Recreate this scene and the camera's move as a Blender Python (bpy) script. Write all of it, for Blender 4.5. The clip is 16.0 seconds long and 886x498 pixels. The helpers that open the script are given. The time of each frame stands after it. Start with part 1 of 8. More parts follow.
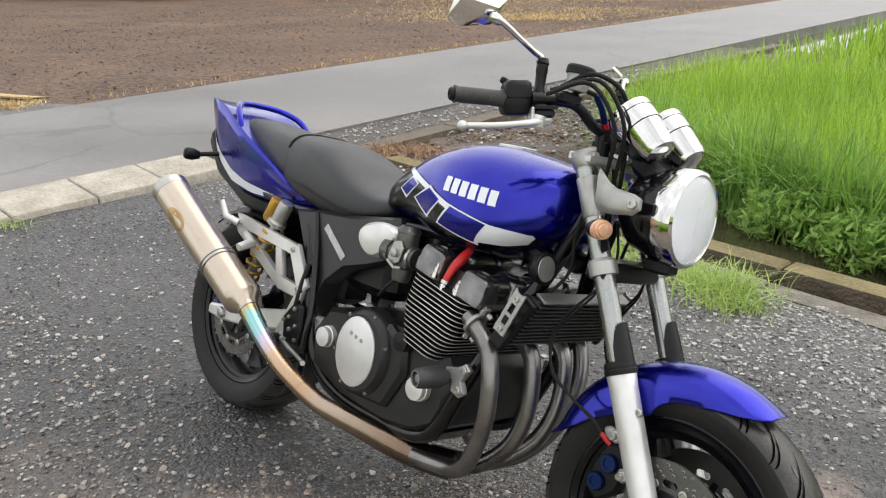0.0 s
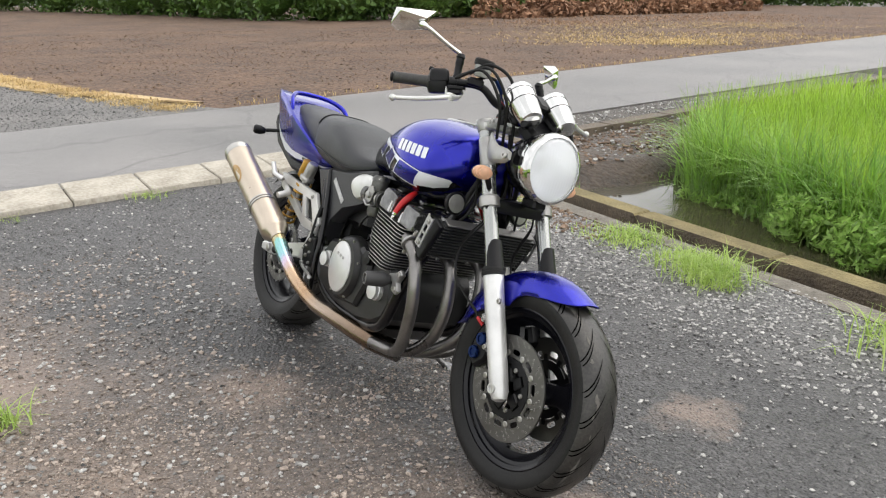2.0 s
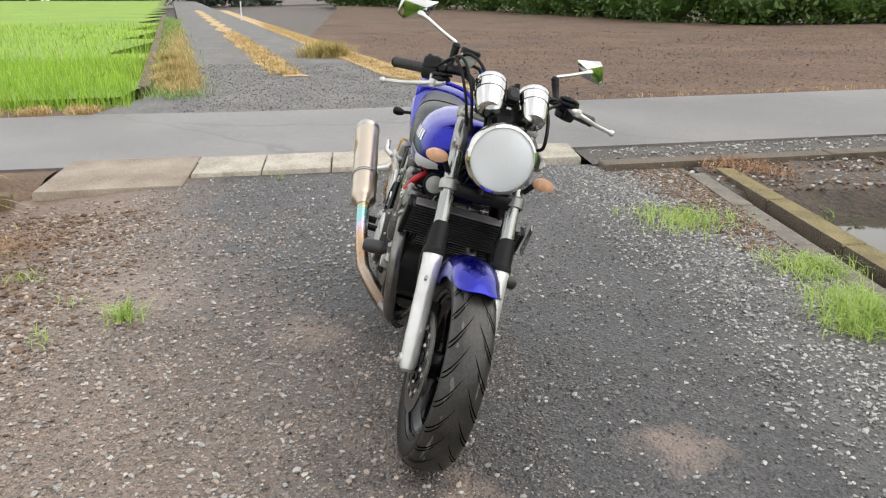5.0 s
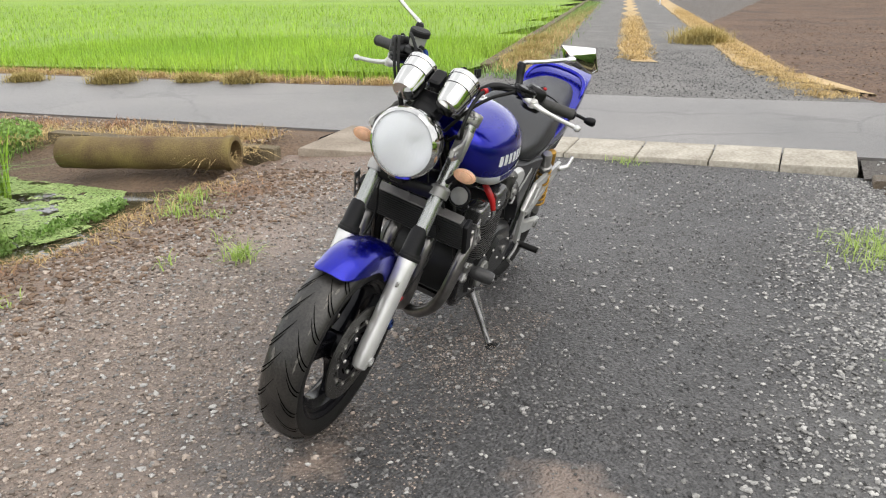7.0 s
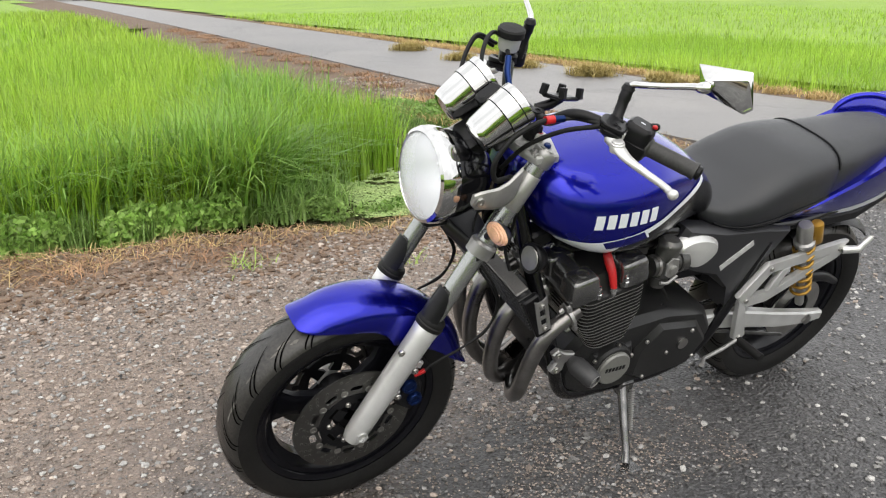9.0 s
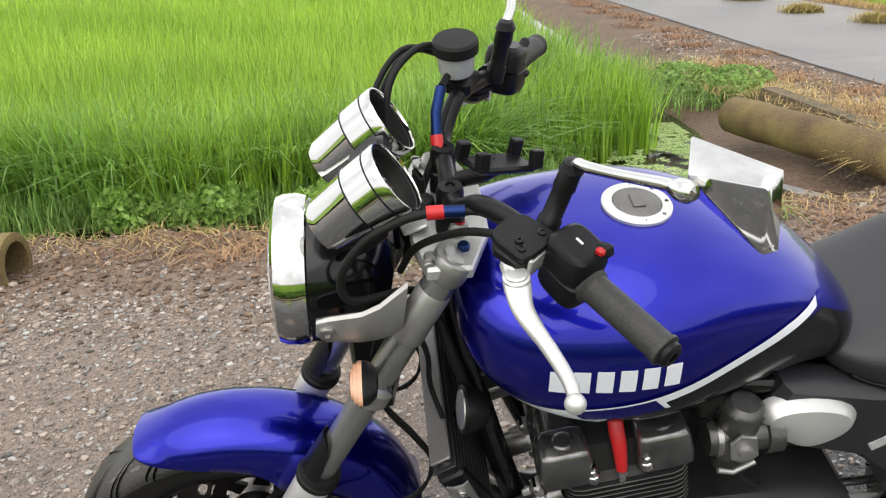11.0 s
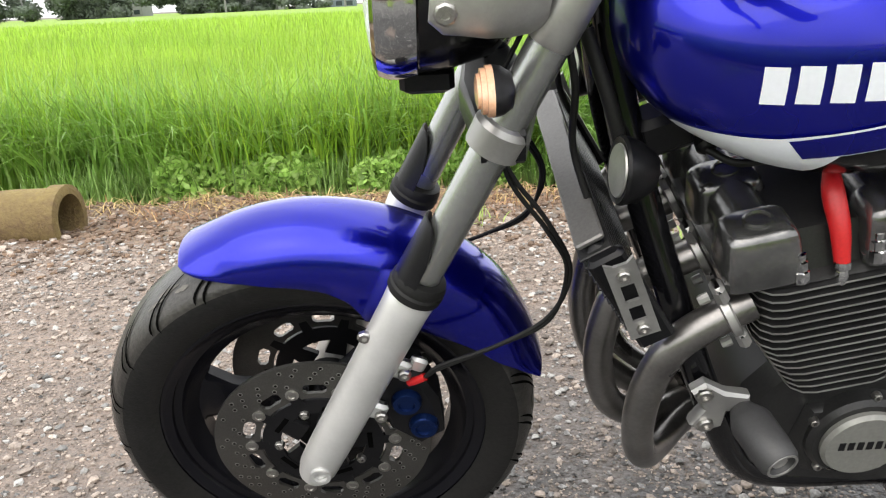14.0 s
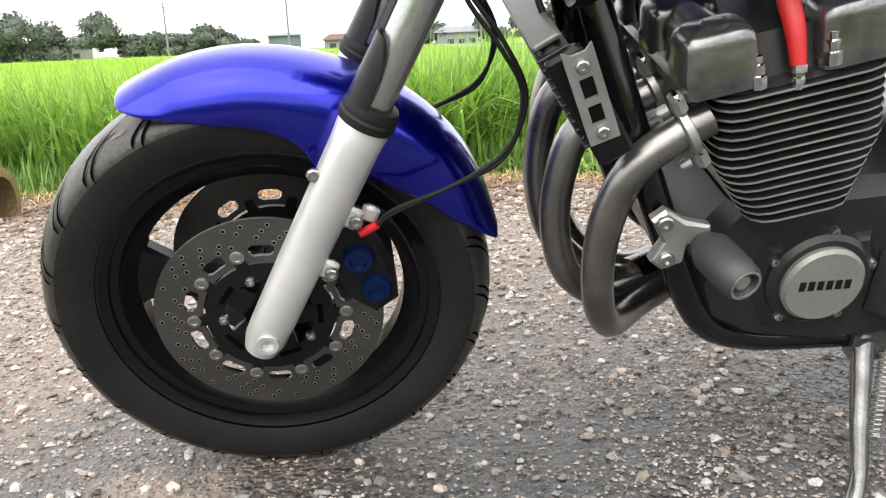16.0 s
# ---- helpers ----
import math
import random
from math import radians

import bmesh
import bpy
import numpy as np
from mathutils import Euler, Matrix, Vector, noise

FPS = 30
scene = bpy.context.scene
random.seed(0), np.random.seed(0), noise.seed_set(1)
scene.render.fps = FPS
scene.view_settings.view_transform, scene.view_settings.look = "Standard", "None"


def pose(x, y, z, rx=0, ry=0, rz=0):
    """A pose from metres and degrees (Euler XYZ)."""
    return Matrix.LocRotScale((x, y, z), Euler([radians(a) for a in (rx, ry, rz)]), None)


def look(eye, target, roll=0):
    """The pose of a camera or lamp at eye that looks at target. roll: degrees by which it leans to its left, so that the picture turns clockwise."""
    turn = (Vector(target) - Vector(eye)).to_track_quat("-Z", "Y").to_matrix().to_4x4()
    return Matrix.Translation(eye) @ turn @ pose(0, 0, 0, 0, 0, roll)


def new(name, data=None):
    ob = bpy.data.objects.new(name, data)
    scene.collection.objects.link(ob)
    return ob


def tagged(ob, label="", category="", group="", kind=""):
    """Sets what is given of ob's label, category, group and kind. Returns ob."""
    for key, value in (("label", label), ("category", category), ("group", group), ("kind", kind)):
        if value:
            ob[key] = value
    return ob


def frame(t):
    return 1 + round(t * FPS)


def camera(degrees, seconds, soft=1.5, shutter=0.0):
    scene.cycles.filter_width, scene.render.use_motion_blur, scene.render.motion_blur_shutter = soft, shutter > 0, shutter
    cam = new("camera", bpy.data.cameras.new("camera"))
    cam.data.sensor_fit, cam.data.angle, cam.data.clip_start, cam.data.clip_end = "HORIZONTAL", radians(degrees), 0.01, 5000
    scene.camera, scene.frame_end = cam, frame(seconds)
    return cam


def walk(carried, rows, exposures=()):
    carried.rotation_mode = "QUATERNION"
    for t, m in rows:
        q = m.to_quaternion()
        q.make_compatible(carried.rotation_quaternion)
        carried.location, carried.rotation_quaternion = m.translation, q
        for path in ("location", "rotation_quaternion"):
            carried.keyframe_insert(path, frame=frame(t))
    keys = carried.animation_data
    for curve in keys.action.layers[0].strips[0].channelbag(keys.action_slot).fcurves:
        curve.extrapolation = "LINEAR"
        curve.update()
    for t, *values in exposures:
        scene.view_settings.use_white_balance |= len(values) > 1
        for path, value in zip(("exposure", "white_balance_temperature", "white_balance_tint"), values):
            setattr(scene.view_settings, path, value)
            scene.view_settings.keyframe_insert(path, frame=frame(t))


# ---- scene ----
cam = camera(56.5, 16.0, soft=1.2)
PATH = [
    (0, (1.410, -1.216, 1.357), (0.065, 0.113, 0.702), -0.3),
    (0.5, (1.667, -1.196, 1.356), (0.251, 0.060, 0.710), -0.2),
    (1, (1.900, -1.225, 1.350), (0.422, -0.036, 0.716), -0.1),
    (1.5, (2.124, -1.288, 1.361), (0.591, -0.164, 0.740), -0.1),
    (2, (2.353, -1.272, 1.351), (0.770, -0.206, 0.750), -0.2),
    (2.5, (2.491, -1.304, 1.345), (0.865, -0.295, 0.766), -0.3),
    (3, (2.583, -1.313, 1.348), (0.905, -0.382, 0.782), -0.5),
    (3.2, (2.599, -1.265, 1.350), (0.895, -0.380, 0.789), -0.7),
    (5.3, (2.956, 0.066, 1.300), (1.049, 0.138, 0.700), -0.1),
    (5.5, (2.968, 0.199, 1.289), (1.060, 0.187, 0.688), -0.3),
    (6, (2.942, 0.578, 1.308), (1.058, 0.302, 0.697), -0.3),
    (6.5, (2.873, 0.978, 1.298), (1.040, 0.458, 0.686), -0.5),
    (7, (2.652, 1.268, 1.300), (0.911, 0.510, 0.673), -0.2),
    (7.5, (2.432, 1.492, 1.263), (0.818, 0.491, 0.638), 0.0),
    (8, (2.122, 1.655, 1.259), (0.676, 0.427, 0.627), 0.4),
    (8.5, (1.766, 1.724, 1.275), (0.569, 0.255, 0.632), 0.6),
    (9, (1.410, 1.754, 1.263), (0.482, 0.100, 0.628), 0.8),
    (9.5, (1.120, 1.656, 1.271), (0.451, -0.123, 0.649), 1.9),
    (10, (0.868, 1.541, 1.287), (0.455, -0.302, 0.628), 1.7),
    (10.2, (0.750, 1.502, 1.302), (0.440, -0.357, 0.634), 2.0),
    (12.3, (0.413, 1.119, 1.281), (0.363, -0.693, 0.434), -4.4),
    (12.5, (0.448, 1.133, 1.265), (0.394, -0.682, 0.427), -4.4),
    (12.7, (0.489, 1.146, 1.223), (0.429, -0.685, 0.419), -4.0),
    (13, (0.530, 1.150, 1.161), (0.466, -0.691, 0.385), -4.0),
    (13.5, (0.566, 1.149, 1.003), (0.510, -0.721, 0.296), -3.3),
    (14, (0.586, 1.153, 0.862), (0.566, -0.744, 0.230), -2.8),
    (14.5, (0.612, 1.153, 0.741), (0.617, -0.757, 0.148), -2.7),
    (15, (0.629, 1.159, 0.681), (0.633, -0.758, 0.111), -2.8),
    (15.5, (0.625, 1.174, 0.645), (0.574, -0.747, 0.094), -2.8),
    (16, (0.606, 1.188, 0.625), (0.452, -0.732, 0.087), -2.4),
]
walk(cam, [(t, look(eye, target, roll)) for t, eye, target, roll in PATH],
     exposures=[(0, 0.22), (3, 0.30), (5, 0.17), (7.5, 0.2), (8.7, 0.3), (10, 0.27), (12.5, 0.30), (13.3, 0.50), (14.2, 0.82), (15, 0.94), (16, 1.06)])
# end of walk
# ---- light ----
world = bpy.data.worlds.new("sky")
scene.world = world
world.use_nodes = True
wn = world.node_tree.nodes
wl = world.node_tree.links
sky = wn.new("ShaderNodeTexSky")
sky.sky_type = "NISHITA"
sky.sun_disc = False
sky.sun_elevation = radians(53)
sky.sun_rotation = radians(27)
sky.air_density, sky.dust_density, sky.ozone_density = 1.0, 6.0, 0.6
# a white cloud layer over the clear sky, brighter in places
tex = wn.new("ShaderNodeTexCoord")
cloud = wn.new("ShaderNodeTexNoise")
cloud.inputs["Scale"].default_value = 2.2
cloud.inputs["Detail"].default_value = 5
ramp = wn.new("ShaderNodeMapRange")
ramp.inputs["From Min"].default_value, ramp.inputs["From Max"].default_value = 0.3, 0.7
ramp.inputs["To Min"].default_value, ramp.inputs["To Max"].default_value = 6.5, 11.5
mix = wn.new("ShaderNodeMix")
mix.data_type = "RGBA"
mix.inputs["Factor"].default_value = 0.88
grey = wn.new("ShaderNodeCombineColor")
wl.new(tex.outputs["Generated"], cloud.inputs["Vector"])
wl.new(cloud.outputs["Fac"], ramp.inputs["Value"])
for c in ("Red", "Green", "Blue"):
    wl.new(ramp.outputs["Result"], grey.inputs[c])
wl.new(sky.outputs["Color"], mix.inputs["A"])
wl.new(grey.outputs["Color"], mix.inputs["B"])
wl.new(mix.outputs["Result"], wn["Background"].inputs["Color"])
wn["Background"].inputs["Strength"].default_value = 0.15
sun = new("sun", bpy.data.lights.new("sun", "SUN"))
sun.data.energy, sun.data.angle, sun.data.color = 1.25, radians(75), (1.0, 0.96, 0.9)
sun.matrix_world = look((0, 0, 10), (-2.0, -4.0, 4.0))


# ---- materials ----
def mat(name, color, rough=0.5, metal=0.0, vary=0.12, scale=8.0, fine=120.0, bump=0.0, bump_scale=200.0,
        coat=0.0, color2=None, spec=0.5, transmission=0.0, translucent=0.0, blotch=0.5, rnd=0.0):
    """A surface with two scales of variation: broad patches of scale, grain of fine (both per metre), and a bump."""
    m = bpy.data.materials.new(name)
    m.use_nodes = True
    n, l = m.node_tree.nodes, m.node_tree.links
    b = n["Principled BSDF"]
    b.inputs["Roughness"].default_value = rough
    b.inputs["Metallic"].default_value = metal
    b.inputs["Coat Weight"].default_value = coat
    b.inputs["Coat Roughness"].default_value = 0.03
    b.inputs["Specular IOR Level"].default_value = spec
    b.inputs["Transmission Weight"].default_value = transmission
    pos = n.new("ShaderNodeTexCoord")
    big = n.new("ShaderNodeTexNoise")
    big.inputs["Scale"].default_value, big.inputs["Detail"].default_value = scale, 4
    small = n.new("ShaderNodeTexNoise")
    small.inputs["Scale"].default_value, small.inputs["Detail"].default_value = fine, 3
    l.new(pos.outputs["Object"], big.inputs["Vector"])
    l.new(pos.outputs["Object"], small.inputs["Vector"])
    add = n.new("ShaderNodeMath")
    add.operation = "MULTIPLY_ADD"
    add.inputs[1].default_value = blotch
    half = n.new("ShaderNodeMath")
    half.operation = "MULTIPLY"
    half.inputs[1].default_value = 1 - blotch
    l.new(small.outputs["Fac"], half.inputs[0])
    l.new(big.outputs["Fac"], add.inputs[0])
    l.new(half.outputs[0], add.inputs[2])
    r = n.new("ShaderNodeMapRange")
    r.inputs["From Min"].default_value, r.inputs["From Max"].default_value = 0.33, 0.67
    l.new(add.outputs[0], r.inputs["Value"])
    mx = n.new("ShaderNodeMix")
    mx.data_type = "RGBA"
    if color2 is None:
        lo = [max(0, c * (1 - vary)) for c in color]
        hi = [min(1, c * (1 + vary)) for c in color]
    else:
        lo, hi = color, color2
    mx.inputs["A"].default_value, mx.inputs["B"].default_value = (*lo, 1), (*hi, 1)
    l.new(r.outputs["Result"], mx.inputs["Factor"])
    out = mx.outputs["Result"]
    if rnd:
        info = n.new("ShaderNodeNewGeometry")
        mr = n.new("ShaderNodeMapRange")
        mr.inputs["To Min"].default_value, mr.inputs["To Max"].default_value = 1 - rnd, 1 + rnd
        l.new(info.outputs["Random Per Island"], mr.inputs["Value"])
        sc = n.new("ShaderNodeVectorMath")
        sc.operation = "SCALE"
        l.new(out, sc.inputs[0])
        l.new(mr.outputs["Result"], sc.inputs["Scale"])
        out = sc.outputs["Vector"]
    l.new(out, b.inputs["Base Color"])
    rr = n.new("ShaderNodeMapRange")
    rr.inputs["To Min"].default_value, rr.inputs["To Max"].default_value = max(0, rough * 0.8), min(1, rough * 1.2)
    l.new(big.outputs["Fac"], rr.inputs["Value"])
    l.new(rr.outputs["Result"], b.inputs["Roughness"])
    if bump:
        bt = n.new("ShaderNodeTexNoise")
        bt.inputs["Scale"].default_value, bt.inputs["Detail"].default_value = bump_scale, 3
        l.new(pos.outputs["Object"], bt.inputs["Vector"])
        bn = n.new("ShaderNodeBump")
        bn.inputs["Strength"].default_value = min(1, bump)
        bn.inputs["Distance"].default_value = 1.0 / bump_scale
        l.new(bt.outputs["Fac"], bn.inputs["Height"])
        l.new(bn.outputs["Normal"], b.inputs["Normal"])
    if translucent:
        t = n.new("ShaderNodeBsdfTranslucent")
        ms = n.new("ShaderNodeMixShader")
        ms.inputs["Fac"].default_value = translucent
        l.new(out, t.inputs["Color"])
        l.new(b.outputs["BSDF"], ms.inputs[1])
        l.new(t.outputs["BSDF"], ms.inputs[2])
        l.new(ms.outputs["Shader"], n["Material Output"].inputs["Surface"])
    return m


BLUE = mat("metallic_blue_paint", (0.005, 0.007, 0.31), 0.27, 0.88, 0.08, 3, 900, coat=0.6)
WHITE = mat("white_decal", (0.72, 0.74, 0.80), 0.35, 0, 0.04, 10, 200, coat=0.5)
GLOSSBLACK = mat("gloss_black_paint", (0.004, 0.004, 0.005), 0.18, 0, 0.3, 6, 200, coat=0.3, spec=0.25)
WHEELBLACK = mat("black_wheel_paint", (0.004, 0.004, 0.006), 0.24, 0, 0.4, 9, 200, spec=0.3)
SATIN = mat("satin_black_metal", (0.006, 0.006, 0.007), 0.34, 0.0, 0.4, 14, 260, bump=0.10, bump_scale=500, spec=0.22)
ENGINE = mat("black_engine_paint", (0.010, 0.010, 0.0105), 0.30, 0.0, 0.5, 18, 300, bump=0.15, bump_scale=600, color2=(0.022, 0.022, 0.022), spec=0.3)
HEADGREY = mat("worn_dark_grey_cast_metal", (0.09, 0.09, 0.09), 0.22, 0.85, 0.5, 26, 260, bump=0.05, bump_scale=300, color2=(0.23, 0.228, 0.225), blotch=0.8)
CARB = mat("stained_carburettor_metal", (0.05, 0.05, 0.05), 0.36, 0.7, 0.4, 24, 260, bump=0.08, bump_scale=400, color2=(0.15, 0.148, 0.14), blotch=0.8)
SILVER = mat("cast_silver_paint", (0.60, 0.60, 0.59), 0.34, 0.55, 0.12, 12, 220, bump=0.06, bump_scale=600, blotch=0.85)
DULL = mat("dull_aluminium", (0.36, 0.355, 0.345), 0.40, 0.75, 0.22, 14, 260, bump=0.08, bump_scale=500, blotch=0.88)
TUBEGREY = mat("grey_fork_tube", (0.36, 0.37, 0.36), 0.26, 0.85, 0.12, 9, 300)
CHROME = mat("polished_chrome", (0.61, 0.61, 0.60), 0.05, 1.0, 0.03, 6, 200)
STEEL = mat("brushed_steel", (0.42, 0.41, 0.39), 0.30, 1.0, 0.2, 20, 400, bump=0.1, bump_scale=900)
DISCMAT = mat("brake_disc_steel", (0.125, 0.122, 0.115), 0.38, 0.9, 0.25, 10, 500, bump=0.2, bump_scale=700)
RUBBER = mat("black_rubber", (0.009, 0.009, 0.009), 0.55, 0, 0.35, 12, 260, bump=0.15, bump_scale=500, spec=0.22)
TYRE = mat("tyre_sidewall_rubber", (0.006, 0.006, 0.006), 0.5, 0, 0.3, 9, 160, bump=0.15, bump_scale=300, color2=(0.016, 0.0155, 0.015), spec=0.25)
TREAD = mat("worn_tread_rubber", (0.009, 0.009, 0.009), 0.34, 0, 0.3, 14, 160, bump=0.2, bump_scale=260, color2=(0.042, 0.039, 0.035), spec=0.5)
GREYPLASTIC = mat("worn_grey_plastic", (0.030, 0.030, 0.031), 0.45, 0, 0.25, 20, 260, bump=0.1, bump_scale=500)
FLECK = mat("pale_fleck_rubber", (0.06, 0.057, 0.051), 0.85, 0, 0.3, 14, 120, bump=0.3, bump_scale=200, color2=(0.14, 0.133, 0.12))
GRIPMAT = mat("worn_grip_rubber", (0.020, 0.020, 0.020), 0.5, 0, 0.3, 30, 260, bump=0.2, bump_scale=400, color2=(0.050, 0.049, 0.047), spec=0.35)
# near-black that stands for the shade inside tread grooves, disc holes and slots
RECESS = mat("recess_shade_black", (0.002, 0.002, 0.002), 0.95, spec=0.02)
SEATV = mat("black_seat_vinyl", (0.017, 0.018, 0.021), 0.40, 0, 0.12, 6, 400, bump=0.5, bump_scale=700)
SIDECOVER = mat("dark_grey_plastic", (0.018, 0.018, 0.021), 0.42, 0, 0.15, 8, 300, bump=0.15, bump_scale=700)
TITAN = mat("bronze_titanium", (0.52, 0.45, 0.37), 0.30, 0.95, 0.12, 5, 300)
BADGE = mat("burnt_bronze", (0.40, 0.26, 0.12), 0.32, 0.9, 0.2, 30, 300)
HEAT = mat("heat_tinted_steel", (0.45, 0.27, 0.16), 0.26, 1.0, 0.2, 12, 300)


def tint_along(m, stops, lo, hi):
    """Heat colours that follow one another along the pipe's length (bike's x)."""
    n, l = m.node_tree.nodes, m.node_tree.links
    b = n["Principled BSDF"]
    co = n.new("ShaderNodeTexCoord")
    sep = n.new("ShaderNodeSeparateXYZ")
    l.new(co.outputs["Object"], sep.inputs[0])
    wob = n.new("ShaderNodeTexNoise")
    wob.inputs["Scale"].default_value = 26
    l.new(co.outputs["Object"], wob.inputs["Vector"])
    ad = n.new("ShaderNodeMath")
    ad.operation = "MULTIPLY_ADD"
    ad.inputs[1].default_value = 0.06
    l.new(wob.outputs["Fac"], ad.inputs[0])
    l.new(sep.outputs["X"], ad.inputs[2])
    mr = n.new("ShaderNodeMapRange")
    mr.inputs["From Min"].default_value, mr.inputs["From Max"].default_value = lo + 0.03, hi + 0.03
    l.new(ad.outputs[0], mr.inputs["Value"])
    ramp = n.new("ShaderNodeValToRGB")
    e = ramp.color_ramp.elements
    while len(e) < len(stops):
        e.new(0.5)
    for k, (x, c) in enumerate(stops):
        e[k].position, e[k].color = (x - lo) / (hi - lo), (*c, 1)
    l.new(mr.outputs["Result"], ramp.inputs["Fac"])
    l.new(ramp.outputs["Color"], b.inputs["Base Color"])


tint_along(HEAT, [(-0.47, (0.50, 0.36, 0.18)), (-0.435, (0.45, 0.38, 0.22)), (-0.42, (0.26, 0.50, 0.46)), (-0.385, (0.30, 0.50, 0.55)), (-0.355, (0.52, 0.44, 0.55)), (-0.32, (0.50, 0.36, 0.25)), (-0.20, (0.40, 0.27, 0.17)),
                  (-0.10, (0.36, 0.29, 0.23)), (0.0, (0.27, 0.21, 0.16)), (0.12, (0.17, 0.12, 0.085)), (0.22, (0.13, 0.12, 0.11))], -0.47, 0.22)
HEADER = mat("discoloured_header_steel", (0.11, 0.105, 0.102), 0.29, 0.9, 0.4, 9, 200, bump=0.06, bump_scale=400, color2=(0.30, 0.288, 0.278), blotch=0.85)
AMBER = mat("amber_lens", (0.80, 0.47, 0.30), 0.16, 0, 0.15, 60, 400, coat=0.6, translucent=0.25)
RED = mat("red_rubber", (0.45, 0.010, 0.012), 0.42, 0, 0.15, 12, 300)
CABLEBLUE = mat("blue_anodised_metal", (0.008, 0.025, 0.11), 0.28, 0.8, 0.15, 12, 300)
BRIDGE = mat("pale_cast_aluminium", (0.42, 0.42, 0.41), 0.36, 0.6, 0.2, 18, 260, bump=0.1, bump_scale=400, color2=(0.62, 0.62, 0.60), blotch=0.8)
GOLD = mat("gold_spring_paint", (0.38, 0.21, 0.03), 0.34, 0.5, 0.15, 12, 300)
RESERVOIR = mat("milky_plastic", (0.55, 0.56, 0.54), 0.25, 0, 0.06, 20, 200, translucent=0.3)
MIRRORMAT = mat("mirror_glass", (0.8, 0.82, 0.82), 0.01, 1.0, 0.01, 3, 50)
REFLECTOR = mat("lamp_reflector", (0.97, 0.97, 0.97), 0.34, 1.0, 0.02, 30, 200)
LABELGREY = mat("light_grey_sticker", (0.42, 0.42, 0.42), 0.5, 0, 0.3, 60, 200)
OLIVE = mat("dull_grey_disc_paint", (0.20, 0.20, 0.185), 0.4, 0.3, 0.12, 14, 200, bump=0.1, bump_scale=500)
LIDGREY = mat("dull_grey_lid_metal", (0.15, 0.145, 0.14), 0.42, 0.6, 0.2, 20, 300, bump=0.1, bump_scale=500)
DIAL = mat("dial_black", (0.01, 0.01, 0.01), 0.4)


def glass(name, color=(1, 1, 1), rough=0.02):
    m = bpy.data.materials.new(name)
    m.use_nodes = True
    b = m.node_tree.nodes["Principled BSDF"]
    b.inputs["Base Color"].default_value = (*color, 1)
    b.inputs["Roughness"].default_value = rough
    b.inputs["Transmission Weight"].default_value = 1.0
    b.inputs["IOR"].default_value = 1.45
    return m


GLASS = glass("clear_lamp_glass")
FLUTED = glass("fluted_lamp_glass", (0.95, 0.97, 1.0), 0.24)


def flute(m):
    """Upright ribs moulded into the lamp's glass."""
    n, l = m.node_tree.nodes, m.node_tree.links
    b = n["Principled BSDF"]
    b.inputs["Transmission Weight"].default_value = 0.72
    co = n.new("ShaderNodeTexCoord")
    wave = n.new("ShaderNodeTexWave")
    wave.bands_direction = "Y"
    wave.inputs["Scale"].default_value, wave.inputs["Distortion"].default_value = 30, 2.5
    l.new(co.outputs["Object"], wave.inputs["Vector"])
    bp = n.new("ShaderNodeBump")
    bp.inputs["Strength"].default_value, bp.inputs["Distance"].default_value = 0.12, 0.001
    l.new(wave.outputs["Fac"], bp.inputs["Height"])
    l.new(bp.outputs["Normal"], b.inputs["Normal"])


flute(FLUTED)


# ---- mesh helpers ----
def finish(me, mats, angle=35):
    me.polygons.foreach_set("use_smooth", [True] * len(me.polygons))
    me.set_sharp_from_angle(angle=radians(angle))
    for m in mats if isinstance(mats, (list, tuple)) else [mats]:
        me.materials.append(m)


def part(name, bm, material, parent=None, label="", angle=35):
    """Links a bmesh as one mesh object, under a thing or a part where one is given."""
    me = bpy.data.meshes.new(name)
    bmesh.ops.recalc_face_normals(bm, faces=bm.faces)
    bm.to_mesh(me)
    bm.free()
    finish(me, material, angle)
    ob = new(name, me)
    ob.parent = parent
    if label:
        ob["label"] = label
    return ob


def stuffed(name, bm, material, parent, label=""):
    """Tiny pieces of a kind, joined."""
    return tagged(part(name, bm, material, parent, label), kind="stuff")


def raw(name, verts, faces, material, parent=None, label="", smooth=False):
    """A mesh from arrays of corners and faces."""
    me = bpy.data.meshes.new(name)
    verts, faces = np.asarray(verts, dtype=np.float32), np.asarray(faces, dtype=np.int32)
    k = faces.shape[1]
    me.vertices.add(len(verts))
    me.vertices.foreach_set("co", verts.ravel())
    me.loops.add(faces.size)
    me.loops.foreach_set("vertex_index", faces.ravel())
    me.polygons.add(len(faces))
    me.polygons.foreach_set("loop_start", np.arange(len(faces), dtype=np.int32) * k)
    me.polygons.foreach_set("use_smooth", np.full(len(faces), smooth))
    me.update(calc_edges=True)
    me.materials.append(material)
    ob = new(name, me)
    ob.parent = parent
    if label:
        ob["label"] = label
    return ob


def spline(pts, n=8):
    """Catmull-Rom through the points, n steps a span."""
    p = [np.array(q, float) for q in pts]
    p = [2 * p[0] - p[1]] + p + [2 * p[-1] - p[-2]]
    out = []
    for i in range(1, len(p) - 2):
        for k in range(n):
            t = k / n
            out.append(0.5 * (2 * p[i] + (p[i + 1] - p[i - 1]) * t + (2 * p[i - 1] - 5 * p[i] + 4 * p[i + 1] - p[i + 2]) * t * t
                              + (3 * p[i] - p[i - 1] - 3 * p[i + 1] + p[i + 2]) * t ** 3))
    out.append(p[-2])
    return out


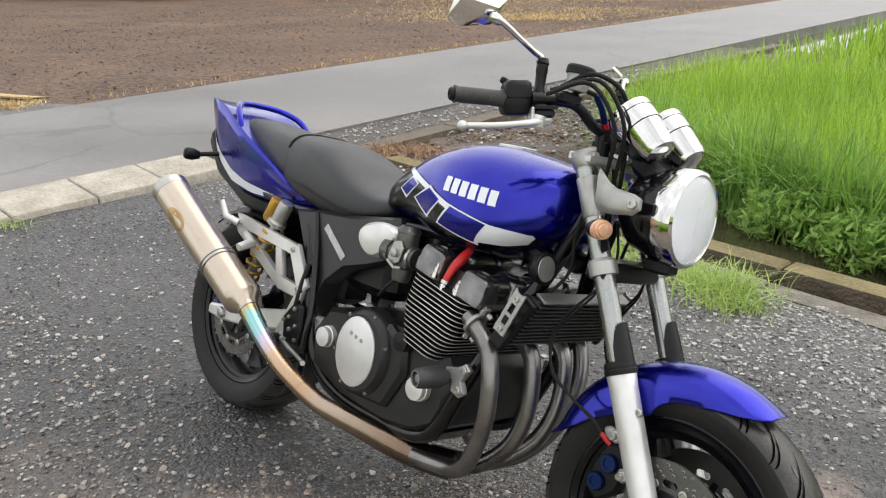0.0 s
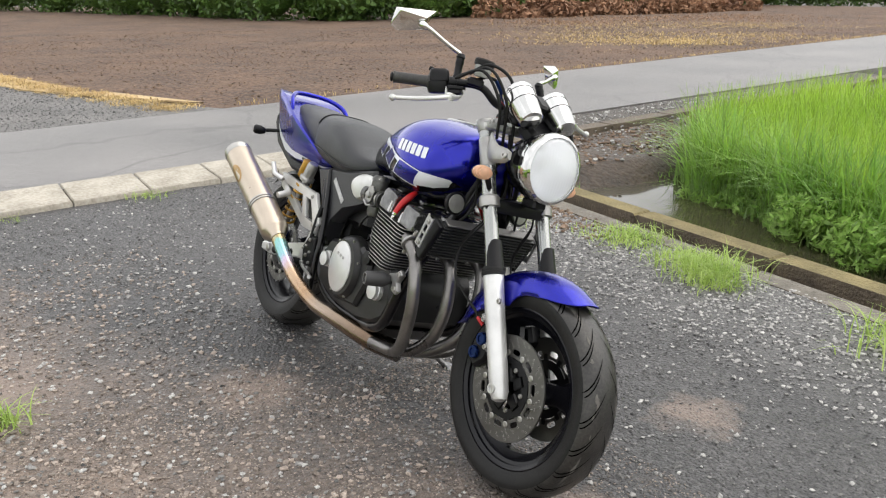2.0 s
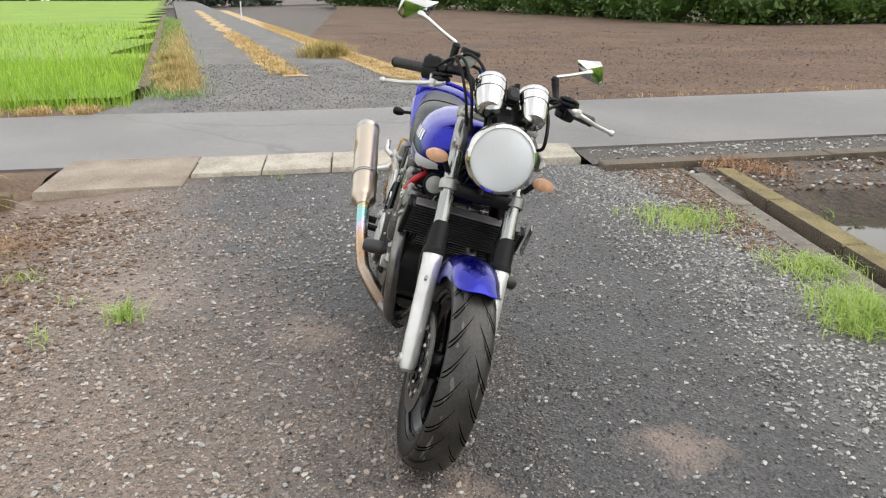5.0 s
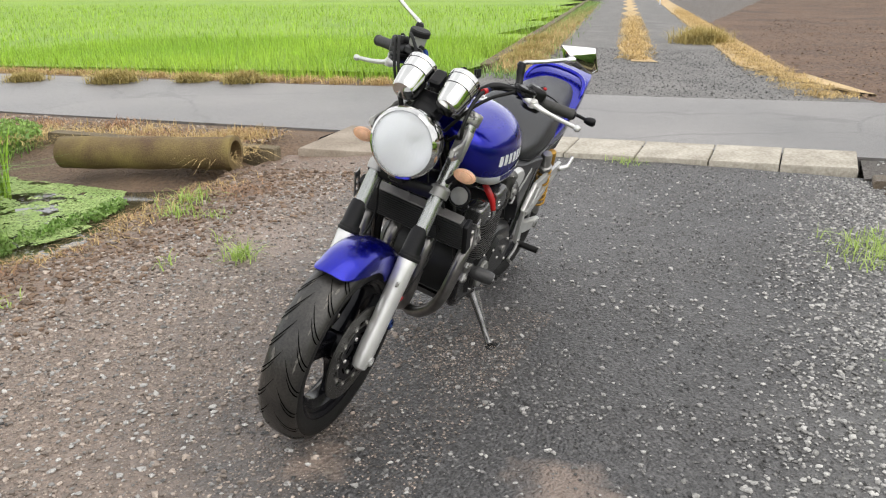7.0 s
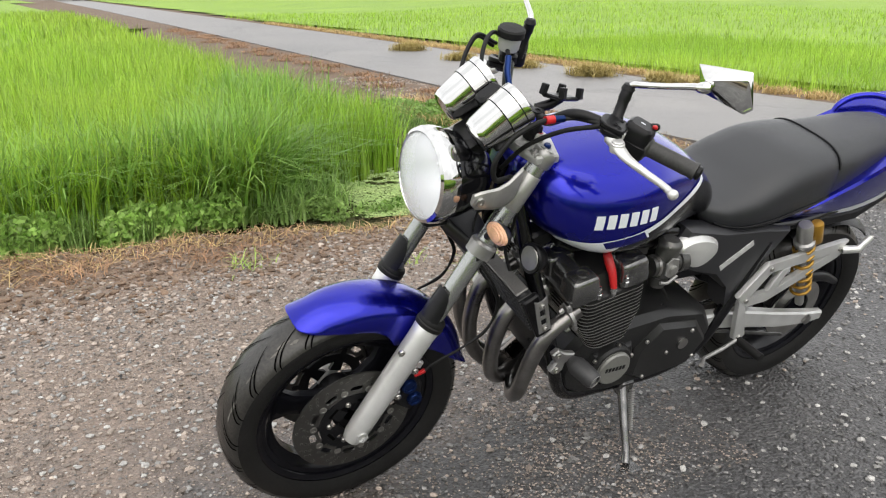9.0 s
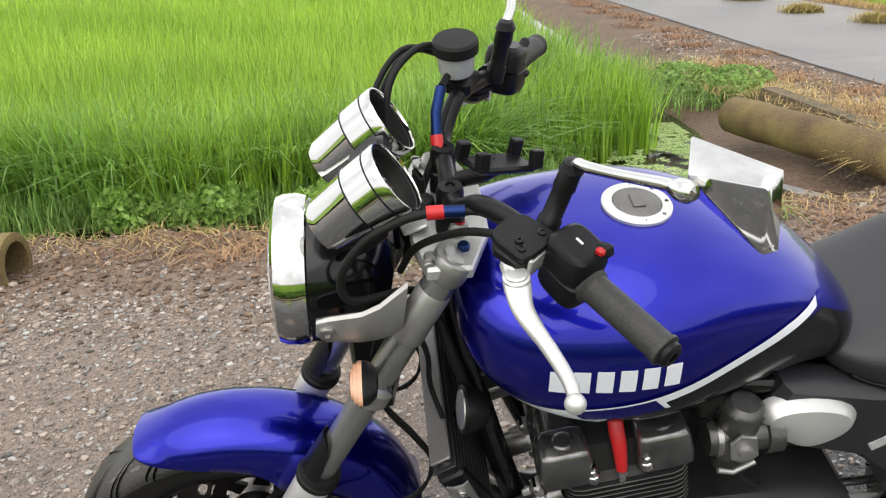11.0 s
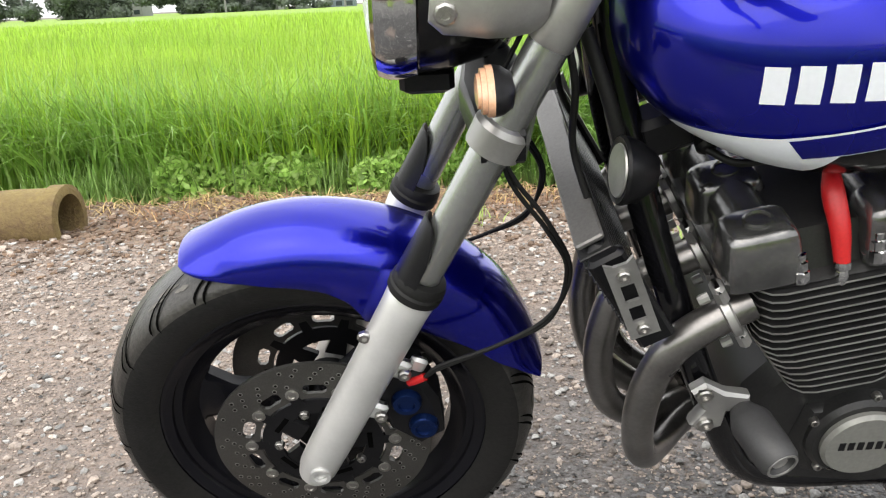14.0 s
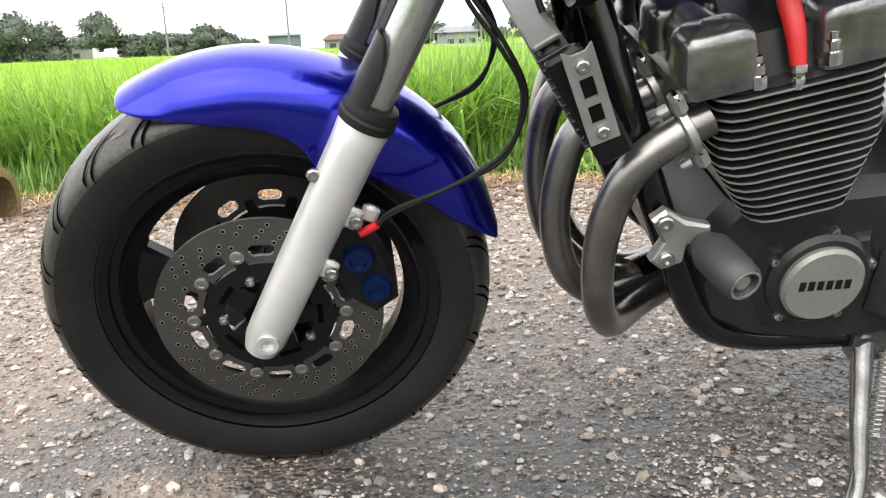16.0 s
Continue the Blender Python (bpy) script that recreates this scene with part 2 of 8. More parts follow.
def rings(bm, loops, caps=True, closed=False, mi=0):
    """Skins rows of points, each a closed ring of the same length."""
    rows = [[bm.verts.new(tuple(q)) for q in ring] for ring in loops]
    k = len(rows[0])
    for a, b in zip(rows, rows[1:] + ([rows[0]] if closed else [])):
        for i in range(k):
            bm.faces.new((a[i], a[(i + 1) % k], b[(i + 1) % k], b[i])).material_index = mi
    if caps and not closed:
        bm.faces.new(rows[0][::-1]).material_index = mi
        bm.faces.new(rows[-1]).material_index = mi
    return bm


def tube(bm, pts, r, seg=12, caps=True, n=0, mi=0):
    """A round bar along the points; r may be one radius or one a point."""
    seg = max(seg, 12)
    if n:
        rs = r if np.isscalar(r) else [v[0] for v in spline([(a,) for a in r], n)]
        pts, r = spline(pts, n), rs
    pts = [Vector(p) for p in pts]
    rad = [r] * len(pts) if np.isscalar(r) else r
    t0 = (pts[1] - pts[0]).normalized()
    u = t0.orthogonal().normalized()
    loops = []
    for i, p in enumerate(pts):
        t = (pts[min(i + 1, len(pts) - 1)] - pts[max(i - 1, 0)]).normalized()
        u = (u - t * u.dot(t)).normalized()
        v = t.cross(u)
        loops.append([p + (u * math.cos(a) + v * math.sin(a)) * rad[i] for a in (2 * math.pi * k / seg for k in range(seg))])
    return rings(bm, loops, caps, mi=mi)


def lathe(bm, profile, origin, axis, seg=32, caps=False, mi=0, closed=False):
    """Turns (radius, height along axis) pairs round the axis."""
    o, w = Vector(origin), Vector(axis).normalized()
    u = w.orthogonal().normalized()
    v = w.cross(u)
    loops = [[o + w * h + (u * math.cos(a) + v * math.sin(a)) * max(r, 1e-4) for a in (2 * math.pi * k / seg for k in range(seg))] for r, h in profile]
    return rings(bm, loops, caps, closed, mi)


def slab(bm, poly, a, b, axes="xz", mi=0, bevel=0.0):
    """A plate: a polygon in two axes, from a to b along the third. bevel chamfers its rims."""
    other = ({"x", "y", "z"} - set(axes)).pop()
    c = np.mean(poly, axis=0)

    def place(q, h):
        d = {axes[0]: q[0], axes[1]: q[1], other: h}
        return (d["x"], d["y"], d["z"])

    def shrunk(q):
        v = np.array(q) - c
        return c + v * (1 - bevel / max(np.linalg.norm(v), bevel * 1.5)) if bevel else q
    s = 1 if b > a else -1
    loops = [[place(shrunk(q), a) for q in poly], [place(q, a + s * bevel) for q in poly],
             [place(q, b - s * bevel) for q in poly], [place(shrunk(q), b) for q in poly]] if bevel else [[place(q, a) for q in poly], [place(q, b) for q in poly]]
    return rings(bm, loops, mi=mi)


def block(bm, centre, size, turn=(0, 0, 0), bevel=0.004, mi=0):
    """A box with chamfered edges."""
    sx, sy, sz = (v / 2 for v in size)
    m = pose(*centre, *turn)
    c = min(bevel, sx * 0.9, sy * 0.9, sz * 0.9)

    def ring(x, y, z):
        k = c
        return [m @ Vector(q) for q in ((x - k, y, z), (x, y - k, z), (x, -y + k, z), (x - k, -y, z), (-x + k, -y, z), (-x, -y + k, z), (-x, y - k, z), (-x + k, y, z))]
    return rings(bm, [ring(sx - c, sy - c, -sz), ring(sx, sy, -sz + c), ring(sx, sy, sz - c), ring(sx - c, sy - c, sz)], mi=mi)


def hull_ring(x, w, zb, zt, n=2.5, seg=28, flat=0.0):
    """One rounded cross-section across the bike."""
    zc, h = (zb + zt) / 2, (zt - zb) / 2
    out = []
    for k in range(seg):
        a = 2 * math.pi * (k + 0.5) / seg
        c, s = math.cos(a), math.sin(a)
        out.append((x, w * math.copysign(abs(c) ** (2 / n), c), zc + h * math.copysign(abs(s) ** (2 / n), s)))
    return out


def bolt(bm, at, axis, r=0.006, h=0.004, mi=0):
    lathe(bm, [(r, 0), (r, h * 0.7), (r * 0.8, h), (r * 0.45, h), (r * 0.45, h * 0.5), (0, h * 0.5)], at, axis, 8, mi=mi)
    return bm


B = bmesh.new
# ---- the ground and what borders it ----
def gravel_material():
    """Dark worn asphalt that turns to pale grit on one side and brown dirt on the other."""
    m = mat("dark_worn_asphalt_gravel", (0.030, 0.0295, 0.031), 0.50, 0, 0.3, 1.1, 70, bump=1.0, bump_scale=70, color2=(0.082, 0.079, 0.079), blotch=0.55, spec=0.7)
    n, l = m.node_tree.nodes, m.node_tree.links
    b = n["Principled BSDF"]
    src = b.inputs["Base Color"].links[0].from_socket
    cells = n.new("ShaderNodeTexVoronoi")
    cells.inputs["Scale"].default_value = 105
    co = n.new("ShaderNodeTexCoord")
    l.new(co.outputs["Object"], cells.inputs["Vector"])
    sepc = n.new("ShaderNodeSeparateColor")
    l.new(cells.outputs["Color"], sepc.inputs[0])
    lum = n.new("ShaderNodeMapRange")
    lum.interpolation_type = "SMOOTHERSTEP"
    lum.inputs["From Min"].default_value = 0.25
    lum.inputs["To Min"].default_value, lum.inputs["To Max"].default_value = 0.62, 1.5
    l.new(sepc.outputs[0], lum.inputs["Value"])
    chip = n.new("ShaderNodeVectorMath")
    chip.operation = "SCALE"
    l.new(src, chip.inputs[0])
    l.new(lum.outputs["Result"], chip.inputs["Scale"])
    src = chip.outputs["Vector"]
    old = b.inputs["Normal"].links[0].from_node
    bp = n.new("ShaderNodeBump")
    bp.invert = True
    bp.inputs["Strength"].default_value, bp.inputs["Distance"].default_value = 0.9, 0.006
    l.new(cells.outputs["Distance"], bp.inputs["Height"])
    l.new(old.outputs["Normal"], bp.inputs["Normal"])
    l.new(bp.outputs["Normal"], b.inputs["Normal"])
    pos = n.new("ShaderNodeTexCoord")
    xyz = n.new("ShaderNodeSeparateXYZ")
    l.new(pos.outputs["Object"], xyz.inputs[0])
    for col, ax, lo, hi, amp in (((0.125, 0.123, 0.120), (0.12, 1.0), 1.25, 1.80, 1.3), ((0.245, 0.184, 0.143), (0.32, -0.85), 0.05, 1.0, 1.6), ((0.190, 0.125, 0.085), (-0.05, -1.0), 1.15, 1.75, 0.8)):
        dot = n.new("ShaderNodeVectorMath")
        dot.operation = "DOT_PRODUCT"
        dot.inputs[1].default_value = (*ax, 0)
        l.new(pos.outputs["Object"], dot.inputs[0])
        nz = n.new("ShaderNodeTexNoise")
        nz.inputs["Scale"].default_value, nz.inputs["Detail"].default_value, nz.inputs["Roughness"].default_value = 2.2, 6, 0.7
        l.new(pos.outputs["Object"], nz.inputs["Vector"])
        ad = n.new("ShaderNodeMath")
        ad.operation = "MULTIPLY_ADD"
        ad.inputs[1].default_value = amp
        l.new(nz.outputs["Fac"], ad.inputs[0])
        l.new(dot.outputs["Value"], ad.inputs[2])
        mr = n.new("ShaderNodeMapRange")
        mr.inputs["From Min"].default_value, mr.inputs["From Max"].default_value = lo + amp * 0.5, hi + amp * 0.5
        mr.inputs["To Max"].default_value = 0.88
        l.new(ad.outputs[0], mr.inputs["Value"])
        gr = n.new("ShaderNodeTexNoise")
        gr.inputs["Scale"].default_value = 45
        l.new(pos.outputs["Object"], gr.inputs["Vector"])
        sc = n.new("ShaderNodeMapRange")
        sc.inputs["From Min"].default_value, sc.inputs["From Max"].default_value = 0.3, 0.7
        sc.inputs["To Min"].default_value, sc.inputs["To Max"].default_value = 0.6, 1.25
        l.new(gr.outputs["Fac"], sc.inputs["Value"])
        cv = n.new("ShaderNodeVectorMath")
        cv.operation = "SCALE"
        cv.inputs[0].default_value = col
        l.new(sc.outputs["Result"], cv.inputs["Scale"])
        mx = n.new("ShaderNodeMix")
        mx.data_type = "RGBA"
        l.new(mr.outputs["Result"], mx.inputs["Factor"])
        l.new(src, mx.inputs["A"])
        l.new(cv.outputs["Vector"], mx.inputs["B"])
        src = mx.outputs["Result"]
    for cx, cy, rad in ((0.78, 0.80, 0.17), (-0.2, -0.36, 0.22), (0.95, 0.14, 0.12), (-0.75, -1.2, 0.4)):
        ds = n.new("ShaderNodeVectorMath")
        ds.operation = "DISTANCE"
        ds.inputs[1].default_value = (cx, cy, 0)
        l.new(pos.outputs["Object"], ds.inputs[0])
        nz = n.new("ShaderNodeTexNoise")
        nz.inputs["Scale"].default_value = 9
        l.new(pos.outputs["Object"], nz.inputs["Vector"])
        ad = n.new("ShaderNodeMath")
        ad.operation = "MULTIPLY_ADD"
        ad.inputs[1].default_value = 0.25
        l.new(nz.outputs["Fac"], ad.inputs[0])
        l.new(ds.outputs["Value"], ad.inputs[2])
        mr = n.new("ShaderNodeMapRange")
        mr.inputs["From Min"].default_value, mr.inputs["From Max"].default_value = rad * 0.4 + 0.12, rad + 0.12
        mr.inputs["To Min"].default_value, mr.inputs["To Max"].default_value = 0.7, 0.0
        l.new(ad.outputs[0], mr.inputs["Value"])
        mx = n.new("ShaderNodeMix")
        mx.data_type = "RGBA"
        mx.inputs["B"].default_value = (0.27, 0.205, 0.165, 1)
        l.new(mr.outputs["Result"], mx.inputs["Factor"])
        l.new(src, mx.inputs["A"])
        src = mx.outputs["Result"]
    l.new(src, b.inputs["Base Color"])
    return m


GRAVEL = gravel_material()
ROADMAT = mat("grey_wet_asphalt", (0.080, 0.076, 0.075), 0.40, 0, 0.2, 0.55, 30, bump=0.5, bump_scale=90, color2=(0.200, 0.188, 0.182), blotch=0.7)


def cracked(m):
    """Thin wandering cracks in old asphalt."""
    n, l = m.node_tree.nodes, m.node_tree.links
    b = n["Principled BSDF"]
    src = b.inputs["Base Color"].links[0].from_socket
    co = n.new("ShaderNodeTexCoord")
    wob = n.new("ShaderNodeTexNoise")
    wob.inputs["Scale"].default_value, wob.inputs["Detail"].default_value = 1.3, 5
    l.new(co.outputs["Object"], wob.inputs["Vector"])
    mixv = n.new("ShaderNodeMix")
    mixv.data_type = "RGBA"
    mixv.inputs["Factor"].default_value = 0.35
    l.new(co.outputs["Object"], mixv.inputs["A"])
    l.new(wob.outputs["Color"], mixv.inputs["B"])
    cell = n.new("ShaderNodeTexVoronoi")
    cell.feature = "DISTANCE_TO_EDGE"
    cell.inputs["Scale"].default_value = 0.42
    l.new(mixv.outputs["Result"], cell.inputs["Vector"])
    thin = n.new("ShaderNodeMapRange")
    thin.inputs["From Min"].default_value, thin.inputs["From Max"].default_value = 0.003, 0.009
    thin.inputs["To Min"].default_value, thin.inputs["To Max"].default_value = 0.68, 1.0
    l.new(cell.outputs["Distance"], thin.inputs["Value"])
    sc = n.new("ShaderNodeVectorMath")
    sc.operation = "SCALE"
    l.new(src, sc.inputs[0])
    l.new(thin.outputs["Result"], sc.inputs["Scale"])
    l.new(sc.outputs["Vector"], b.inputs["Base Color"])


cracked(ROADMAT)
TRACKMAT = mat("farm_track_grit", (0.085, 0.083, 0.082), 0.8, 0, 0.2, 1.5, 24, bump=1.0, bump_scale=40, color2=(0.23, 0.222, 0.212), blotch=0.45)
SOIL = mat("brown_tilled_soil", (0.038, 0.024, 0.017), 0.95, 0, 0.3, 0.5, 15, bump=1.0, bump_scale=14, color2=(0.20, 0.125, 0.083), blotch=0.38)
MUD = mat("wet_brown_mud", (0.026, 0.019, 0.014), 0.5, 0, 0.3, 3, 30, bump=1.0, bump_scale=30, color2=(0.095, 0.068, 0.047), spec=0.35)
VERGE = mat("brown_verge_earth", (0.085, 0.06, 0.042), 0.9, 0, 0.3, 2.5, 35, bump=1.0, bump_scale=35, color2=(0.20, 0.135, 0.09))
DARKVERGE = mat("dark_gritty_verge", (0.045, 0.040, 0.036), 0.85, 0, 0.3, 3, 40, bump=1.0, bump_scale=40, color2=(0.14, 0.128, 0.115))
RAMPMAT = mat("dirty_brown_concrete", (0.17, 0.135, 0.10), 0.9, 0, 0.3, 3, 60, bump=0.5, bump_scale=90, color2=(0.36, 0.31, 0.25), blotch=0.6)
CONCRETE = mat("weathered_concrete", (0.24, 0.215, 0.170), 0.85, 0, 0.2, 5, 45, bump=0.6, bump_scale=90, color2=(0.50, 0.465, 0.40), blotch=0.55)
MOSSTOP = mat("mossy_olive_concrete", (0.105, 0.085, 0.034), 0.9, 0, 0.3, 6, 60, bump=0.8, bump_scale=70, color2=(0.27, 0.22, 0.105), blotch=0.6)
# channel sides: wet concrete, with their shade put into the darker colour
SIDECON = mat("wet_shaded_concrete", (0.055, 0.042, 0.029), 0.6, 0, 0.3, 7, 60, bump=0.8, bump_scale=70, color2=(0.15, 0.115, 0.078), blotch=0.6)
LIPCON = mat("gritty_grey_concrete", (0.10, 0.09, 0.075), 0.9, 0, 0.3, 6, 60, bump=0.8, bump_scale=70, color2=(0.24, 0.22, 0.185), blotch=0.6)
OLDCON = mat("mossy_brown_concrete", (0.07, 0.055, 0.034), 0.9, 0, 0.3, 5, 60, bump=0.8, bump_scale=70, color2=(0.21, 0.165, 0.095), blotch=0.6)
WATER = mat("still_ditch_water", (0.060, 0.053, 0.032), 0.06, 0, 0.2, 3, 20, spec=0.6)
DUCKWEED = mat("duckweed", (0.18, 0.30, 0.07), 0.8, 0, 0.3, 6, 160, bump=0.6, bump_scale=150, color2=(0.40, 0.50, 0.20), rnd=0.35)
RICE = mat("young_rice_leaf", (0.22, 0.385, 0.035), 0.5, 0, 0.2, 0.35, 3, color2=(0.385, 0.56, 0.065), translucent=0.36, rnd=0.4, blotch=0.7)
RICEFLOOR = mat("rice_canopy", (0.14, 0.25, 0.025), 0.8, 0, 0.2, 0.3, 20, bump=1.0, bump_scale=16, color2=(0.28, 0.42, 0.055))
PALEGRASS = mat("pale_lot_grass", (0.22, 0.34, 0.06), 0.5, 0, 0.3, 3, 30, color2=(0.42, 0.52, 0.16), translucent=0.35, rnd=0.3)
TALLGRASS = mat("arching_grass_leaf", (0.12, 0.26, 0.045), 0.42, 0, 0.2, 0.8, 6, color2=(0.29, 0.47, 0.085), translucent=0.4, rnd=0.35, blotch=0.7)
WEED = mat("weed_leaf", (0.14, 0.27, 0.055), 0.5, 0, 0.3, 3, 30, color2=(0.31, 0.45, 0.13), translucent=0.35, rnd=0.35)
WEEDLEAF = mat("broad_weed_leaf", (0.24, 0.42, 0.08), 0.42, 0, 0.3, 3, 30, color2=(0.48, 0.66, 0.20), translucent=0.5, rnd=0.35)
STRAW = mat("dry_straw", (0.36, 0.25, 0.10), 0.85, 0, 0.25, 1.2, 14, color2=(0.66, 0.50, 0.24), translucent=0.15, rnd=0.3)
LEAF = mat("hedge_leaf", (0.035, 0.085, 0.014), 0.5, 0, 0.3, 0.6, 10, color2=(0.12, 0.21, 0.04), translucent=0.25, rnd=0.5)
STONE = mat("grey_gravel_stone", (0.045, 0.0445, 0.044), 0.58, 0, 0.2, 30, 200, color2=(0.22, 0.216, 0.21), rnd=0.85)
PALE = mat("pale_gravel_stone", (0.17, 0.167, 0.162), 0.58, 0, 0.2, 30, 200, color2=(0.44, 0.43, 0.41), rnd=0.55)
# far leaves: haze is put into this lightened, greyish green
FAR = mat("hazed_foliage", (0.055, 0.075, 0.055), 0.9, 0, 0.3, 0.3, 4, color2=(0.12, 0.145, 0.11), rnd=0.4)
DEADBROWN = mat("reddish_dead_stalk", (0.17, 0.085, 0.045), 0.9, 0, 0.3, 3, 20, color2=(0.42, 0.26, 0.15), rnd=0.4)

SLOPE = 0.026  # fall of the paddies away from the lot


def drop(y):
    return SLOPE * min(0.0, y + 3.0)


def hump(x, y, s, k=0):
    return noise.noise((x / s, y / s, 3.7 + k))


def sheet(name, xs, ys, height, material, label, category, keep=None):
    """A grid of ground with its own relief."""
    bm = B()
    grid = [[bm.verts.new((x, y, height(x, y))) for x in xs] for y in ys]
    for j in range(len(ys) - 1):
        for i in range(len(xs) - 1):
            if keep is None or keep((xs[i] + xs[i + 1]) / 2, (ys[j] + ys[j + 1]) / 2):
                bm.faces.new((grid[j][i], grid[j][i + 1], grid[j + 1][i + 1], grid[j + 1][i]))
    for v in [v for v in bm.verts if not v.link_faces]:
        bm.verts.remove(v)
    return tagged(part(name, bm, material, None, "", 60), label, category, kind="structure")


def road_near(y):
    return float(np.interp(y, [-150, -60, -20, -11, -6, -3, 0, 60], [-11.0, -6.6, -4.4, -3.85, -3.5, -3.4, -3.72, -11.5]))


def road_far(y):
    return float(np.interp(y, [-150, -60, -20, -10, -5, -2, 0, 60], [-15.5, -10.2, -7.6, -6.8, -6.4, -6.4, -6.65, -17.7]))


near_of, far_of = np.vectorize(road_near), np.vectorize(road_far)


def lane_mid(x):
    return -0.45 + 0.205 * (x + 7.0)


def strip(name, rows, material, label, category, bed=0.6):
    """Ground between two lines: rows of (left, right) points, with a skirt going down."""
    bm = B()
    top = [(bm.verts.new(a), bm.verts.new(b)) for a, b in rows]
    low = [(bm.verts.new((a[0], a[1], a[2] - bed)), bm.verts.new((b[0], b[1], b[2] - bed))) for a, b in rows]
    for (a, b), (c, d) in zip(top, top[1:]):
        bm.faces.new((a, b, d, c))
    for i in range(len(rows) - 1):
        for k in (0, 1):
            bm.faces.new((top[i][k], top[i + 1][k], low[i + 1][k], low[i][k]))
    return tagged(part(name, bm, material, None, "", 60), label, category, kind="structure")


steps = lambda a, b, n: [a + (b - a) * i / n for i in range(n + 1)]
wide = sorted(set([round(v, 3) for v in steps(-14, 14, 28)] + [-1500, -700, -300, -150, -80, -45, -25, 25, 45, 80, 150, 300, 700, 1500]))
ground = sheet("ground", wide, wide, lambda x, y: -0.34 + drop(y), MUD, "wet brown paddy mud under the fields", "ground")

# the gravel lot: a bank to the pond on one side, a ditch wall on the other
def bank_lip(x):
    return float(np.interp(x, [-2.2, -1.3, -0.4, 0.5, 1.5, 7.0], [-2.44, -2.40, -2.16, -2.40, -2.46, -2.46])) + 0.10 * hump(x, 0, 0.33, 7)


def lot_z(x, y):
    side = -1.60 + 0.16 * hump(x, 0, 0.9)
    z = 0.005 * hump(x, y, 0.3) + 0.010 * hump(x, y, 1.4, 5)
    fall = side - y
    if fall > 0:
        z += 0.020 * min(1, fall * 3) * hump(x, y, 0.13, 9) + 0.030 * min(1, fall * 2) * hump(x, y, 0.37, 3) - 0.045 * min(1.0, fall / 0.6)
        e = bank_lip(x) - y
        if e > 0:
            z -= 0.105 * min(1.0, e / 0.16) + 0.10 * min(1.0, e / 0.5) + 0.25 * max(0.0, min(1.0, (e - 0.5) / 0.4))
    return z


lot = sheet("lot", steps(-3.45, 7.0, 210), steps(-3.4, -1.66, 66) + steps(-1.62, 2.06, 78) + steps(2.09, 2.42, 10), lot_z, GRAVEL, "dark worn asphalt lot covered with loose gravel", "ground",
            keep=lambda x, y: x > -3.43 - 0.125 * y and (y > -2.5 or x > -2.2) and (y < 2.0 or y < 2.17 - 0.08 * (x + 0.5)))
road = strip("road", [((road_far(y), y, 0.045 + drop(y)), (road_near(y), y, 0.05 + drop(y))) for y in steps(-150, 60, 140)], ROADMAT,
             "narrow grey asphalt farm road, damp", "road")
track = strip("track", [((x, lane_mid(x) - 1.5 - 1.0 * max(0, 1 + (x + 7) / 3.0), 0.035), (x, lane_mid(x) + 1.5 + 1.0 * max(0, 1 + (x + 7) / 3.0), 0.035)) for x in steps(-130, -6.2, 80)], TRACKMAT,
              "grey gritty farm track leading away from the road", "road")
soil = sheet("soil", steps(-80, -6.4, 190), steps(-1.5, 60, 160), lambda x, y: min(0.02 + 0.05 * hump(x, y, 0.8) + 0.04 * hump(x, y, 3.0), 0.03 if x > road_far(y) - 0.6 else 1), SOIL,
             "bare brown tilled field", "field", keep=lambda x, y: y > lane_mid(x) + 1.7 and x < road_far(y) + 0.35)

# kerb blocks along the road
def kerb_x(y):
    return -3.395 - 0.125 * y


def kerb_block(y0, y1, deep, low, high):
    """A block whose top slopes up from the lot to the road."""
    bm = B()
    slab(bm, [(kerb_x(y0), y0 + 0.005), (kerb_x(y1), y1 - 0.005), (kerb_x(y1) - deep, y1 - 0.005), (kerb_x(y0) - deep, y0 + 0.005)], -0.2, high, "xy", bevel=0.010)
    for v in bm.verts:
        if v.co.z > 0:
            v.co.z -= (high - low) * (1 - max(0.0, min(1.0, (kerb_x(v.co.y) - v.co.x) / deep)))
    return bm


cuts = [-1.38, -0.87, -0.35, 0.17, 0.69, 1.17, 1.68]
kerb = tagged(new("kerb"), "row of weathered concrete kerb blocks beside the road", "kerb", kind="structure")
for a, b in zip(cuts, cuts[1:]):
    part("kerb_block", kerb_block(a, b, 0.47, 0.034, 0.068 + random.uniform(-0.004, 0.004)), CONCRETE, kerb)
ramp_slab = kerb_block(-2.36, -1.385, 0.62, 0.016, 0.062)
for v in ramp_slab.verts:
    v.co.x += 0.30 if v.co.x > kerb_x(v.co.y) - 0.3 else 0.06
part("kerb_ramp", ramp_slab, RAMPMAT, kerb, "wide worn concrete ramp slab")

# drainage ditch of concrete channel pieces beside the lot and along the road
ditch = tagged(new("ditch"), "concrete drainage channel between the lot and the paddy", "ditch", kind="structure")


def ditch_y(x):
    return 2.10 - 0.08 * (x + 0.5)


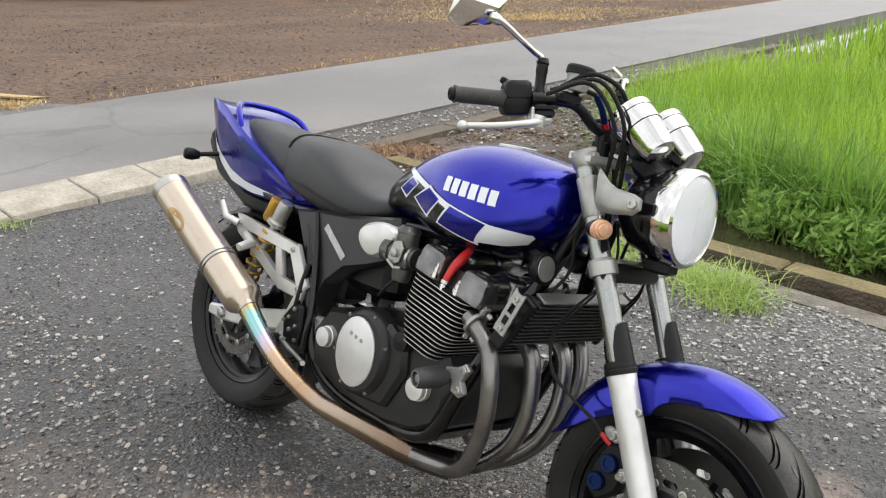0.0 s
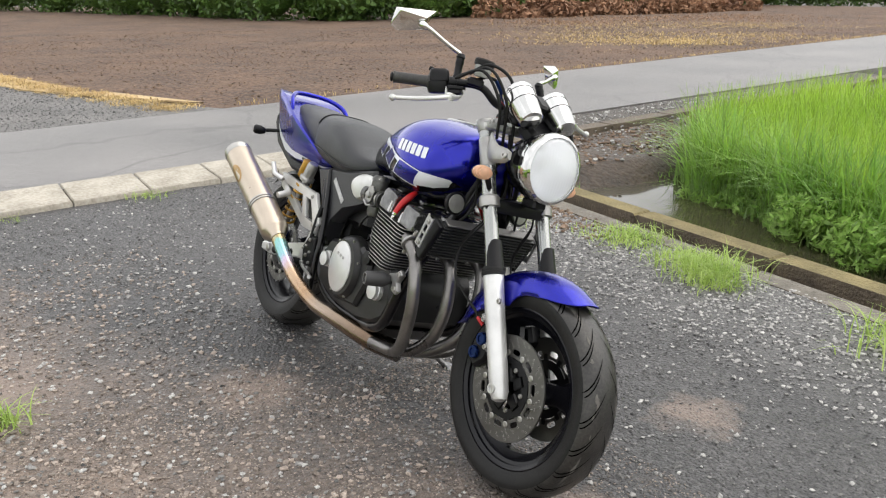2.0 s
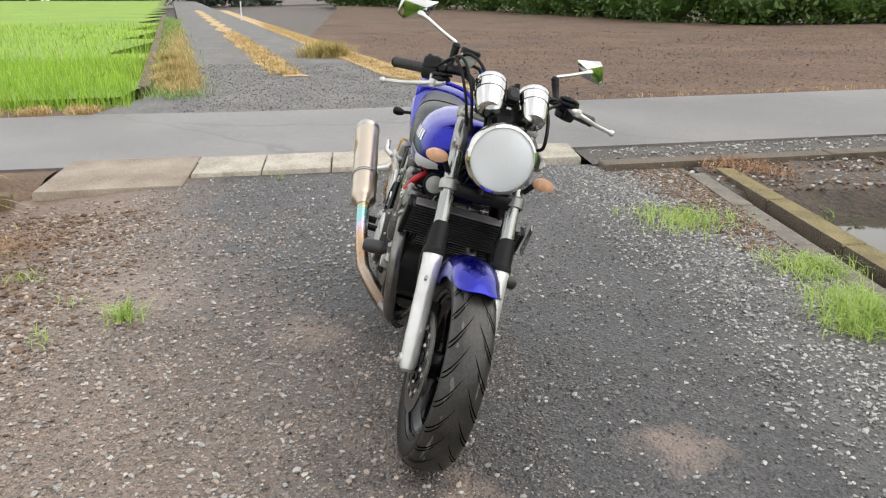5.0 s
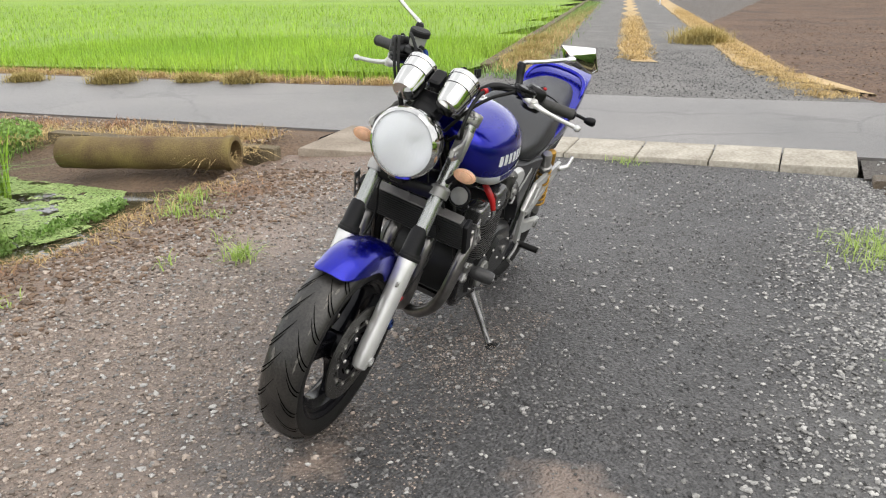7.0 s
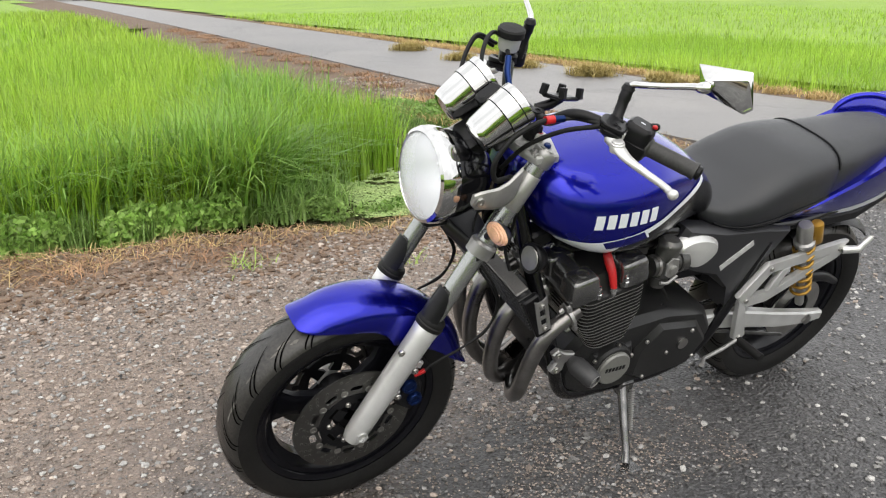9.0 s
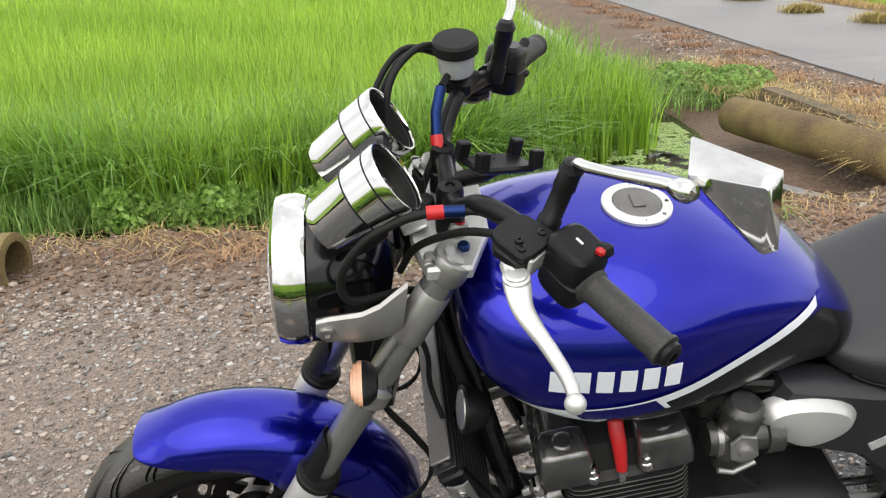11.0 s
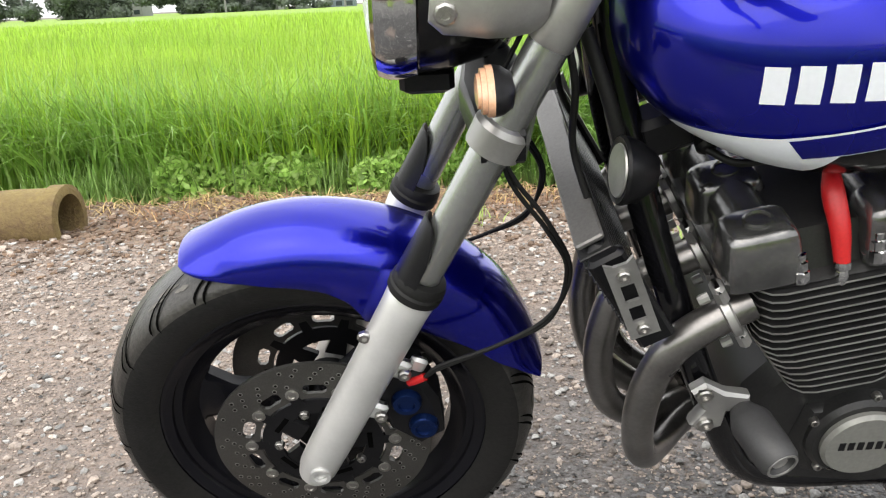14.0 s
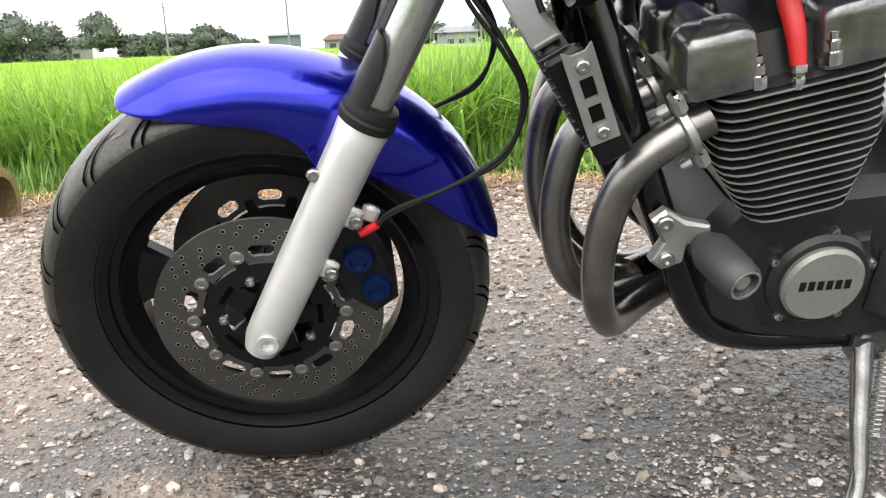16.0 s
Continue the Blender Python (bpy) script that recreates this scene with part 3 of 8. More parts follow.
for i, x0 in enumerate(steps(-3.0, 6.0, 9)[:-1]):
    bm = B()
    a, b = x0 + 0.006, x0 + 0.994
    for lo, hi, top in ((0.03, 0.165, 0.010), (0.25, 0.39, 0.048)):
        slab(bm, [(a, ditch_y(a) + lo), (b, ditch_y(b) + lo), (b, ditch_y(b) + hi), (a, ditch_y(a) + hi)], -0.34, top + random.uniform(-0.005, 0.005), "xy", bevel=0.012)
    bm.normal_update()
    # upright faces take the concrete that has shade painted in
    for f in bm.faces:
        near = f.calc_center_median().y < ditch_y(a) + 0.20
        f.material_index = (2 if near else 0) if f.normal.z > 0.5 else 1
    part("channel_piece", bm, [MOSSTOP, SIDECON, LIPCON], ditch)
cross_ditch = tagged(new("roadside_ditch"), "concrete drainage channel along the road verge", "ditch", kind="structure")
for i, y0 in enumerate(steps(1.74, 12.74, 11)[:-1]):
    bm = B()
    a, b = y0 + 0.006, y0 + 0.994
    for lo, hi, top in ((0.60, 0.80, 0.055),):
        slab(bm, [(road_near(a) + lo, a), (road_near(b) + lo, b), (road_near(b) + hi, b), (road_near(a) + hi, a)], -0.34, top + random.uniform(-0.005, 0.005), "xy", bevel=0.012)
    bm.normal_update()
    # mossy tops; the sides carry painted shade here too
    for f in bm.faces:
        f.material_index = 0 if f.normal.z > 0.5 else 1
    part("channel_piece", bm, [MOSSTOP, SIDECON], cross_ditch)
verge = strip("verge", [((road_near(y) + 0.01, y, 0.03), (road_near(y) + 0.595, y, 0.02)) for y in steps(1.7, 12, 20)], DARKVERGE, "dark stony road verge", "verge")
verge_2 = sheet("verge_2", steps(-4.6, 4.0, 80), steps(-30, -2.4, 110),
                lambda x, y: min(0.03 + 0.03 * hump(x, y, 0.5), 0.035 if x < road_near(y) + 0.12 else 1) + drop(y) - 0.16 * max(0, min(1, (y + 3.0) / 0.5)) * max(0, min(1, (x - road_near(y) - 0.3) / 0.4)) - 0.30 * max(0, min(1, (x - road_near(y) - 0.95) / 0.95)), VERGE, "earth verge with dead cut grass beside the road", "verge",
                keep=lambda x, y: road_near(y) - 0.25 < x < road_near(y) + 2.5)
strip("verge_3", [((road_near(y) - 0.05, y, 0.03 + drop(y)), (road_near(y) + 5.2, y, 0.0 + drop(y))) for y in steps(-150, -28, 40)], VERGE, "earth verge far along the road", "verge", 0.1)
strip("verge_4", [((road_far(y) - 1.3, y, 0.02 + drop(y)), (road_far(y) + 0.05, y, 0.035 + drop(y))) for y in steps(-150, -2.6, 60)], VERGE, "earth verge at the far side of the road", "verge", 0.1)
water = sheet("water", steps(-8.0, 12.0, 4), steps(1.9, 60, 6), lambda x, y: -0.13, WATER, "shallow muddy paddy water", "water",
              keep=None)
water_2 = sheet("water_2", steps(-3.0, 12.0, 4), steps(-60, -2.0, 6), lambda x, y: -0.155 + drop(y), WATER, "still green ditch water", "water", keep=None)


# ---- plants ----
def blades(name, xy, z, height, width, material, label, category, lean=0.35, seg=3, seed=1, kind="stuff", parent=None):
    """Many tapering, bending leaves. xy: places; z: their ground; height: mean height."""
    g = np.random.default_rng(seed)
    n = len(xy)
    h = height * g.uniform(0.65, 1.15, n)
    w = width * g.uniform(0.7, 1.3, n)
    yaw = g.uniform(0, 2 * np.pi, n)
    bend = np.minimum(np.abs(g.normal(0, lean, n)), 1.5 * lean) + 0.08
    d = np.stack([np.cos(yaw), np.sin(yaw)], 1)
    side = np.stack([-d[:, 1], d[:, 0]], 1)
    verts = np.zeros((n, (seg + 1) * 2, 3), np.float32)
    for s in range(seg + 1):
        t = s / seg
        out = (bend * t * t * h)[:, None] * d
        up = h * (t - 0.35 * bend * t * t * t)
        ww = (w * (1 - t) ** 0.7 * 0.5 + 0.0004)[:, None] * side
        for k, sg in ((0, -1), (1, 1)):
            verts[:, s * 2 + k, :2] = xy + out + sg * ww
            verts[:, s * 2 + k, 2] = z + up
    base = (np.arange(n) * (seg + 1) * 2)[:, None]
    quads = np.array([[2 * s, 2 * s + 1, 2 * s + 3, 2 * s + 2] for s in range(seg)])
    faces = (base[:, :, None] + quads[None]).reshape(-1, 4)
    ob = raw(name, verts.reshape(-1, 3), faces, material, parent, smooth=True)
    return tagged(ob, label, category, kind=kind)


def scatter(n, x0, x1, y0, y1, keep, clump=0.0, seed=3, rows=0.0):
    g = np.random.default_rng(seed)
    p = np.stack([g.uniform(x0, x1, n), g.uniform(y0, y1, n)], 1)
    if rows:
        p = np.round(p / rows) * rows
        p += g.normal(0, rows * 0.10, p.shape)
    if clump:
        p += g.normal(0, clump, p.shape)
    return p[keep(p[:, 0], p[:, 1])]


def drops(y):
    return SLOPE * np.minimum(0, y + 3.0)


# rice beside the lot
def in_rice(x, y):
    wob = 0.16 * np.sin(x * 1.7) + 0.08 * np.sin(x * 4.3 + 1)
    return (y < -2.94 + wob) & (x > near_of(y) + 2.2 + 0.15 * np.sin(y * 2)) & ~((x < -0.05) & (y > -3.25 + 0.55 * np.minimum(0, x + 0.35)))


RICE_H = 0.60
for tag, n, y0, y1, x1, wd, rows, sd in (("rice", 70000, -6.5, -2.3, 7, 0.010, 0.16, 5), ("rice", 60000, -15, -6.5, 13, 0.016, 0.22, 6), ("rice", 50000, -45, -15, 32, 0.045, 0, 7)):
    p = scatter(n, -3.0, x1, y0, y1, in_rice, 0.028, sd, rows)
    blades("rice_field", p, -0.16 + drops(p[:, 1]), RICE_H, wd, RICE, "bright green young rice growing in rows", "rice", 0.30, 4 if y1 > -3 else 3, sd)
sheet("rice_mat", steps(-20, 150, 60), steps(-260, -7.0, 60), lambda x, y: 0.06 + drop(y), RICEFLOOR, "far bright green rice canopy", "rice", keep=lambda x, y: x > road_near(y) + 4.5)


# rice beyond the road
def in_rice_b(x, y):
    return (x < far_of(y) - 0.55) & (y < -0.45 + 0.205 * (x + 7.0) - 2.3)


for n, x0, x1, y0, y1, wd, sd in ((52000, -14, -5, -14, -2, 0.016, 11), (42000, -32, -2, -40, -2, 0.04, 12)):
    p = scatter(n, x0, x1, y0, y1, in_rice_b, 0.05, sd)
    blades("rice_field", p, -0.22 + drops(p[:, 1]) * np.clip(1 - np.maximum(0, far_of(p[:, 1]) - 8 - p[:, 0]) / 22.0, 0, 1), 0.52, wd, RICE, "bright green young rice across the road", "rice", 0.25, 3, sd)
sheet("rice_mat", steps(-120, 0, 160), steps(-200, -3, 160), lambda x, y: 0.10 + drop(y) * max(0.0, 1 - max(0.0, road_far(y) - 8 - x) / 22.0), RICEFLOOR, "far bright green rice canopy", "rice",
      keep=lambda x, y: x < road_far(y) - 0.9 and y < lane_mid(x) - 2.6)


# rice and weeds past the ditch
def paddy_edge(x):
    return np.interp(x, [-2.6, -2.2, -1.75, -1.5, -1.1, -0.6, 0.0, 3.0], [5.0, 4.35, 3.80, 3.55, 3.58, 3.32, 3.12, 3.05])


def in_rice_c(x, y):
    return (y > paddy_edge(x) + 0.16 + 0.06 * np.sin(x * 5)) & (x > -2.35 - 0.12 * y)


for n, x0, x1, y0, y1, wd, sd in ((42000, -3.5, 5, 2.5, 8, 0.010, 21), (26000, -6, 8, 8, 30, 0.03, 22)):
    p = scatter(n, x0, x1, y0, y1, in_rice_c, 0.03, sd, 0.18 if y0 < 5 else 0)
    blades("rice_field", p, np.full(len(p), -0.15), 0.62, wd, RICE, "bright green rice past the concrete ditch", "rice", 0.3, 4 if y0 < 5 else 3, sd)
sheet("rice_mat", steps(9, 160, 20), steps(-70, 70, 24), lambda x, y: 0.12 + drop(y), RICEFLOOR, "far bright green rice canopy", "rice")
# ---- the motorcycle (x ahead, y to its left, z up; leaning on its stand) ----
LEANING = 17.2
bike = tagged(new("motorcycle"), "blue naked motorcycle with white stripes leaning on its side stand", "motorcycle")
bike.matrix_basis = pose(0, 0, 0, -LEANING)
FX, FZ, FR = 0.752, 0.296, 0.298
RX, RZ, RR = -0.75, 0.308, 0.312


def wheel(name, cx, cz, R, tw, spin, rim_r, hub_r):
    """A cast wheel with its tyre: three broad spokes."""
    bm = B()
    hw = tw * 0.40
    lathe(bm, [(rim_r, -hw), (rim_r + 0.012, -hw + 0.002), (rim_r + 0.012, -hw + 0.008), (rim_r - 0.012, -hw + 0.02), (rim_r - 0.036, -hw * 0.3), (rim_r - 0.036, hw * 0.3),
               (rim_r - 0.012, hw - 0.02), (rim_r + 0.012, hw - 0.008), (rim_r + 0.012, hw - 0.002), (rim_r, hw), (rim_r - 0.006, hw - 0.004), (rim_r - 0.011, hw - 0.006), (rim_r - 0.012, hw - 0.013), (rim_r - 0.022, hw - 0.016), (rim_r - 0.028, hw - 0.024), (rim_r - 0.044, hw * 0.3),
               (rim_r - 0.044, -hw * 0.3), (rim_r - 0.028, -hw + 0.024), (rim_r - 0.022, -hw + 0.016), (rim_r - 0.012, -hw + 0.013), (rim_r - 0.011, -hw + 0.006), (rim_r - 0.006, -hw + 0.004)], (cx, 0, cz), (0, 1, 0), 64, closed=True)
    w = part(name, bm, WHEELBLACK, bike, "gloss black three-spoke cast wheel")
    bm = B()
    lathe(bm, [(0.016, -0.055), (hub_r, -0.05), (hub_r, -0.02), (hub_r * 0.85, 0), (hub_r, 0.02), (hub_r, 0.05), (0.016, 0.055)], (cx, 0, cz), (0, 1, 0), 24)
    part("hub", bm, SATIN, w)
    for k in range(3):
        a = radians(spin + 120 * k)
        c, s = math.cos(a), math.sin(a)
        bm = B()
        prof = [(hub_r * 0.7, 0.040, 0.020), (hub_r * 1.5, 0.030, 0.017), (rim_r * 0.6, 0.028, 0.015), (rim_r * 0.76, 0.044, 0.014), (rim_r - 0.040, 0.085, 0.016)]
        loops = []
        for r, half, th in prof:
            loops.append([(cx + c * r - s * u, v, cz + s * r + c * u) for u, v in ((half, th * 0.6), (half * 0.7, th), (-half * 0.7, th), (-half, th * 0.6), (-half, -th * 0.6), (-half * 0.7, -th), (half * 0.7, -th), (half, -th * 0.6))])
        rings(bm, loops)
        part("spoke", bm, WHEELBLACK, w)
    bm = B()
    r0 = rim_r + 0.004
    d = R - r0
    prof = [(r0, -hw - 0.001), (r0 + 0.15 * d, -tw * 0.455), (r0 + 0.4 * d, -tw * 0.495), (r0 + 0.62 * d, -tw * 0.5), (r0 + 0.76 * d, -tw * 0.455), (r0 + 0.89 * d, -tw * 0.34), (r0 + 0.965 * d, -tw * 0.20), (R - 0.0006, -tw * 0.08)]
    prof += [(r, -h) for r, h in prof[::-1]]
    lathe(bm, prof, (cx, 0, cz), (0, 1, 0), 72)
    for f in bm.faces:
        c = f.calc_center_median()
        f.material_index = 1 if math.hypot(c.x - cx, c.z - cz) > r0 + 0.58 * d else 0
    part("tyre", bm, [TYRE, TREAD], w, "worn black rubber tyre")
    # paler flecks beside the crown
    fl_v, fl_f = [], []
    g = np.random.default_rng(int(1000 * R))
    hs, rs = [h for r, h in prof[3:-3]], [r for r, h in prof[3:-3]]
    for k in range(80):
        ang, lat = g.uniform(0, 2 * math.pi), g.choice([-1, 1]) * tw * g.uniform(0.24, 0.34)
        ln, wd = g.uniform(0.010, 0.04), g.uniform(0.0015, 0.005)
        i0 = len(fl_v)
        for j in range(6):
            t = j / 5
            hw2 = wd * math.sin(math.pi * (0.08 + 0.84 * t)) * g.uniform(0.6, 1.2)
            aa = ang + (t - 0.5) * ln / R
            for e in (-1, 1):
                h = lat + e * hw2
                r = float(np.interp(h, hs, rs)) + 0.0008
                fl_v.append((cx + r * math.cos(aa), h, cz + r * math.sin(aa)))
        for j in range(5):
            q = i0 + 2 * j
            fl_f.append((q, q + 1, q + 3, q + 2))
    tagged(raw("tread_flecks", fl_v, fl_f, FLECK, w, smooth=True), kind="stuff")
    # tread grooves that sweep from beside the crown down over the shoulder: near-black strips laid on the tread, their
    # shade painted
    flank = [(h, r) for r, h in prof[::-1] if h >= 0][::-1][:6]
    flank = [(0.0, R)] + sorted(flank, key=lambda q: -q[1])
    run = np.concatenate([[0], np.cumsum([math.dist(p, q) for p, q in zip(flank, flank[1:])])])
    run /= run[-1]
    vs, fs = [], []
    for k in range(44):
        for sgn in (1, -1):
            base = 2 * math.pi * (k + (0.5 if sgn < 0 else 0)) / 44
            st = 11
            i0 = len(vs)
            lo, hi, sweep = ((0.08, 0.86, 0.30), (0.26, 0.80, 0.20))[k % 2]
            for j in range(st):
                t = j / (st - 1)
                u = lo + (hi - lo) * t
                h, r = np.interp(u, run, [q[0] for q in flank]), np.interp(u, run, [q[1] for q in flank])
                ang = base - sweep * (1 - (1 - t) ** 1.7)
                wd = 0.0024 * (1 - abs(2 * t - 1) ** 4) + 0.0003
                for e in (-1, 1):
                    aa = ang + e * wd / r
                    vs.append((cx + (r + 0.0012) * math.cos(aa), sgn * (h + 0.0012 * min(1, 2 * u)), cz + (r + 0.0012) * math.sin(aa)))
            for j in range(st - 1):
                q = i0 + 2 * j
                fs.append((q, q + 1, q + 3, q + 2))
    tagged(raw("groove_shade_strips", vs, fs, RECESS, w, smooth=True), kind="stuff")
    return w


def disc(w, cx, cz, y, R, r_in, out, drill=True):
    """A floating brake disc with its carrier, buttons and drilled holes."""
    bm = B()
    th = 0.0025
    # rotor: a ring with ten long slots between its floating buttons
    cells, r0 = 120, r_in - 0.012
    radii = [r0, r_in - 0.004, r_in + 0.012, R]
    face = []
    grid = [[bm.verts.new((cx + r * math.cos(2 * math.pi * k / cells), y - th, cz + r * math.sin(2 * math.pi * k / cells))) for k in range(cells)] for r in radii]
    for j in range(3):
        for k in range(cells):
            if j == 1 and 3 <= k % 12 <= 8:
                continue
            q = (k + 1) % cells
            face.append(bm.faces.new((grid[j][k], grid[j][q], grid[j + 1][q], grid[j + 1][k])))
    for k in range(10):
        for e in (3, 9):
            for j, pull in ((1, 0.004), (2, -0.004)):
                v = grid[j][(12 * k + e) % cells]
                d = Vector((v.co.x - cx, 0, v.co.z - cz)).normalized()
                v.co += d * pull
    out2 = bmesh.ops.extrude_face_region(bm, geom=face)
    for v in out2["geom"]:
        if isinstance(v, bmesh.types.BMVert):
            v.co.y += 2 * th
    lathe(bm, [(0.058, y - 0.003), (r0 - 0.003, y - 0.003), (r0 - 0.003, y + 0.003), (0.058, y + 0.003)], (cx, 0, cz), (0, 1, 0), 48, closed=True, mi=1)
    for k in range(10):
        a = 2 * math.pi * k / 10
        c, s = math.cos(a), math.sin(a)
        rings(bm, [[(cx + c * r - s * u, yy, cz + s * r + c * u) for r, u in ((r0 - 0.012, -0.009), (r_in + 0.002, -0.006), (r_in + 0.002, 0.006), (r0 - 0.012, 0.009))] for yy in (y - 0.0032, y + 0.0032)], mi=1)
        p = Vector((cx + c * r_in, y, cz + s * r_in))
        lathe(bm, [(0.009, 0.0), (0.009, 0.0042), (0.0075, 0.005), (0.005, 0.005), (0.0045, 0.0035), (0.0, 0.0035)], p, (0, out, 0), 14, mi=2)
    for k in range(5):
        a = 2 * math.pi * (k + 0.5) / 5
        c, s = math.cos(a), math.sin(a)
        rings(bm, [[(cx + c * r - s * u, yy, cz + s * r + c * u) for r, u in ((0.030, -0.016), (0.062, -0.012), (0.062, 0.012), (0.030, 0.016))] for yy in (y - 0.006, y + 0.002)], mi=1)
    for k in range(5):
        a = 2 * math.pi * k / 5
        bolt(bm, (cx + 0.060 * math.cos(a), y, cz + 0.060 * math.sin(a)), (0, out, 0), 0.007, 0.008, mi=2)
        a += 0.63
        block(bm, (cx + 0.064 * math.cos(a), y + out * 0.0035, cz + 0.064 * math.sin(a)), (0.007, 0.0012, 0.030), (0, -math.degrees(a), 0), 0.0004, mi=3)
    # drilled holes: flat spots in painted shade inside steel rims
    for k in range(30):
        for i, r in enumerate((0.1135, 0.1215, 0.1300, 0.1385)):
            a = 2 * math.pi * (k + 0.27 * i + 0.12 * (k % 3)) / 30
            if (k + i) % 4 == 3:
                continue
            p = Vector((cx + r * math.cos(a), y + out * (th + 0.0003), cz + r * math.sin(a)))
            hexa = [Vector((math.cos(b), 0, math.sin(b))) for b in (i2 * math.pi / 4 for i2 in range(8))]
            rings(bm, [[p + h * 0.0034 for h in hexa], [p + h * 0.0022 + Vector((0, out * 0.0004, 0)) for h in hexa]], caps=False, mi=2)
            rings(bm, [[p + h * 0.0023 + Vector((0, out * 0.0002, 0)) for h in hexa], [p + h * 0.001 + Vector((0, out * 0.0002, 0)) for h in hexa]], mi=3)
    return part("brake_disc", bm, [DISCMAT, SATIN, STEEL, RECESS], w, "drilled steel brake disc with bolted carrier")


front = wheel("front_wheel", FX, FZ, FR, 0.122, 12, 0.221, 0.042)
disc(front, FX, FZ, 0.072, 0.147, 0.098, 1)
disc(front, FX, FZ, -0.072, 0.147, 0.098, -1)
rear = wheel("rear_wheel", RX, RZ, RR, 0.175, 40, 0.221, 0.050)
# ---- bike: front end ----
def fork_x(z):
    return FX - 0.5 * (z - FZ)


def fork_pt(z, y, fwd=0.0):
    """A point on a fork leg, fwd metres ahead of its axis."""
    return Vector((fork_x(z) + fwd * 0.894, y, z + fwd * 0.447))


FORKUP = Vector((-0.447, 0, 0.894))
for sy in (1, -1):
    y = 0.104 * sy
    bm = B()
    tube(bm, [fork_pt(z, y) for z in (0.262, 0.268, 0.285, 0.32, 0.55, 0.575, 0.580)], [0.010, 0.021, 0.0265, 0.0275, 0.029, 0.0305, 0.028], 20)
    lathe(bm, [(0.014, 0.0), (0.014, 0.012), (0.009, 0.012), (0.009, 0.005), (0, 0.005)], (FX, sy * 0.122, FZ - 0.002), (0, sy, 0), 16)
    block(bm, tuple(fork_pt(0.47, y, -0.030)), (0.03, 0.014, 0.030), (0, -26, 0), 0.005)
    block(bm, tuple(fork_pt(0.40, y, -0.031)), (0.03, 0.014, 0.028), (0, -26, 0), 0.005)
    for z, f in ((0.50, 0.012), (0.478, -0.052)):
        block(bm, tuple(fork_pt(z, y * 0.93, f)), (0.022, 0.012, 0.022), (0, -26, 0), 0.004)
    leg = part("fork_leg", bm, SILVER, bike, "painted silver lower fork leg with chips")
    bm = B()
    for z, f in ((0.505, 0.030), (0.470, -0.038), (0.40, -0.039)):
        bolt(bm, fork_pt(z, sy * 0.112, f), (0, sy, 0), 0.0085, 0.007)
    stuffed("bolts", bm, STEEL, leg)
    bm = B()
    lathe(bm, [(0.026, 0), (0.033, 0.001), (0.034, 0.010), (0.032, 0.013), (0.033, 0.018), (0.030, 0.026), (0.022, 0.028)], fork_pt(0.574, y), FORKUP, 24)
    part("dust_seal", bm, RUBBER, leg, "black rubber dust seal")
    bm = B()
    lo, up = fork_pt(0.585, y, 0.027), fork_pt(0.665, y, 0.024)
    loops = []
    for p, half, th in ((lo, 1.35, 0.004), (lo.lerp(up, 0.5), 1.25, 0.003), (lo.lerp(up, 0.8), 1.0, 0.003), (lo.lerp(up, 0.95), 0.72, 0.003), (up, 0.45, 0.002)):
        c = p - Vector((0.894, 0, 0.447)) * 0.026
        a = [half * (i / 6 * 2 - 1) for i in range(7)]
        ring_o = [c + (Vector((0.894, 0, 0.447)) * math.cos(t) + Vector((0, 1, 0)) * math.sin(t)) * 0.031 for t in a]
        ring_i = [c + (Vector((0.894, 0, 0.447)) * math.cos(t) + Vector((0, 1, 0)) * math.sin(t)) * (0.031 - th) for t in a[::-1]]
        loops.append(ring_o + ring_i)
    rings(bm, loops)
    part("fork_guard", bm, SATIN, leg, "black curved stone guard")
    bm = B()
    tube(bm, [fork_pt(z, y) for z in (0.57, 0.99)], 0.0215, 20)
    stan = part("fork_tube", bm, TUBEGREY, bike, "smooth grey metal upper fork tube")
    bm = B()
    lathe(bm, [(0.0215, -0.012), (0.030, -0.011), (0.031, 0.016), (0.027, 0.022), (0.0215, 0.024)], fork_pt(0.765, y), FORKUP, 20)
    part("clamp_collar", bm, DULL, stan)
    bm = B()
    lathe(bm, [(0.0218, -0.030), (0.0250, -0.026), (0.0268, -0.006), (0.0268, 0.004), (0.0255, 0.006), (0.017, 0.006), (0.016, 0.009), (0.0, 0.009)], fork_pt(0.988, y), FORKUP, 20)
    block(bm, tuple(fork_pt(0.978, y, 0.026)), (0.018, 0.024, 0.020), (0, -26, 0), 0.006)
    bolt(bm, fork_pt(0.978, y + sy * 0.012, 0.030), (0, sy, 0), 0.007, 0.004)
    part("top_clamp", bm, DULL, stan)
    # headlamp bracket: a thick curved arm on a thin sleeve
    bm = B()
    arm_line = [(0.580, 0.912, 0.012), (0.566, 0.909, 0.021), (0.548, 0.909, 0.023), (0.525, 0.908, 0.026), (0.503, 0.912, 0.031), (0.484, 0.920, 0.038), (0.468, 0.928, 0.040)]
    loops = []
    for k, (x, z, h) in enumerate(arm_line):
        yy = (0.1285, 0.1300, 0.1300, 0.1290, 0.1260, 0.1215, 0.1160)[k]
        loops.append([(x - 0.12 * v * h, sy * (yy + u), z + v * h) for u, v in ((0.0045, -0.8), (0.0065, -0.5), (0.0065, 0.5), (0.0045, 0.85), (0.0, 1.0), (-0.0055, 0.85), (-0.0055, -0.8), (0.0, -1.0))])
    rings(bm, loops)
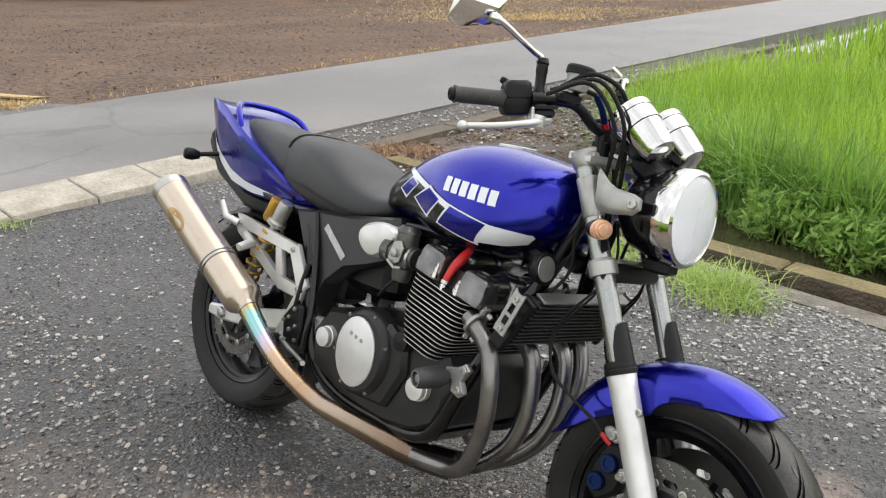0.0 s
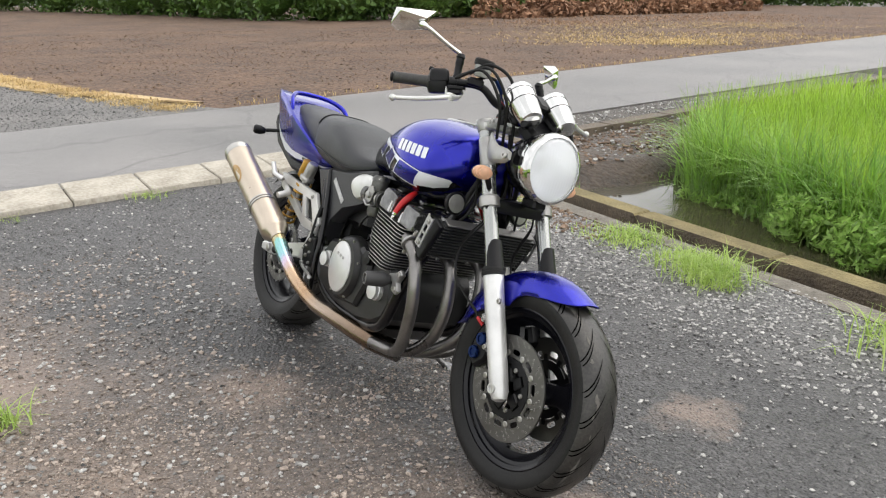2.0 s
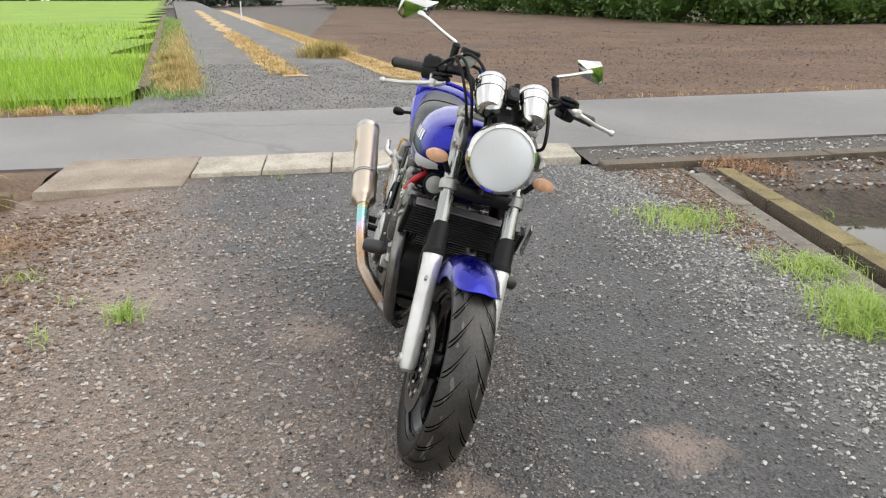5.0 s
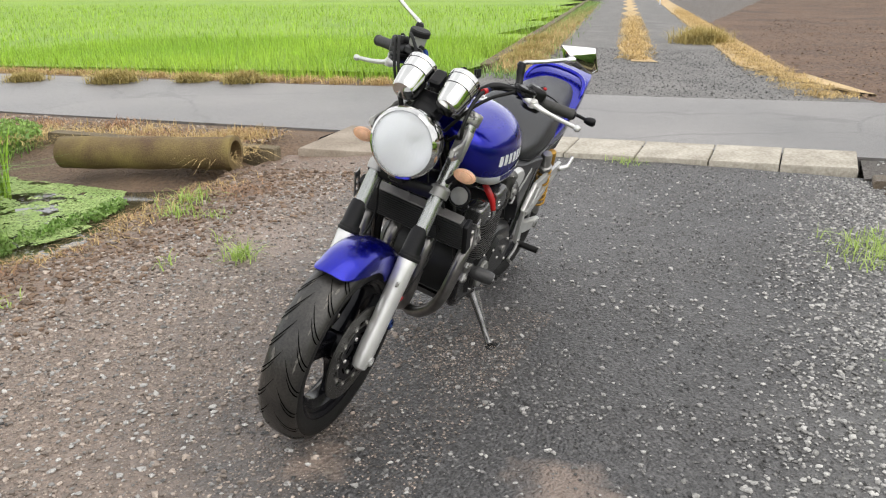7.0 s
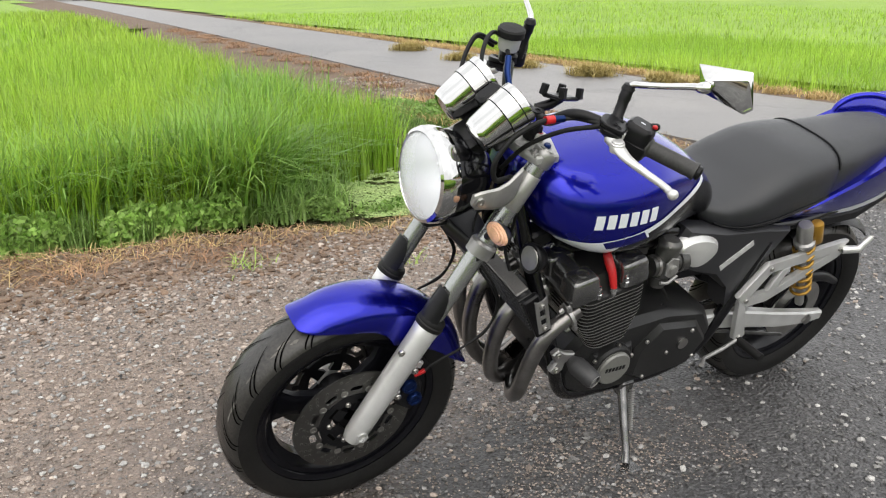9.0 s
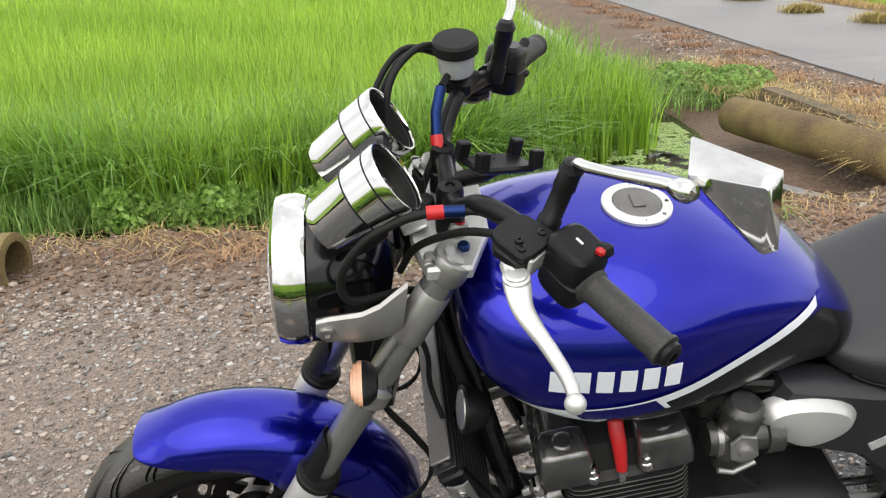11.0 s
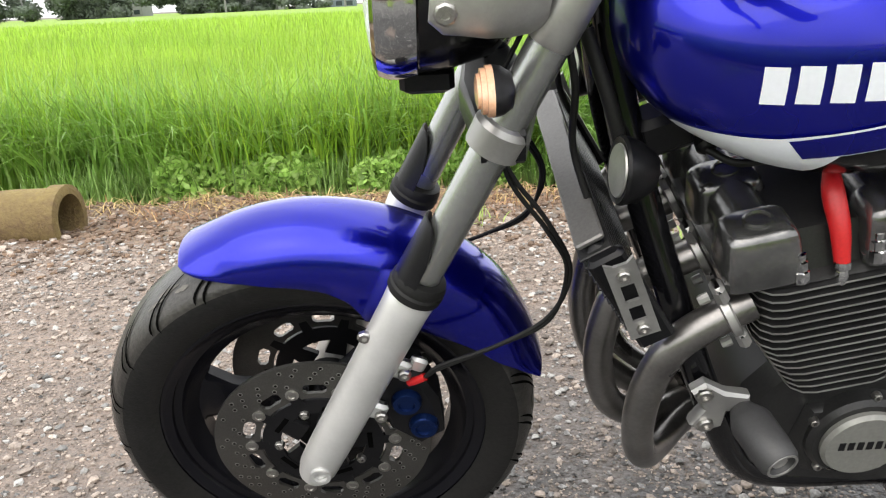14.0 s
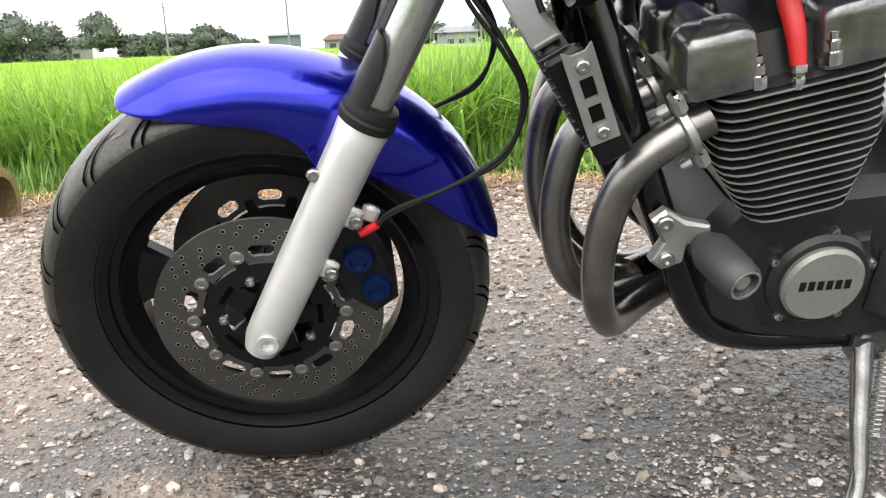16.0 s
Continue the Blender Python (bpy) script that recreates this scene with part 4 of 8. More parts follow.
    lathe(bm, [(0.0220, 0), (0.0232, 0.002), (0.0232, 0.085), (0.0220, 0.087)], fork_pt(0.865, y), FORKUP, 20)
    br = part("headlamp_bracket", bm, DULL, bike, "worn grey metal headlamp bracket")
    bm = B()
    bolt(bm, (0.566, sy * 0.1365, 0.910), (0, sy, 0), 0.011, 0.005)
    stuffed("bolts", bm, STEEL, br)
    # front indicator
    bm = B()
    tube(bm, [fork_pt(0.80, sy * 0.12, 0.02), (0.525, sy * 0.155, 0.85)], 0.008, 10)
    lathe(bm, [(0.004, -0.020), (0.016, -0.017), (0.0225, -0.008), (0.0240, 0.0)], (0.527, sy * 0.168, 0.849), (1, 0, 0), 24)
    bmesh.ops.scale(bm, vec=(1, 1.45, 0.85), verts=[v for v in bm.verts if abs(v.co.y) > 0.142 and v.co.x > 0.505], space=Matrix.Translation((-0.527, -sy * 0.168, -0.849)))
    sig = part("indicator", bm, SATIN, bike, "front indicator with amber lens")
    bm = B()
    lathe(bm, [(0.0240, 0.0), (0.0236, 0.006), (0.0215, 0.0065), (0.0210, 0.011), (0.0165, 0.0115), (0.0160, 0.0145), (0.009, 0.016), (0, 0.0165)], (0.527, sy * 0.168, 0.849), (1, 0, 0), 24)
    bmesh.ops.scale(bm, vec=(1, 1.45, 0.85), verts=bm.verts, space=Matrix.Translation((-0.527, -sy * 0.168, -0.849)))
    part("lens", bm, AMBER, sig, "amber ribbed lens")

# triple clamps
bm = B()
slab(bm, [(0.44, -0.125), (0.46, -0.07), (0.455, 0.07), (0.44, 0.125), (0.385, 0.125), (0.355, 0.05), (0.355, -0.05), (0.385, -0.125)], 0.972, 0.992, "xy", bevel=0.004)
clamp = part("top_bridge", bm, BRIDGE, bike, "cast aluminium upper fork bridge")
bm = B()
slab(bm, [(0.535, -0.125), (0.55, 0.0), (0.535, 0.125), (0.49, 0.125), (0.46, 0.0), (0.49, -0.125)], 0.745, 0.785, "xy", bevel=0.006)
part("lower_bridge", bm, SATIN, bike)
bm = B()
lathe(bm, [(0.02, 0), (0.02, 0.012), (0.014, 0.014), (0.014, 0.02), (0, 0.02)], (0.40, 0, 0.992), (0, 0, 1), 20)
lathe(bm, [(0.016, 0), (0.016, 0.016), (0.004, 0.018)], (0.452, 0.0, 0.990), (0, 0, 1), 16)
part("steering_nut", bm, STEEL, clamp)
bm = B()
lathe(bm, [(0.019, 0.0), (0.019, 0.010), (0.016, 0.013), (0.0, 0.013)], (0.438, -0.006, 0.990), (0.1, 0, 1), 24)
lock = part("ignition_lock", bm, SATIN, clamp, "black ignition lock with key")
bm = B()
block(bm, (0.4395, -0.006, 1.012), (0.003, 0.010, 0.022), (0, 0, 20), 0.001)
block(bm, (0.4400, -0.008, 1.030), (0.008, 0.030, 0.026), (0, 0, 20), 0.003)
part("key", bm, RUBBER, lock, "black key head")
for sy in (1, -1):
    bm = B()
    lathe(bm, [(0.014, 0.0), (0.0135, 0.014), (0.011, 0.018), (0.0, 0.018)], (0.398, sy * 0.056, 0.992), (-0.2, 0, 1), 22)
    post = part("riser_bolt", bm, DULL, clamp, "grey riser bolt with red ring")
    bm = B()
    lathe(bm, [(0.0078, 0.0183), (0.0078, 0.0192), (0.005, 0.0192), (0.005, 0.0183)], (0.398, sy * 0.056, 0.992), (-0.2, 0, 1), 20, closed=True)
    part("ring_mark", bm, RED, post, "thin red ring")
    bm = B()
    lathe(bm, [(0.008, 0.0), (0.008, 0.006), (0.006, 0.008), (0.0, 0.008)], (0.392, sy * 0.088, 0.992), (0, 0, 1), 20)
    part("pinch_bolt", bm, CABLEBLUE, clamp, "blue anodised adjuster")
    bm = B()
    block(bm, (0.452, sy * 0.036, 0.998), (0.034, 0.040, 0.006), (0, 14, 12 * sy), 0.002)
    part("gauge_stay", bm, SILVER, clamp, "pale metal gauge stay")

# mudguard: an arched shell, deep at the fork and shallow at its ends
def guard(a_deg):
    a = radians(a_deg)
    R = np.interp(a_deg, [63, 75, 90, 140, 163], [0.326, 0.331, 0.333, 0.330, 0.318])
    low = np.interp(a_deg, [63, 64.2, 67, 73, 84, 97, 104, 110, 120, 134, 152, 160, 163], [0.3195, 0.314, 0.303, 0.287, 0.271, 0.262, 0.250, 0.228, 0.236, 0.247, 0.273, 0.296, 0.310])
    half = np.interp(a_deg, [63, 63.3, 64.2, 66, 69, 80, 110, 152, 163], [0.032, 0.041, 0.049, 0.056, 0.062, 0.071, 0.077, 0.073, 0.062])
    return a, R, low, half


def guard_ring(a_deg, th):
    a, R, low, half = guard(a_deg)
    out = []
    for k in range(17):
        s = k / 8 - 1
        t = abs(s)
        if t < 0.55:
            yy, r = half * 0.86 * t / 0.55, R - min(0.022, 0.6 * (R - low)) * (t / 0.55) ** 2.4
        else:
            e = (t - 0.55) / 0.45
            yy, r = half * (0.86 + 0.14 * math.sin(e * math.pi / 2)), R - min(0.022, 0.6 * (R - low)) + (low - R + min(0.022, 0.6 * (R - low))) * e
        out.append((FX + (r - th) * math.cos(a), math.copysign(yy - th, s) if t > 0.02 else 0.0, FZ + (r - th) * math.sin(a)))
    return out


bm = B()
loops = []
for d in [63, 63.3, 63.6, 64.2, 65] + steps(66.5, 163, 40):
    o, i = guard_ring(d, 0.0), guard_ring(d, 0.003)
    loops.append(o + i[::-1])
rings(bm, loops, caps=False)
bm.verts.ensure_lookup_table()
for base in (0, len(bm.verts) - 34):
    for k in range(16):
        bm.faces.new([bm.verts[base + j] for j in (k, k + 1, 32 - k, 33 - k)])
bmesh.ops.recalc_face_normals(bm, faces=bm.faces)
part("front_mudguard", bm, BLUE, bike, "glossy metallic blue front mudguard", 50)

# brake calipers
for sy in (1, -1):
    bm = B()
    pts = [(0.655, 0.45), (0.68, 0.41), (0.655, 0.335), (0.615, 0.305), (0.585, 0.325), (0.590, 0.385), (0.615, 0.435)]
    slab(bm, pts, sy * 0.040, sy * 0.100, "xz", bevel=0.010)
    cal = part("brake_caliper", bm, SATIN, bike, "black brake caliper with blue anodised caps")
    for cxx, czz in ((0.632, 0.395), (0.612, 0.350)):
        bm = B()
        lathe(bm, [(0.019, -0.004), (0.020, 0.004), (0.017, 0.010), (0.011, 0.010), (0.010, 0.007), (0, 0.007)], (cxx, sy * 0.100, czz), (0, sy, 0), 20)
        part("piston_cap", bm, CABLEBLUE, cal, "blue anodised round cap")
    bm = B()
    tube(bm, [(0.626, sy * 0.108, 0.434), (0.616, sy * 0.114, 0.443), (0.606, sy * 0.116, 0.450)], 0.0052, 12)
    part("hose_fitting", bm, RED, cal, "red hose fitting")
    for k in (0, 1):
        bm = B()
        tube(bm, [(0.606, sy * 0.116, 0.450), (0.585, sy * 0.118, 0.466 + 0.004 * k), (0.516, sy * 0.116, 0.496), (0.456, sy * 0.112, 0.528 + 0.006 * k), (0.438 - 0.004 * k, sy * 0.108, 0.597), (0.462, sy * 0.104, 0.650 + 0.012 * k), (0.505, sy * 0.09, 0.715 + 0.01 * k), (0.515, sy * 0.06, 0.79), (0.48, sy * 0.03, 0.86)], 0.0028, 8, n=7)
        part("brake_hose", bm, RUBBER, bike, "thin black brake hose")

# headlamp
HX, HZ = 0.60, 0.902
bm = B()
lathe(bm, [(0.0, -0.125), (0.05, -0.115), (0.080, -0.085), (0.094, -0.04), (0.098, 0.0), (0.096, 0.004)], (HX, 0, HZ), (1, 0, 0.03), 40)
lamp = part("headlamp", bm, GLOSSBLACK, bike, "round headlamp with chrome rim and clear ribbed glass")
bm = B()
lathe(bm, [(0.094, -0.012), (0.101, -0.008), (0.104, 0.006), (0.1035, 0.022), (0.100, 0.032), (0.093, 0.036), (0.090, 0.030), (0.090, 0.0)], (HX, 0, HZ), (1, 0, 0.03), 48, closed=True)
part("rim_ring", bm, CHROME, lamp, "polished chrome rim")
bm = B()
lathe(bm, [(0.090, 0.024), (0.080, -0.010), (0.060, -0.045), (0.035, -0.068), (0.014, -0.076), (0.0, -0.076)], (HX, 0, HZ), (1, 0, 0.03), 40)
part("reflector", bm, REFLECTOR, lamp)
bm = B()
lathe(bm, [(0.0, -0.02), (0.012, -0.024), (0.013, -0.06), (0.006, -0.074)], (HX, 0, HZ), (1, 0, 0.03), 16)
part("bulb", bm, RESERVOIR, lamp)
bm = B()
prof = [(0.0915 * math.sin(t), 0.030 + 0.016 * (math.cos(t) - 0.0)) for t in steps(radians(90), 0, 10)]
lathe(bm, prof + [(0.0, 0.042)] + [(r * 0.97, h - 0.004) for r, h in prof[::-1][1:]], (HX, 0, HZ), (1, 0, 0.03), 40)
gl = part("lamp_glass", bm, FLUTED, lamp, "clear domed lamp glass")
gl.visible_shadow = False
bm = B()
block(bm, (0.585, 0.0, 0.795), (0.06, 0.05, 0.03), (0, 0, 0), 0.006)
part("lamp_stay", bm, SATIN, lamp)

# instruments
GA = Vector((-0.80, 0, 0.60)).normalized()
for sy in (1, -1):
    o = Vector((0.566, sy * 0.068, 1.017))
    bm = B()
    lathe(bm, [(0.0, 0.0), (0.022, 0.001), (0.033, 0.006), (0.0375, 0.016), (0.044, 0.068), (0.0455, 0.070), (0.0455, 0.073), (0.0475, 0.105), (0.0485, 0.117), (0.0475, 0.121), (0.0455, 0.121), (0.0445, 0.117), (0.0445, 0.114)], o, GA, 40)
    cup = part("instrument", bm, CHROME, bike, "chrome-cased round instrument")
    bm = B()
    lathe(bm, [(0.0448, 0.116), (0.0436, 0.115), (0.0425, 0.092), (0.0, 0.092)], o, GA, 32)
    dial = part("dial", bm, DIAL, cup, "black dial face")
    bm = B()
    for k in range(11):
        a = radians(-30 + 24 * k)
        u, v = Vector((0, 1, 0)), GA.cross(Vector((0, 1, 0)))
        p = o + GA * 0.0928 + (u * math.cos(a) + v * math.sin(a)) * 0.034
        block(bm, tuple(p), (0.003, 0.003, 0.003), (0, 0, 0), 0.0003)
    stuffed("dial_marks", bm, WHITE, cup)
    bm = B()
    lathe(bm, [(0.0425, 0.099), (0.03, 0.1000), (0.0, 0.1005), (0.0, 0.0990), (0.03, 0.0985), (0.0425, 0.0975)], o, GA, 32)
    part("dial_glass", bm, GLASS, cup).visible_shadow = False
    bm = B()
    lathe(bm, [(0.0445, 0.0685), (0.0462, 0.069), (0.0462, 0.0705), (0.0455, 0.071)], o, GA, 40)
    lathe(bm, [(0.0470, 0.1030), (0.0482, 0.1035), (0.0482, 0.1050), (0.0475, 0.1055)], o, GA, 40)
    part("seam_ring", bm, SATIN, cup, "thin dark seam rings")
bm = B()
block(bm, (0.505, 0, 1.015), (0.05, 0.20, 0.018), (0, 36, 0), 0.006)
block(bm, (0.52, 0, 0.985), (0.09, 0.09, 0.05), (0, 30, 0), 0.012)
block(bm, (0.50, 0, 1.075), (0.055, 0.036, 0.03), (0, 36, 0), 0.006)
part("instrument_bracket", bm, SATIN, bike, "black instrument bracket")

# handlebar, grips, controls
bm = B()
half = [(0.405, 0.0, 1.045), (0.405, 0.05, 1.045), (0.40, 0.085, 1.052), (0.378, 0.125, 1.084), (0.342, 0.168, 1.085), (0.283, 0.246, 1.066), (0.226, 0.338, 1.053)]
left = spline(half, 6)
tube(bm, [(p[0], -p[1], p[2]) for p in left[::-1]] + [tuple(p) for p in left[1:]], 0.0115, 14)
bar = part("handlebar", bm, SATIN, bike, "black tubular handlebar")
for sy in (1, -1):
    bm = B()
    lathe(bm, [(0.012, -0.02), (0.017, -0.018), (0.0175, 0.016), (0.015, 0.024), (0.006, 0.025), (0.006, 0.021), (0.0, 0.021)], (0.405, sy * 0.045, 1.033), (0, 0, 1), 16)
    block(bm, (0.405, sy * 0.045, 1.008), (0.036, 0.032, 0.04), (0, 0, 0), 0.006)
    part("bar_riser", bm, SATIN, bar)
    a, b = Vector((0.282, sy * 0.248, 1.066)), Vector((0.225, sy * 0.340, 1.053))
    ax = (b - a).normalized()
    bm = B()
    L = (b - a).length
    prof = [(0.0115, 0.0), (0.0205, 0.001), (0.0205, 0.006), (0.0170, 0.010)]
    for k in range(18):
        h = 0.014 + (L - 0.03) * k / 18
        prof += [(0.0170, h), (0.0166, h + 0.003)]
    prof += [(0.0165, L - 0.008), (0.0182, L - 0.005), (0.0182, L - 0.001), (0.0115, L)]
    lathe(bm, prof, a, ax, 18)
    part("grip", bm, GRIPMAT, bar, "worn grey-black rubber grip")
    bm = B()
    lathe(bm, [(0.011, 0), (0.0142, 0.001), (0.0142, 0.006), (0.011, 0.009), (0.006, 0.009), (0.006, 0.005), (0, 0.005)], b, ax, 18)
    part("bar_end", bm, SATIN, bar)
    # switch box
    c = a - ax * 0.022 + Vector((0, 0, 0.004))
    yaw = math.degrees(math.atan2(ax.y, ax.x))
    bm = B()
    m_ = pose(*c, 0, 12, yaw)
    rings(bm, [[m_ @ Vector((0.030 * k * math.copysign(abs(math.cos(t)) ** 0.5, math.cos(t)) - 0.004 * (h > 0), 0.027 * k * math.copysign(abs(math.sin(t)) ** 0.5, math.sin(t)), 0.072 * h)) for t in (2 * math.pi * (i + 0.5) / 20 for i in range(20))]
               for h, k in ((-0.5, 0.70), (-0.46, 0.88), (-0.34, 1.0), (-0.02, 1.0), (-0.01, 0.965), (0.01, 0.965), (0.02, 1.0), (0.30, 1.0), (0.44, 0.90), (0.5, 0.72))])
    sw = part("switch_box", bm, SATIN, bar, "black plastic handlebar switch box")
    bm = B()
    block(bm, tuple(c + Vector((-0.026, 0.010 * sy, 0.030))), (0.022, 0.012, 0.014), (0, -20, yaw), 0.003)
    lathe(bm, [(0.008, 0), (0.008, 0.006), (0.0, 0.007)], c + Vector((-0.02, -0.006 * sy, 0.012)), (-0.8, -0.3 * sy, 0.5), 14)
    block(bm, tuple(c + Vector((-0.026, 0.004 * sy, -0.012))), (0.014, 0.020, 0.010), (0, 0, yaw), 0.003)
    stuffed("switches", bm, RUBBER, sw)
    bm = B()
    block(bm, tuple(c + Vector((-0.002, -0.012 * sy, 0.0362))), (0.010, 0.004, 0.0012), (0, 12, yaw), 0.0003)
    block(bm, tuple(c + Vector((-0.002, 0.002 * sy, 0.0362))), (0.010, 0.003, 0.0012), (0, 12, yaw), 0.0003)
    stuffed("switch_marks", bm, WHITE, sw)
    if sy > 0:
        bm = B()
        block(bm, tuple(c + Vector((-0.020, 0.018, 0.034))), (0.010, 0.008, 0.008), (0, 0, yaw), 0.002)
        part("horn_button", bm, RED, sw, "small red button")
    # lever
    p0 = Vector((0.357, 0.247, 1.073)) if sy > 0 else Vector((0.362, -0.222, 1.034))
    tip = Vector((0.324, 0.387, 1.043)) if sy > 0 else Vector((0.293, -0.367, 0.992))
    bm = B()
    pts = [p0, p0.lerp(tip, 0.25) + Vector((0.006, 0, -0.002)), p0.lerp(tip, 0.55) + Vector((-0.002, 0.0, -0.004)), p0.lerp(tip, 0.82) + Vector((-0.005, 0, -0.002)), tip]
    line_ = spline([tuple(q) for q in pts], 5)
    loops = []
    for k, q in enumerate(line_):
        q = Vector(q)
        d = (Vector(line_[min(k + 1, len(line_) - 1)]) - Vector(line_[max(k - 1, 0)])).normalized()
        side = d.cross(Vector((0, 0, 1))).normalized()
        top = side.cross(d)
        f = k / (len(line_) - 1)
        hw, hh = np.interp(f, [0, 0.12, 0.45, 1], [0.0150, 0.0135, 0.0080, 0.0060]), np.interp(f, [0, 0.4, 1], [0.0080, 0.0066, 0.0060])
        loops.append([q + side * (hw * math.copysign(abs(math.cos(t)) ** 0.75, math.cos(t))) + top * (hh * math.copysign(abs(math.sin(t)) ** 0.75, math.sin(t))) for t in (2 * math.pi * i / 16 for i in range(16))])
    rings(bm, loops)
    lathe(bm, [(0.0105 * math.sin(t), -0.0105 * math.cos(t)) for t in steps(0, math.pi, 8)], tip, ax, 18)
    lathe(bm, [(0.0, -0.011), (0.014, -0.010), (0.0145, 0.007), (0.0120, 0.0085), (0.0120, 0.011), (0.0105, 0.0125), (0.0, 0.013)], p0, (0.1, 0, 1), 20)
    tube(bm, [p0, p0 + Vector((0.004, -0.022 * sy, 0.006)), p0 + Vector((0.0, -0.034 * sy, 0.012))], [0.012, 0.011, 0.008], 10)
    part("lever", bm, SILVER, bar, "bare silver clutch lever" if sy > 0 else "bare silver brake lever")
    bm = B()
    block(bm, (0.349, 0.213, 1.090) if sy > 0 else (0.352, -0.200, 1.052), (0.044, 0.054, 0.024), (0, 10, yaw + 12 * sy), 0.008)
    lathe(bm, [(0.0, -0.014), (0.017, -0.012), (0.017, 0.012), (0.0, 0.014)], (0.322, sy * 0.196, 1.079), ax, 16)
    perch = part("lever_perch", bm, SATIN, bar)
    bm = B()
    pc = Vector((0.347, 0.211, 1.103)) if sy > 0 else Vector((0.350, -0.198, 1.065))
    pm = pose(*pc, 0, 10, yaw + 12 * sy)
    rings(bm, [[pm @ Vector((0.027 * k * math.copysign(abs(math.cos(t)) ** 0.40, math.cos(t)), (0.029 + 0.005 * math.cos(t)) * k * math.copysign(abs(math.sin(t)) ** 0.7, math.sin(t)), h)) for t in (2 * math.pi * i / 22 for i in range(22))]
               for k, h in ((1.0, -0.004), (1.0, 0.002), (0.95, 0.0038))])
    bolt(bm, pm @ Vector((0.012, 0.018, 0.0035)), (0, 0, 1), 0.0055, 0.002)
    bolt(bm, pm @ Vector((0.012, -0.018, 0.0035)), (0, 0, 1), 0.0055, 0.002)
    part("perch_cover", bm, SATIN, perch, "satin black cover plate with two screws")
    bm = B()
    block(bm, tuple(pm @ Vector((0.026, 0.004, -0.014))), (0.006, 0.050, 0.026), (0, 10, yaw + 12 * sy), 0.003)
    part("bracket_plate", bm, SILVER, perch, "bare silver edge plate")
    bm = B()
    bolt(bm, (0.352, 0.222, 1.106) if sy > 0 else (0.355, -0.206, 1.068), (0, 0, 1), 0.005, 0.003)
    stuffed("bolts", bm, SATIN, perch)
    # mirror
    s0 = Vector((0.318, sy * 0.182, 1.078))
    s1 = Vector((0.288, 0.161, 1.150)) if sy > 0 else Vector((0.306, -0.178, 1.158))
    m0 = Vector((0.220, 0.277, 1.199)) if sy > 0 else Vector((0.268, -0.300, 1.214))
    bm = B()
    tube(bm, [s0, s0.lerp(s1, 0.28), s0.lerp(s1, 0.32), s0.lerp(s1, 0.7), s0.lerp(s1, 0.74), s1], [0.0135, 0.0135, 0.0115, 0.0115, 0.013, 0.012], 14)
    lathe(bm, [(0.0, -0.012), (0.010, -0.010), (0.0145, 0.0), (0.010, 0.010), (0.0, 0.012)], s1, (0, 0, 1), 14)
    mi_ = part("mirror", bm, SATIN, bar, "chrome trapezoid rear-view mirror on a bent stem")
    bm = B()
    tube(bm, [s1 + Vector((0, 0, -0.004)), s1 + Vector((-0.003, 0.006 * sy, 0.010)), s1 + Vector((-0.010, 0.024 * sy, 0.017)), s1.lerp(m0, 0.5) + Vector((0, 0, 0.004)), m0 - Vector((-0.006, 0.016 * sy, 0.004)), m0], [0.0066, 0.0066, 0.0064, 0.0060, 0.0068, 0.0075], 12, n=4)
    lathe(bm, [(0.0, -0.015), (0.0085, -0.013), (0.0115, -0.004), (0.0115, 0.006), (0.007, 0.013), (0.0, 0.015)], m0 + Vector((-0.004, 0.004 * sy, 0.002)), (-0.4, 0.8 * sy, 0.3), 16)
    part("stem", bm, CHROME, mi_, "chrome stem")
    # the shell: flat facets that meet in a ridge towards the front, glass to the rider
    rim = ((0.199, 0.233, 1.230), (0.153, 0.325, 1.249), (0.155, 0.357, 1.186), (0.160, 0.343, 1.170), (0.200, 0.259, 1.183))
    ridge = ((0.212, 0.272, 1.212), (0.168, 0.334, 1.236))
    if sy < 0:
        rim = ((0.250, 0.260, 1.270), (0.211, 0.376, 1.249), (0.198, 0.376, 1.196), (0.202, 0.352, 1.184), (0.240, 0.288, 1.206))
        ridge = ((0.258, 0.294, 1.240), (0.222, 0.364, 1.243))
    rim = [Vector((x, sy * y, z)) for x, y, z in rim]
    ridge = [Vector((x, sy * y, z)) for x, y, z in ridge]
    bm = B()
    v = [bm.verts.new(q) for q in rim + ridge]
    for f in ((0, 1, 6, 5), (5, 6, 3), (1, 2, 6), (6, 2, 3), (5, 3, 4), (0, 5, 4), (0, 4, 3, 2, 1)):
        bm.faces.new([v[k] for k in f])
    bmesh.ops.bevel(bm, geom=bm.edges[:], offset=0.0022, segments=2, profile=0.6, affect="EDGES")
    part("mirror_shell", bm, CHROME, mi_, "chrome mirror shell", 25)
    bm = B()
    mid = sum(rim, Vector()) / 5
    back = (rim[1] - rim[0]).cross(rim[2] - rim[1]).normalized()
    if back.x > 0:
        back = -back
    rings(bm, [[mid + (q - mid) * k + back * d for q in rim] for k, d in ((0.90, -0.001), (0.89, 0.0012))])
    part("mirror_glass", bm, MIRRORMAT, mi_)

# brake fluid reservoir on the right bar
bm = B()
lathe(bm, [(0.0, 0.0), (0.021, 0.001), (0.024, 0.006), (0.026, 0.034)], (0.377, -0.142, 1.112), (0.05, 0.05, 1), 24)
res = part("brake_fluid_reservoir", bm, RESERVOIR, bike, "milky brake fluid reservoir with black cap")
bm = B()
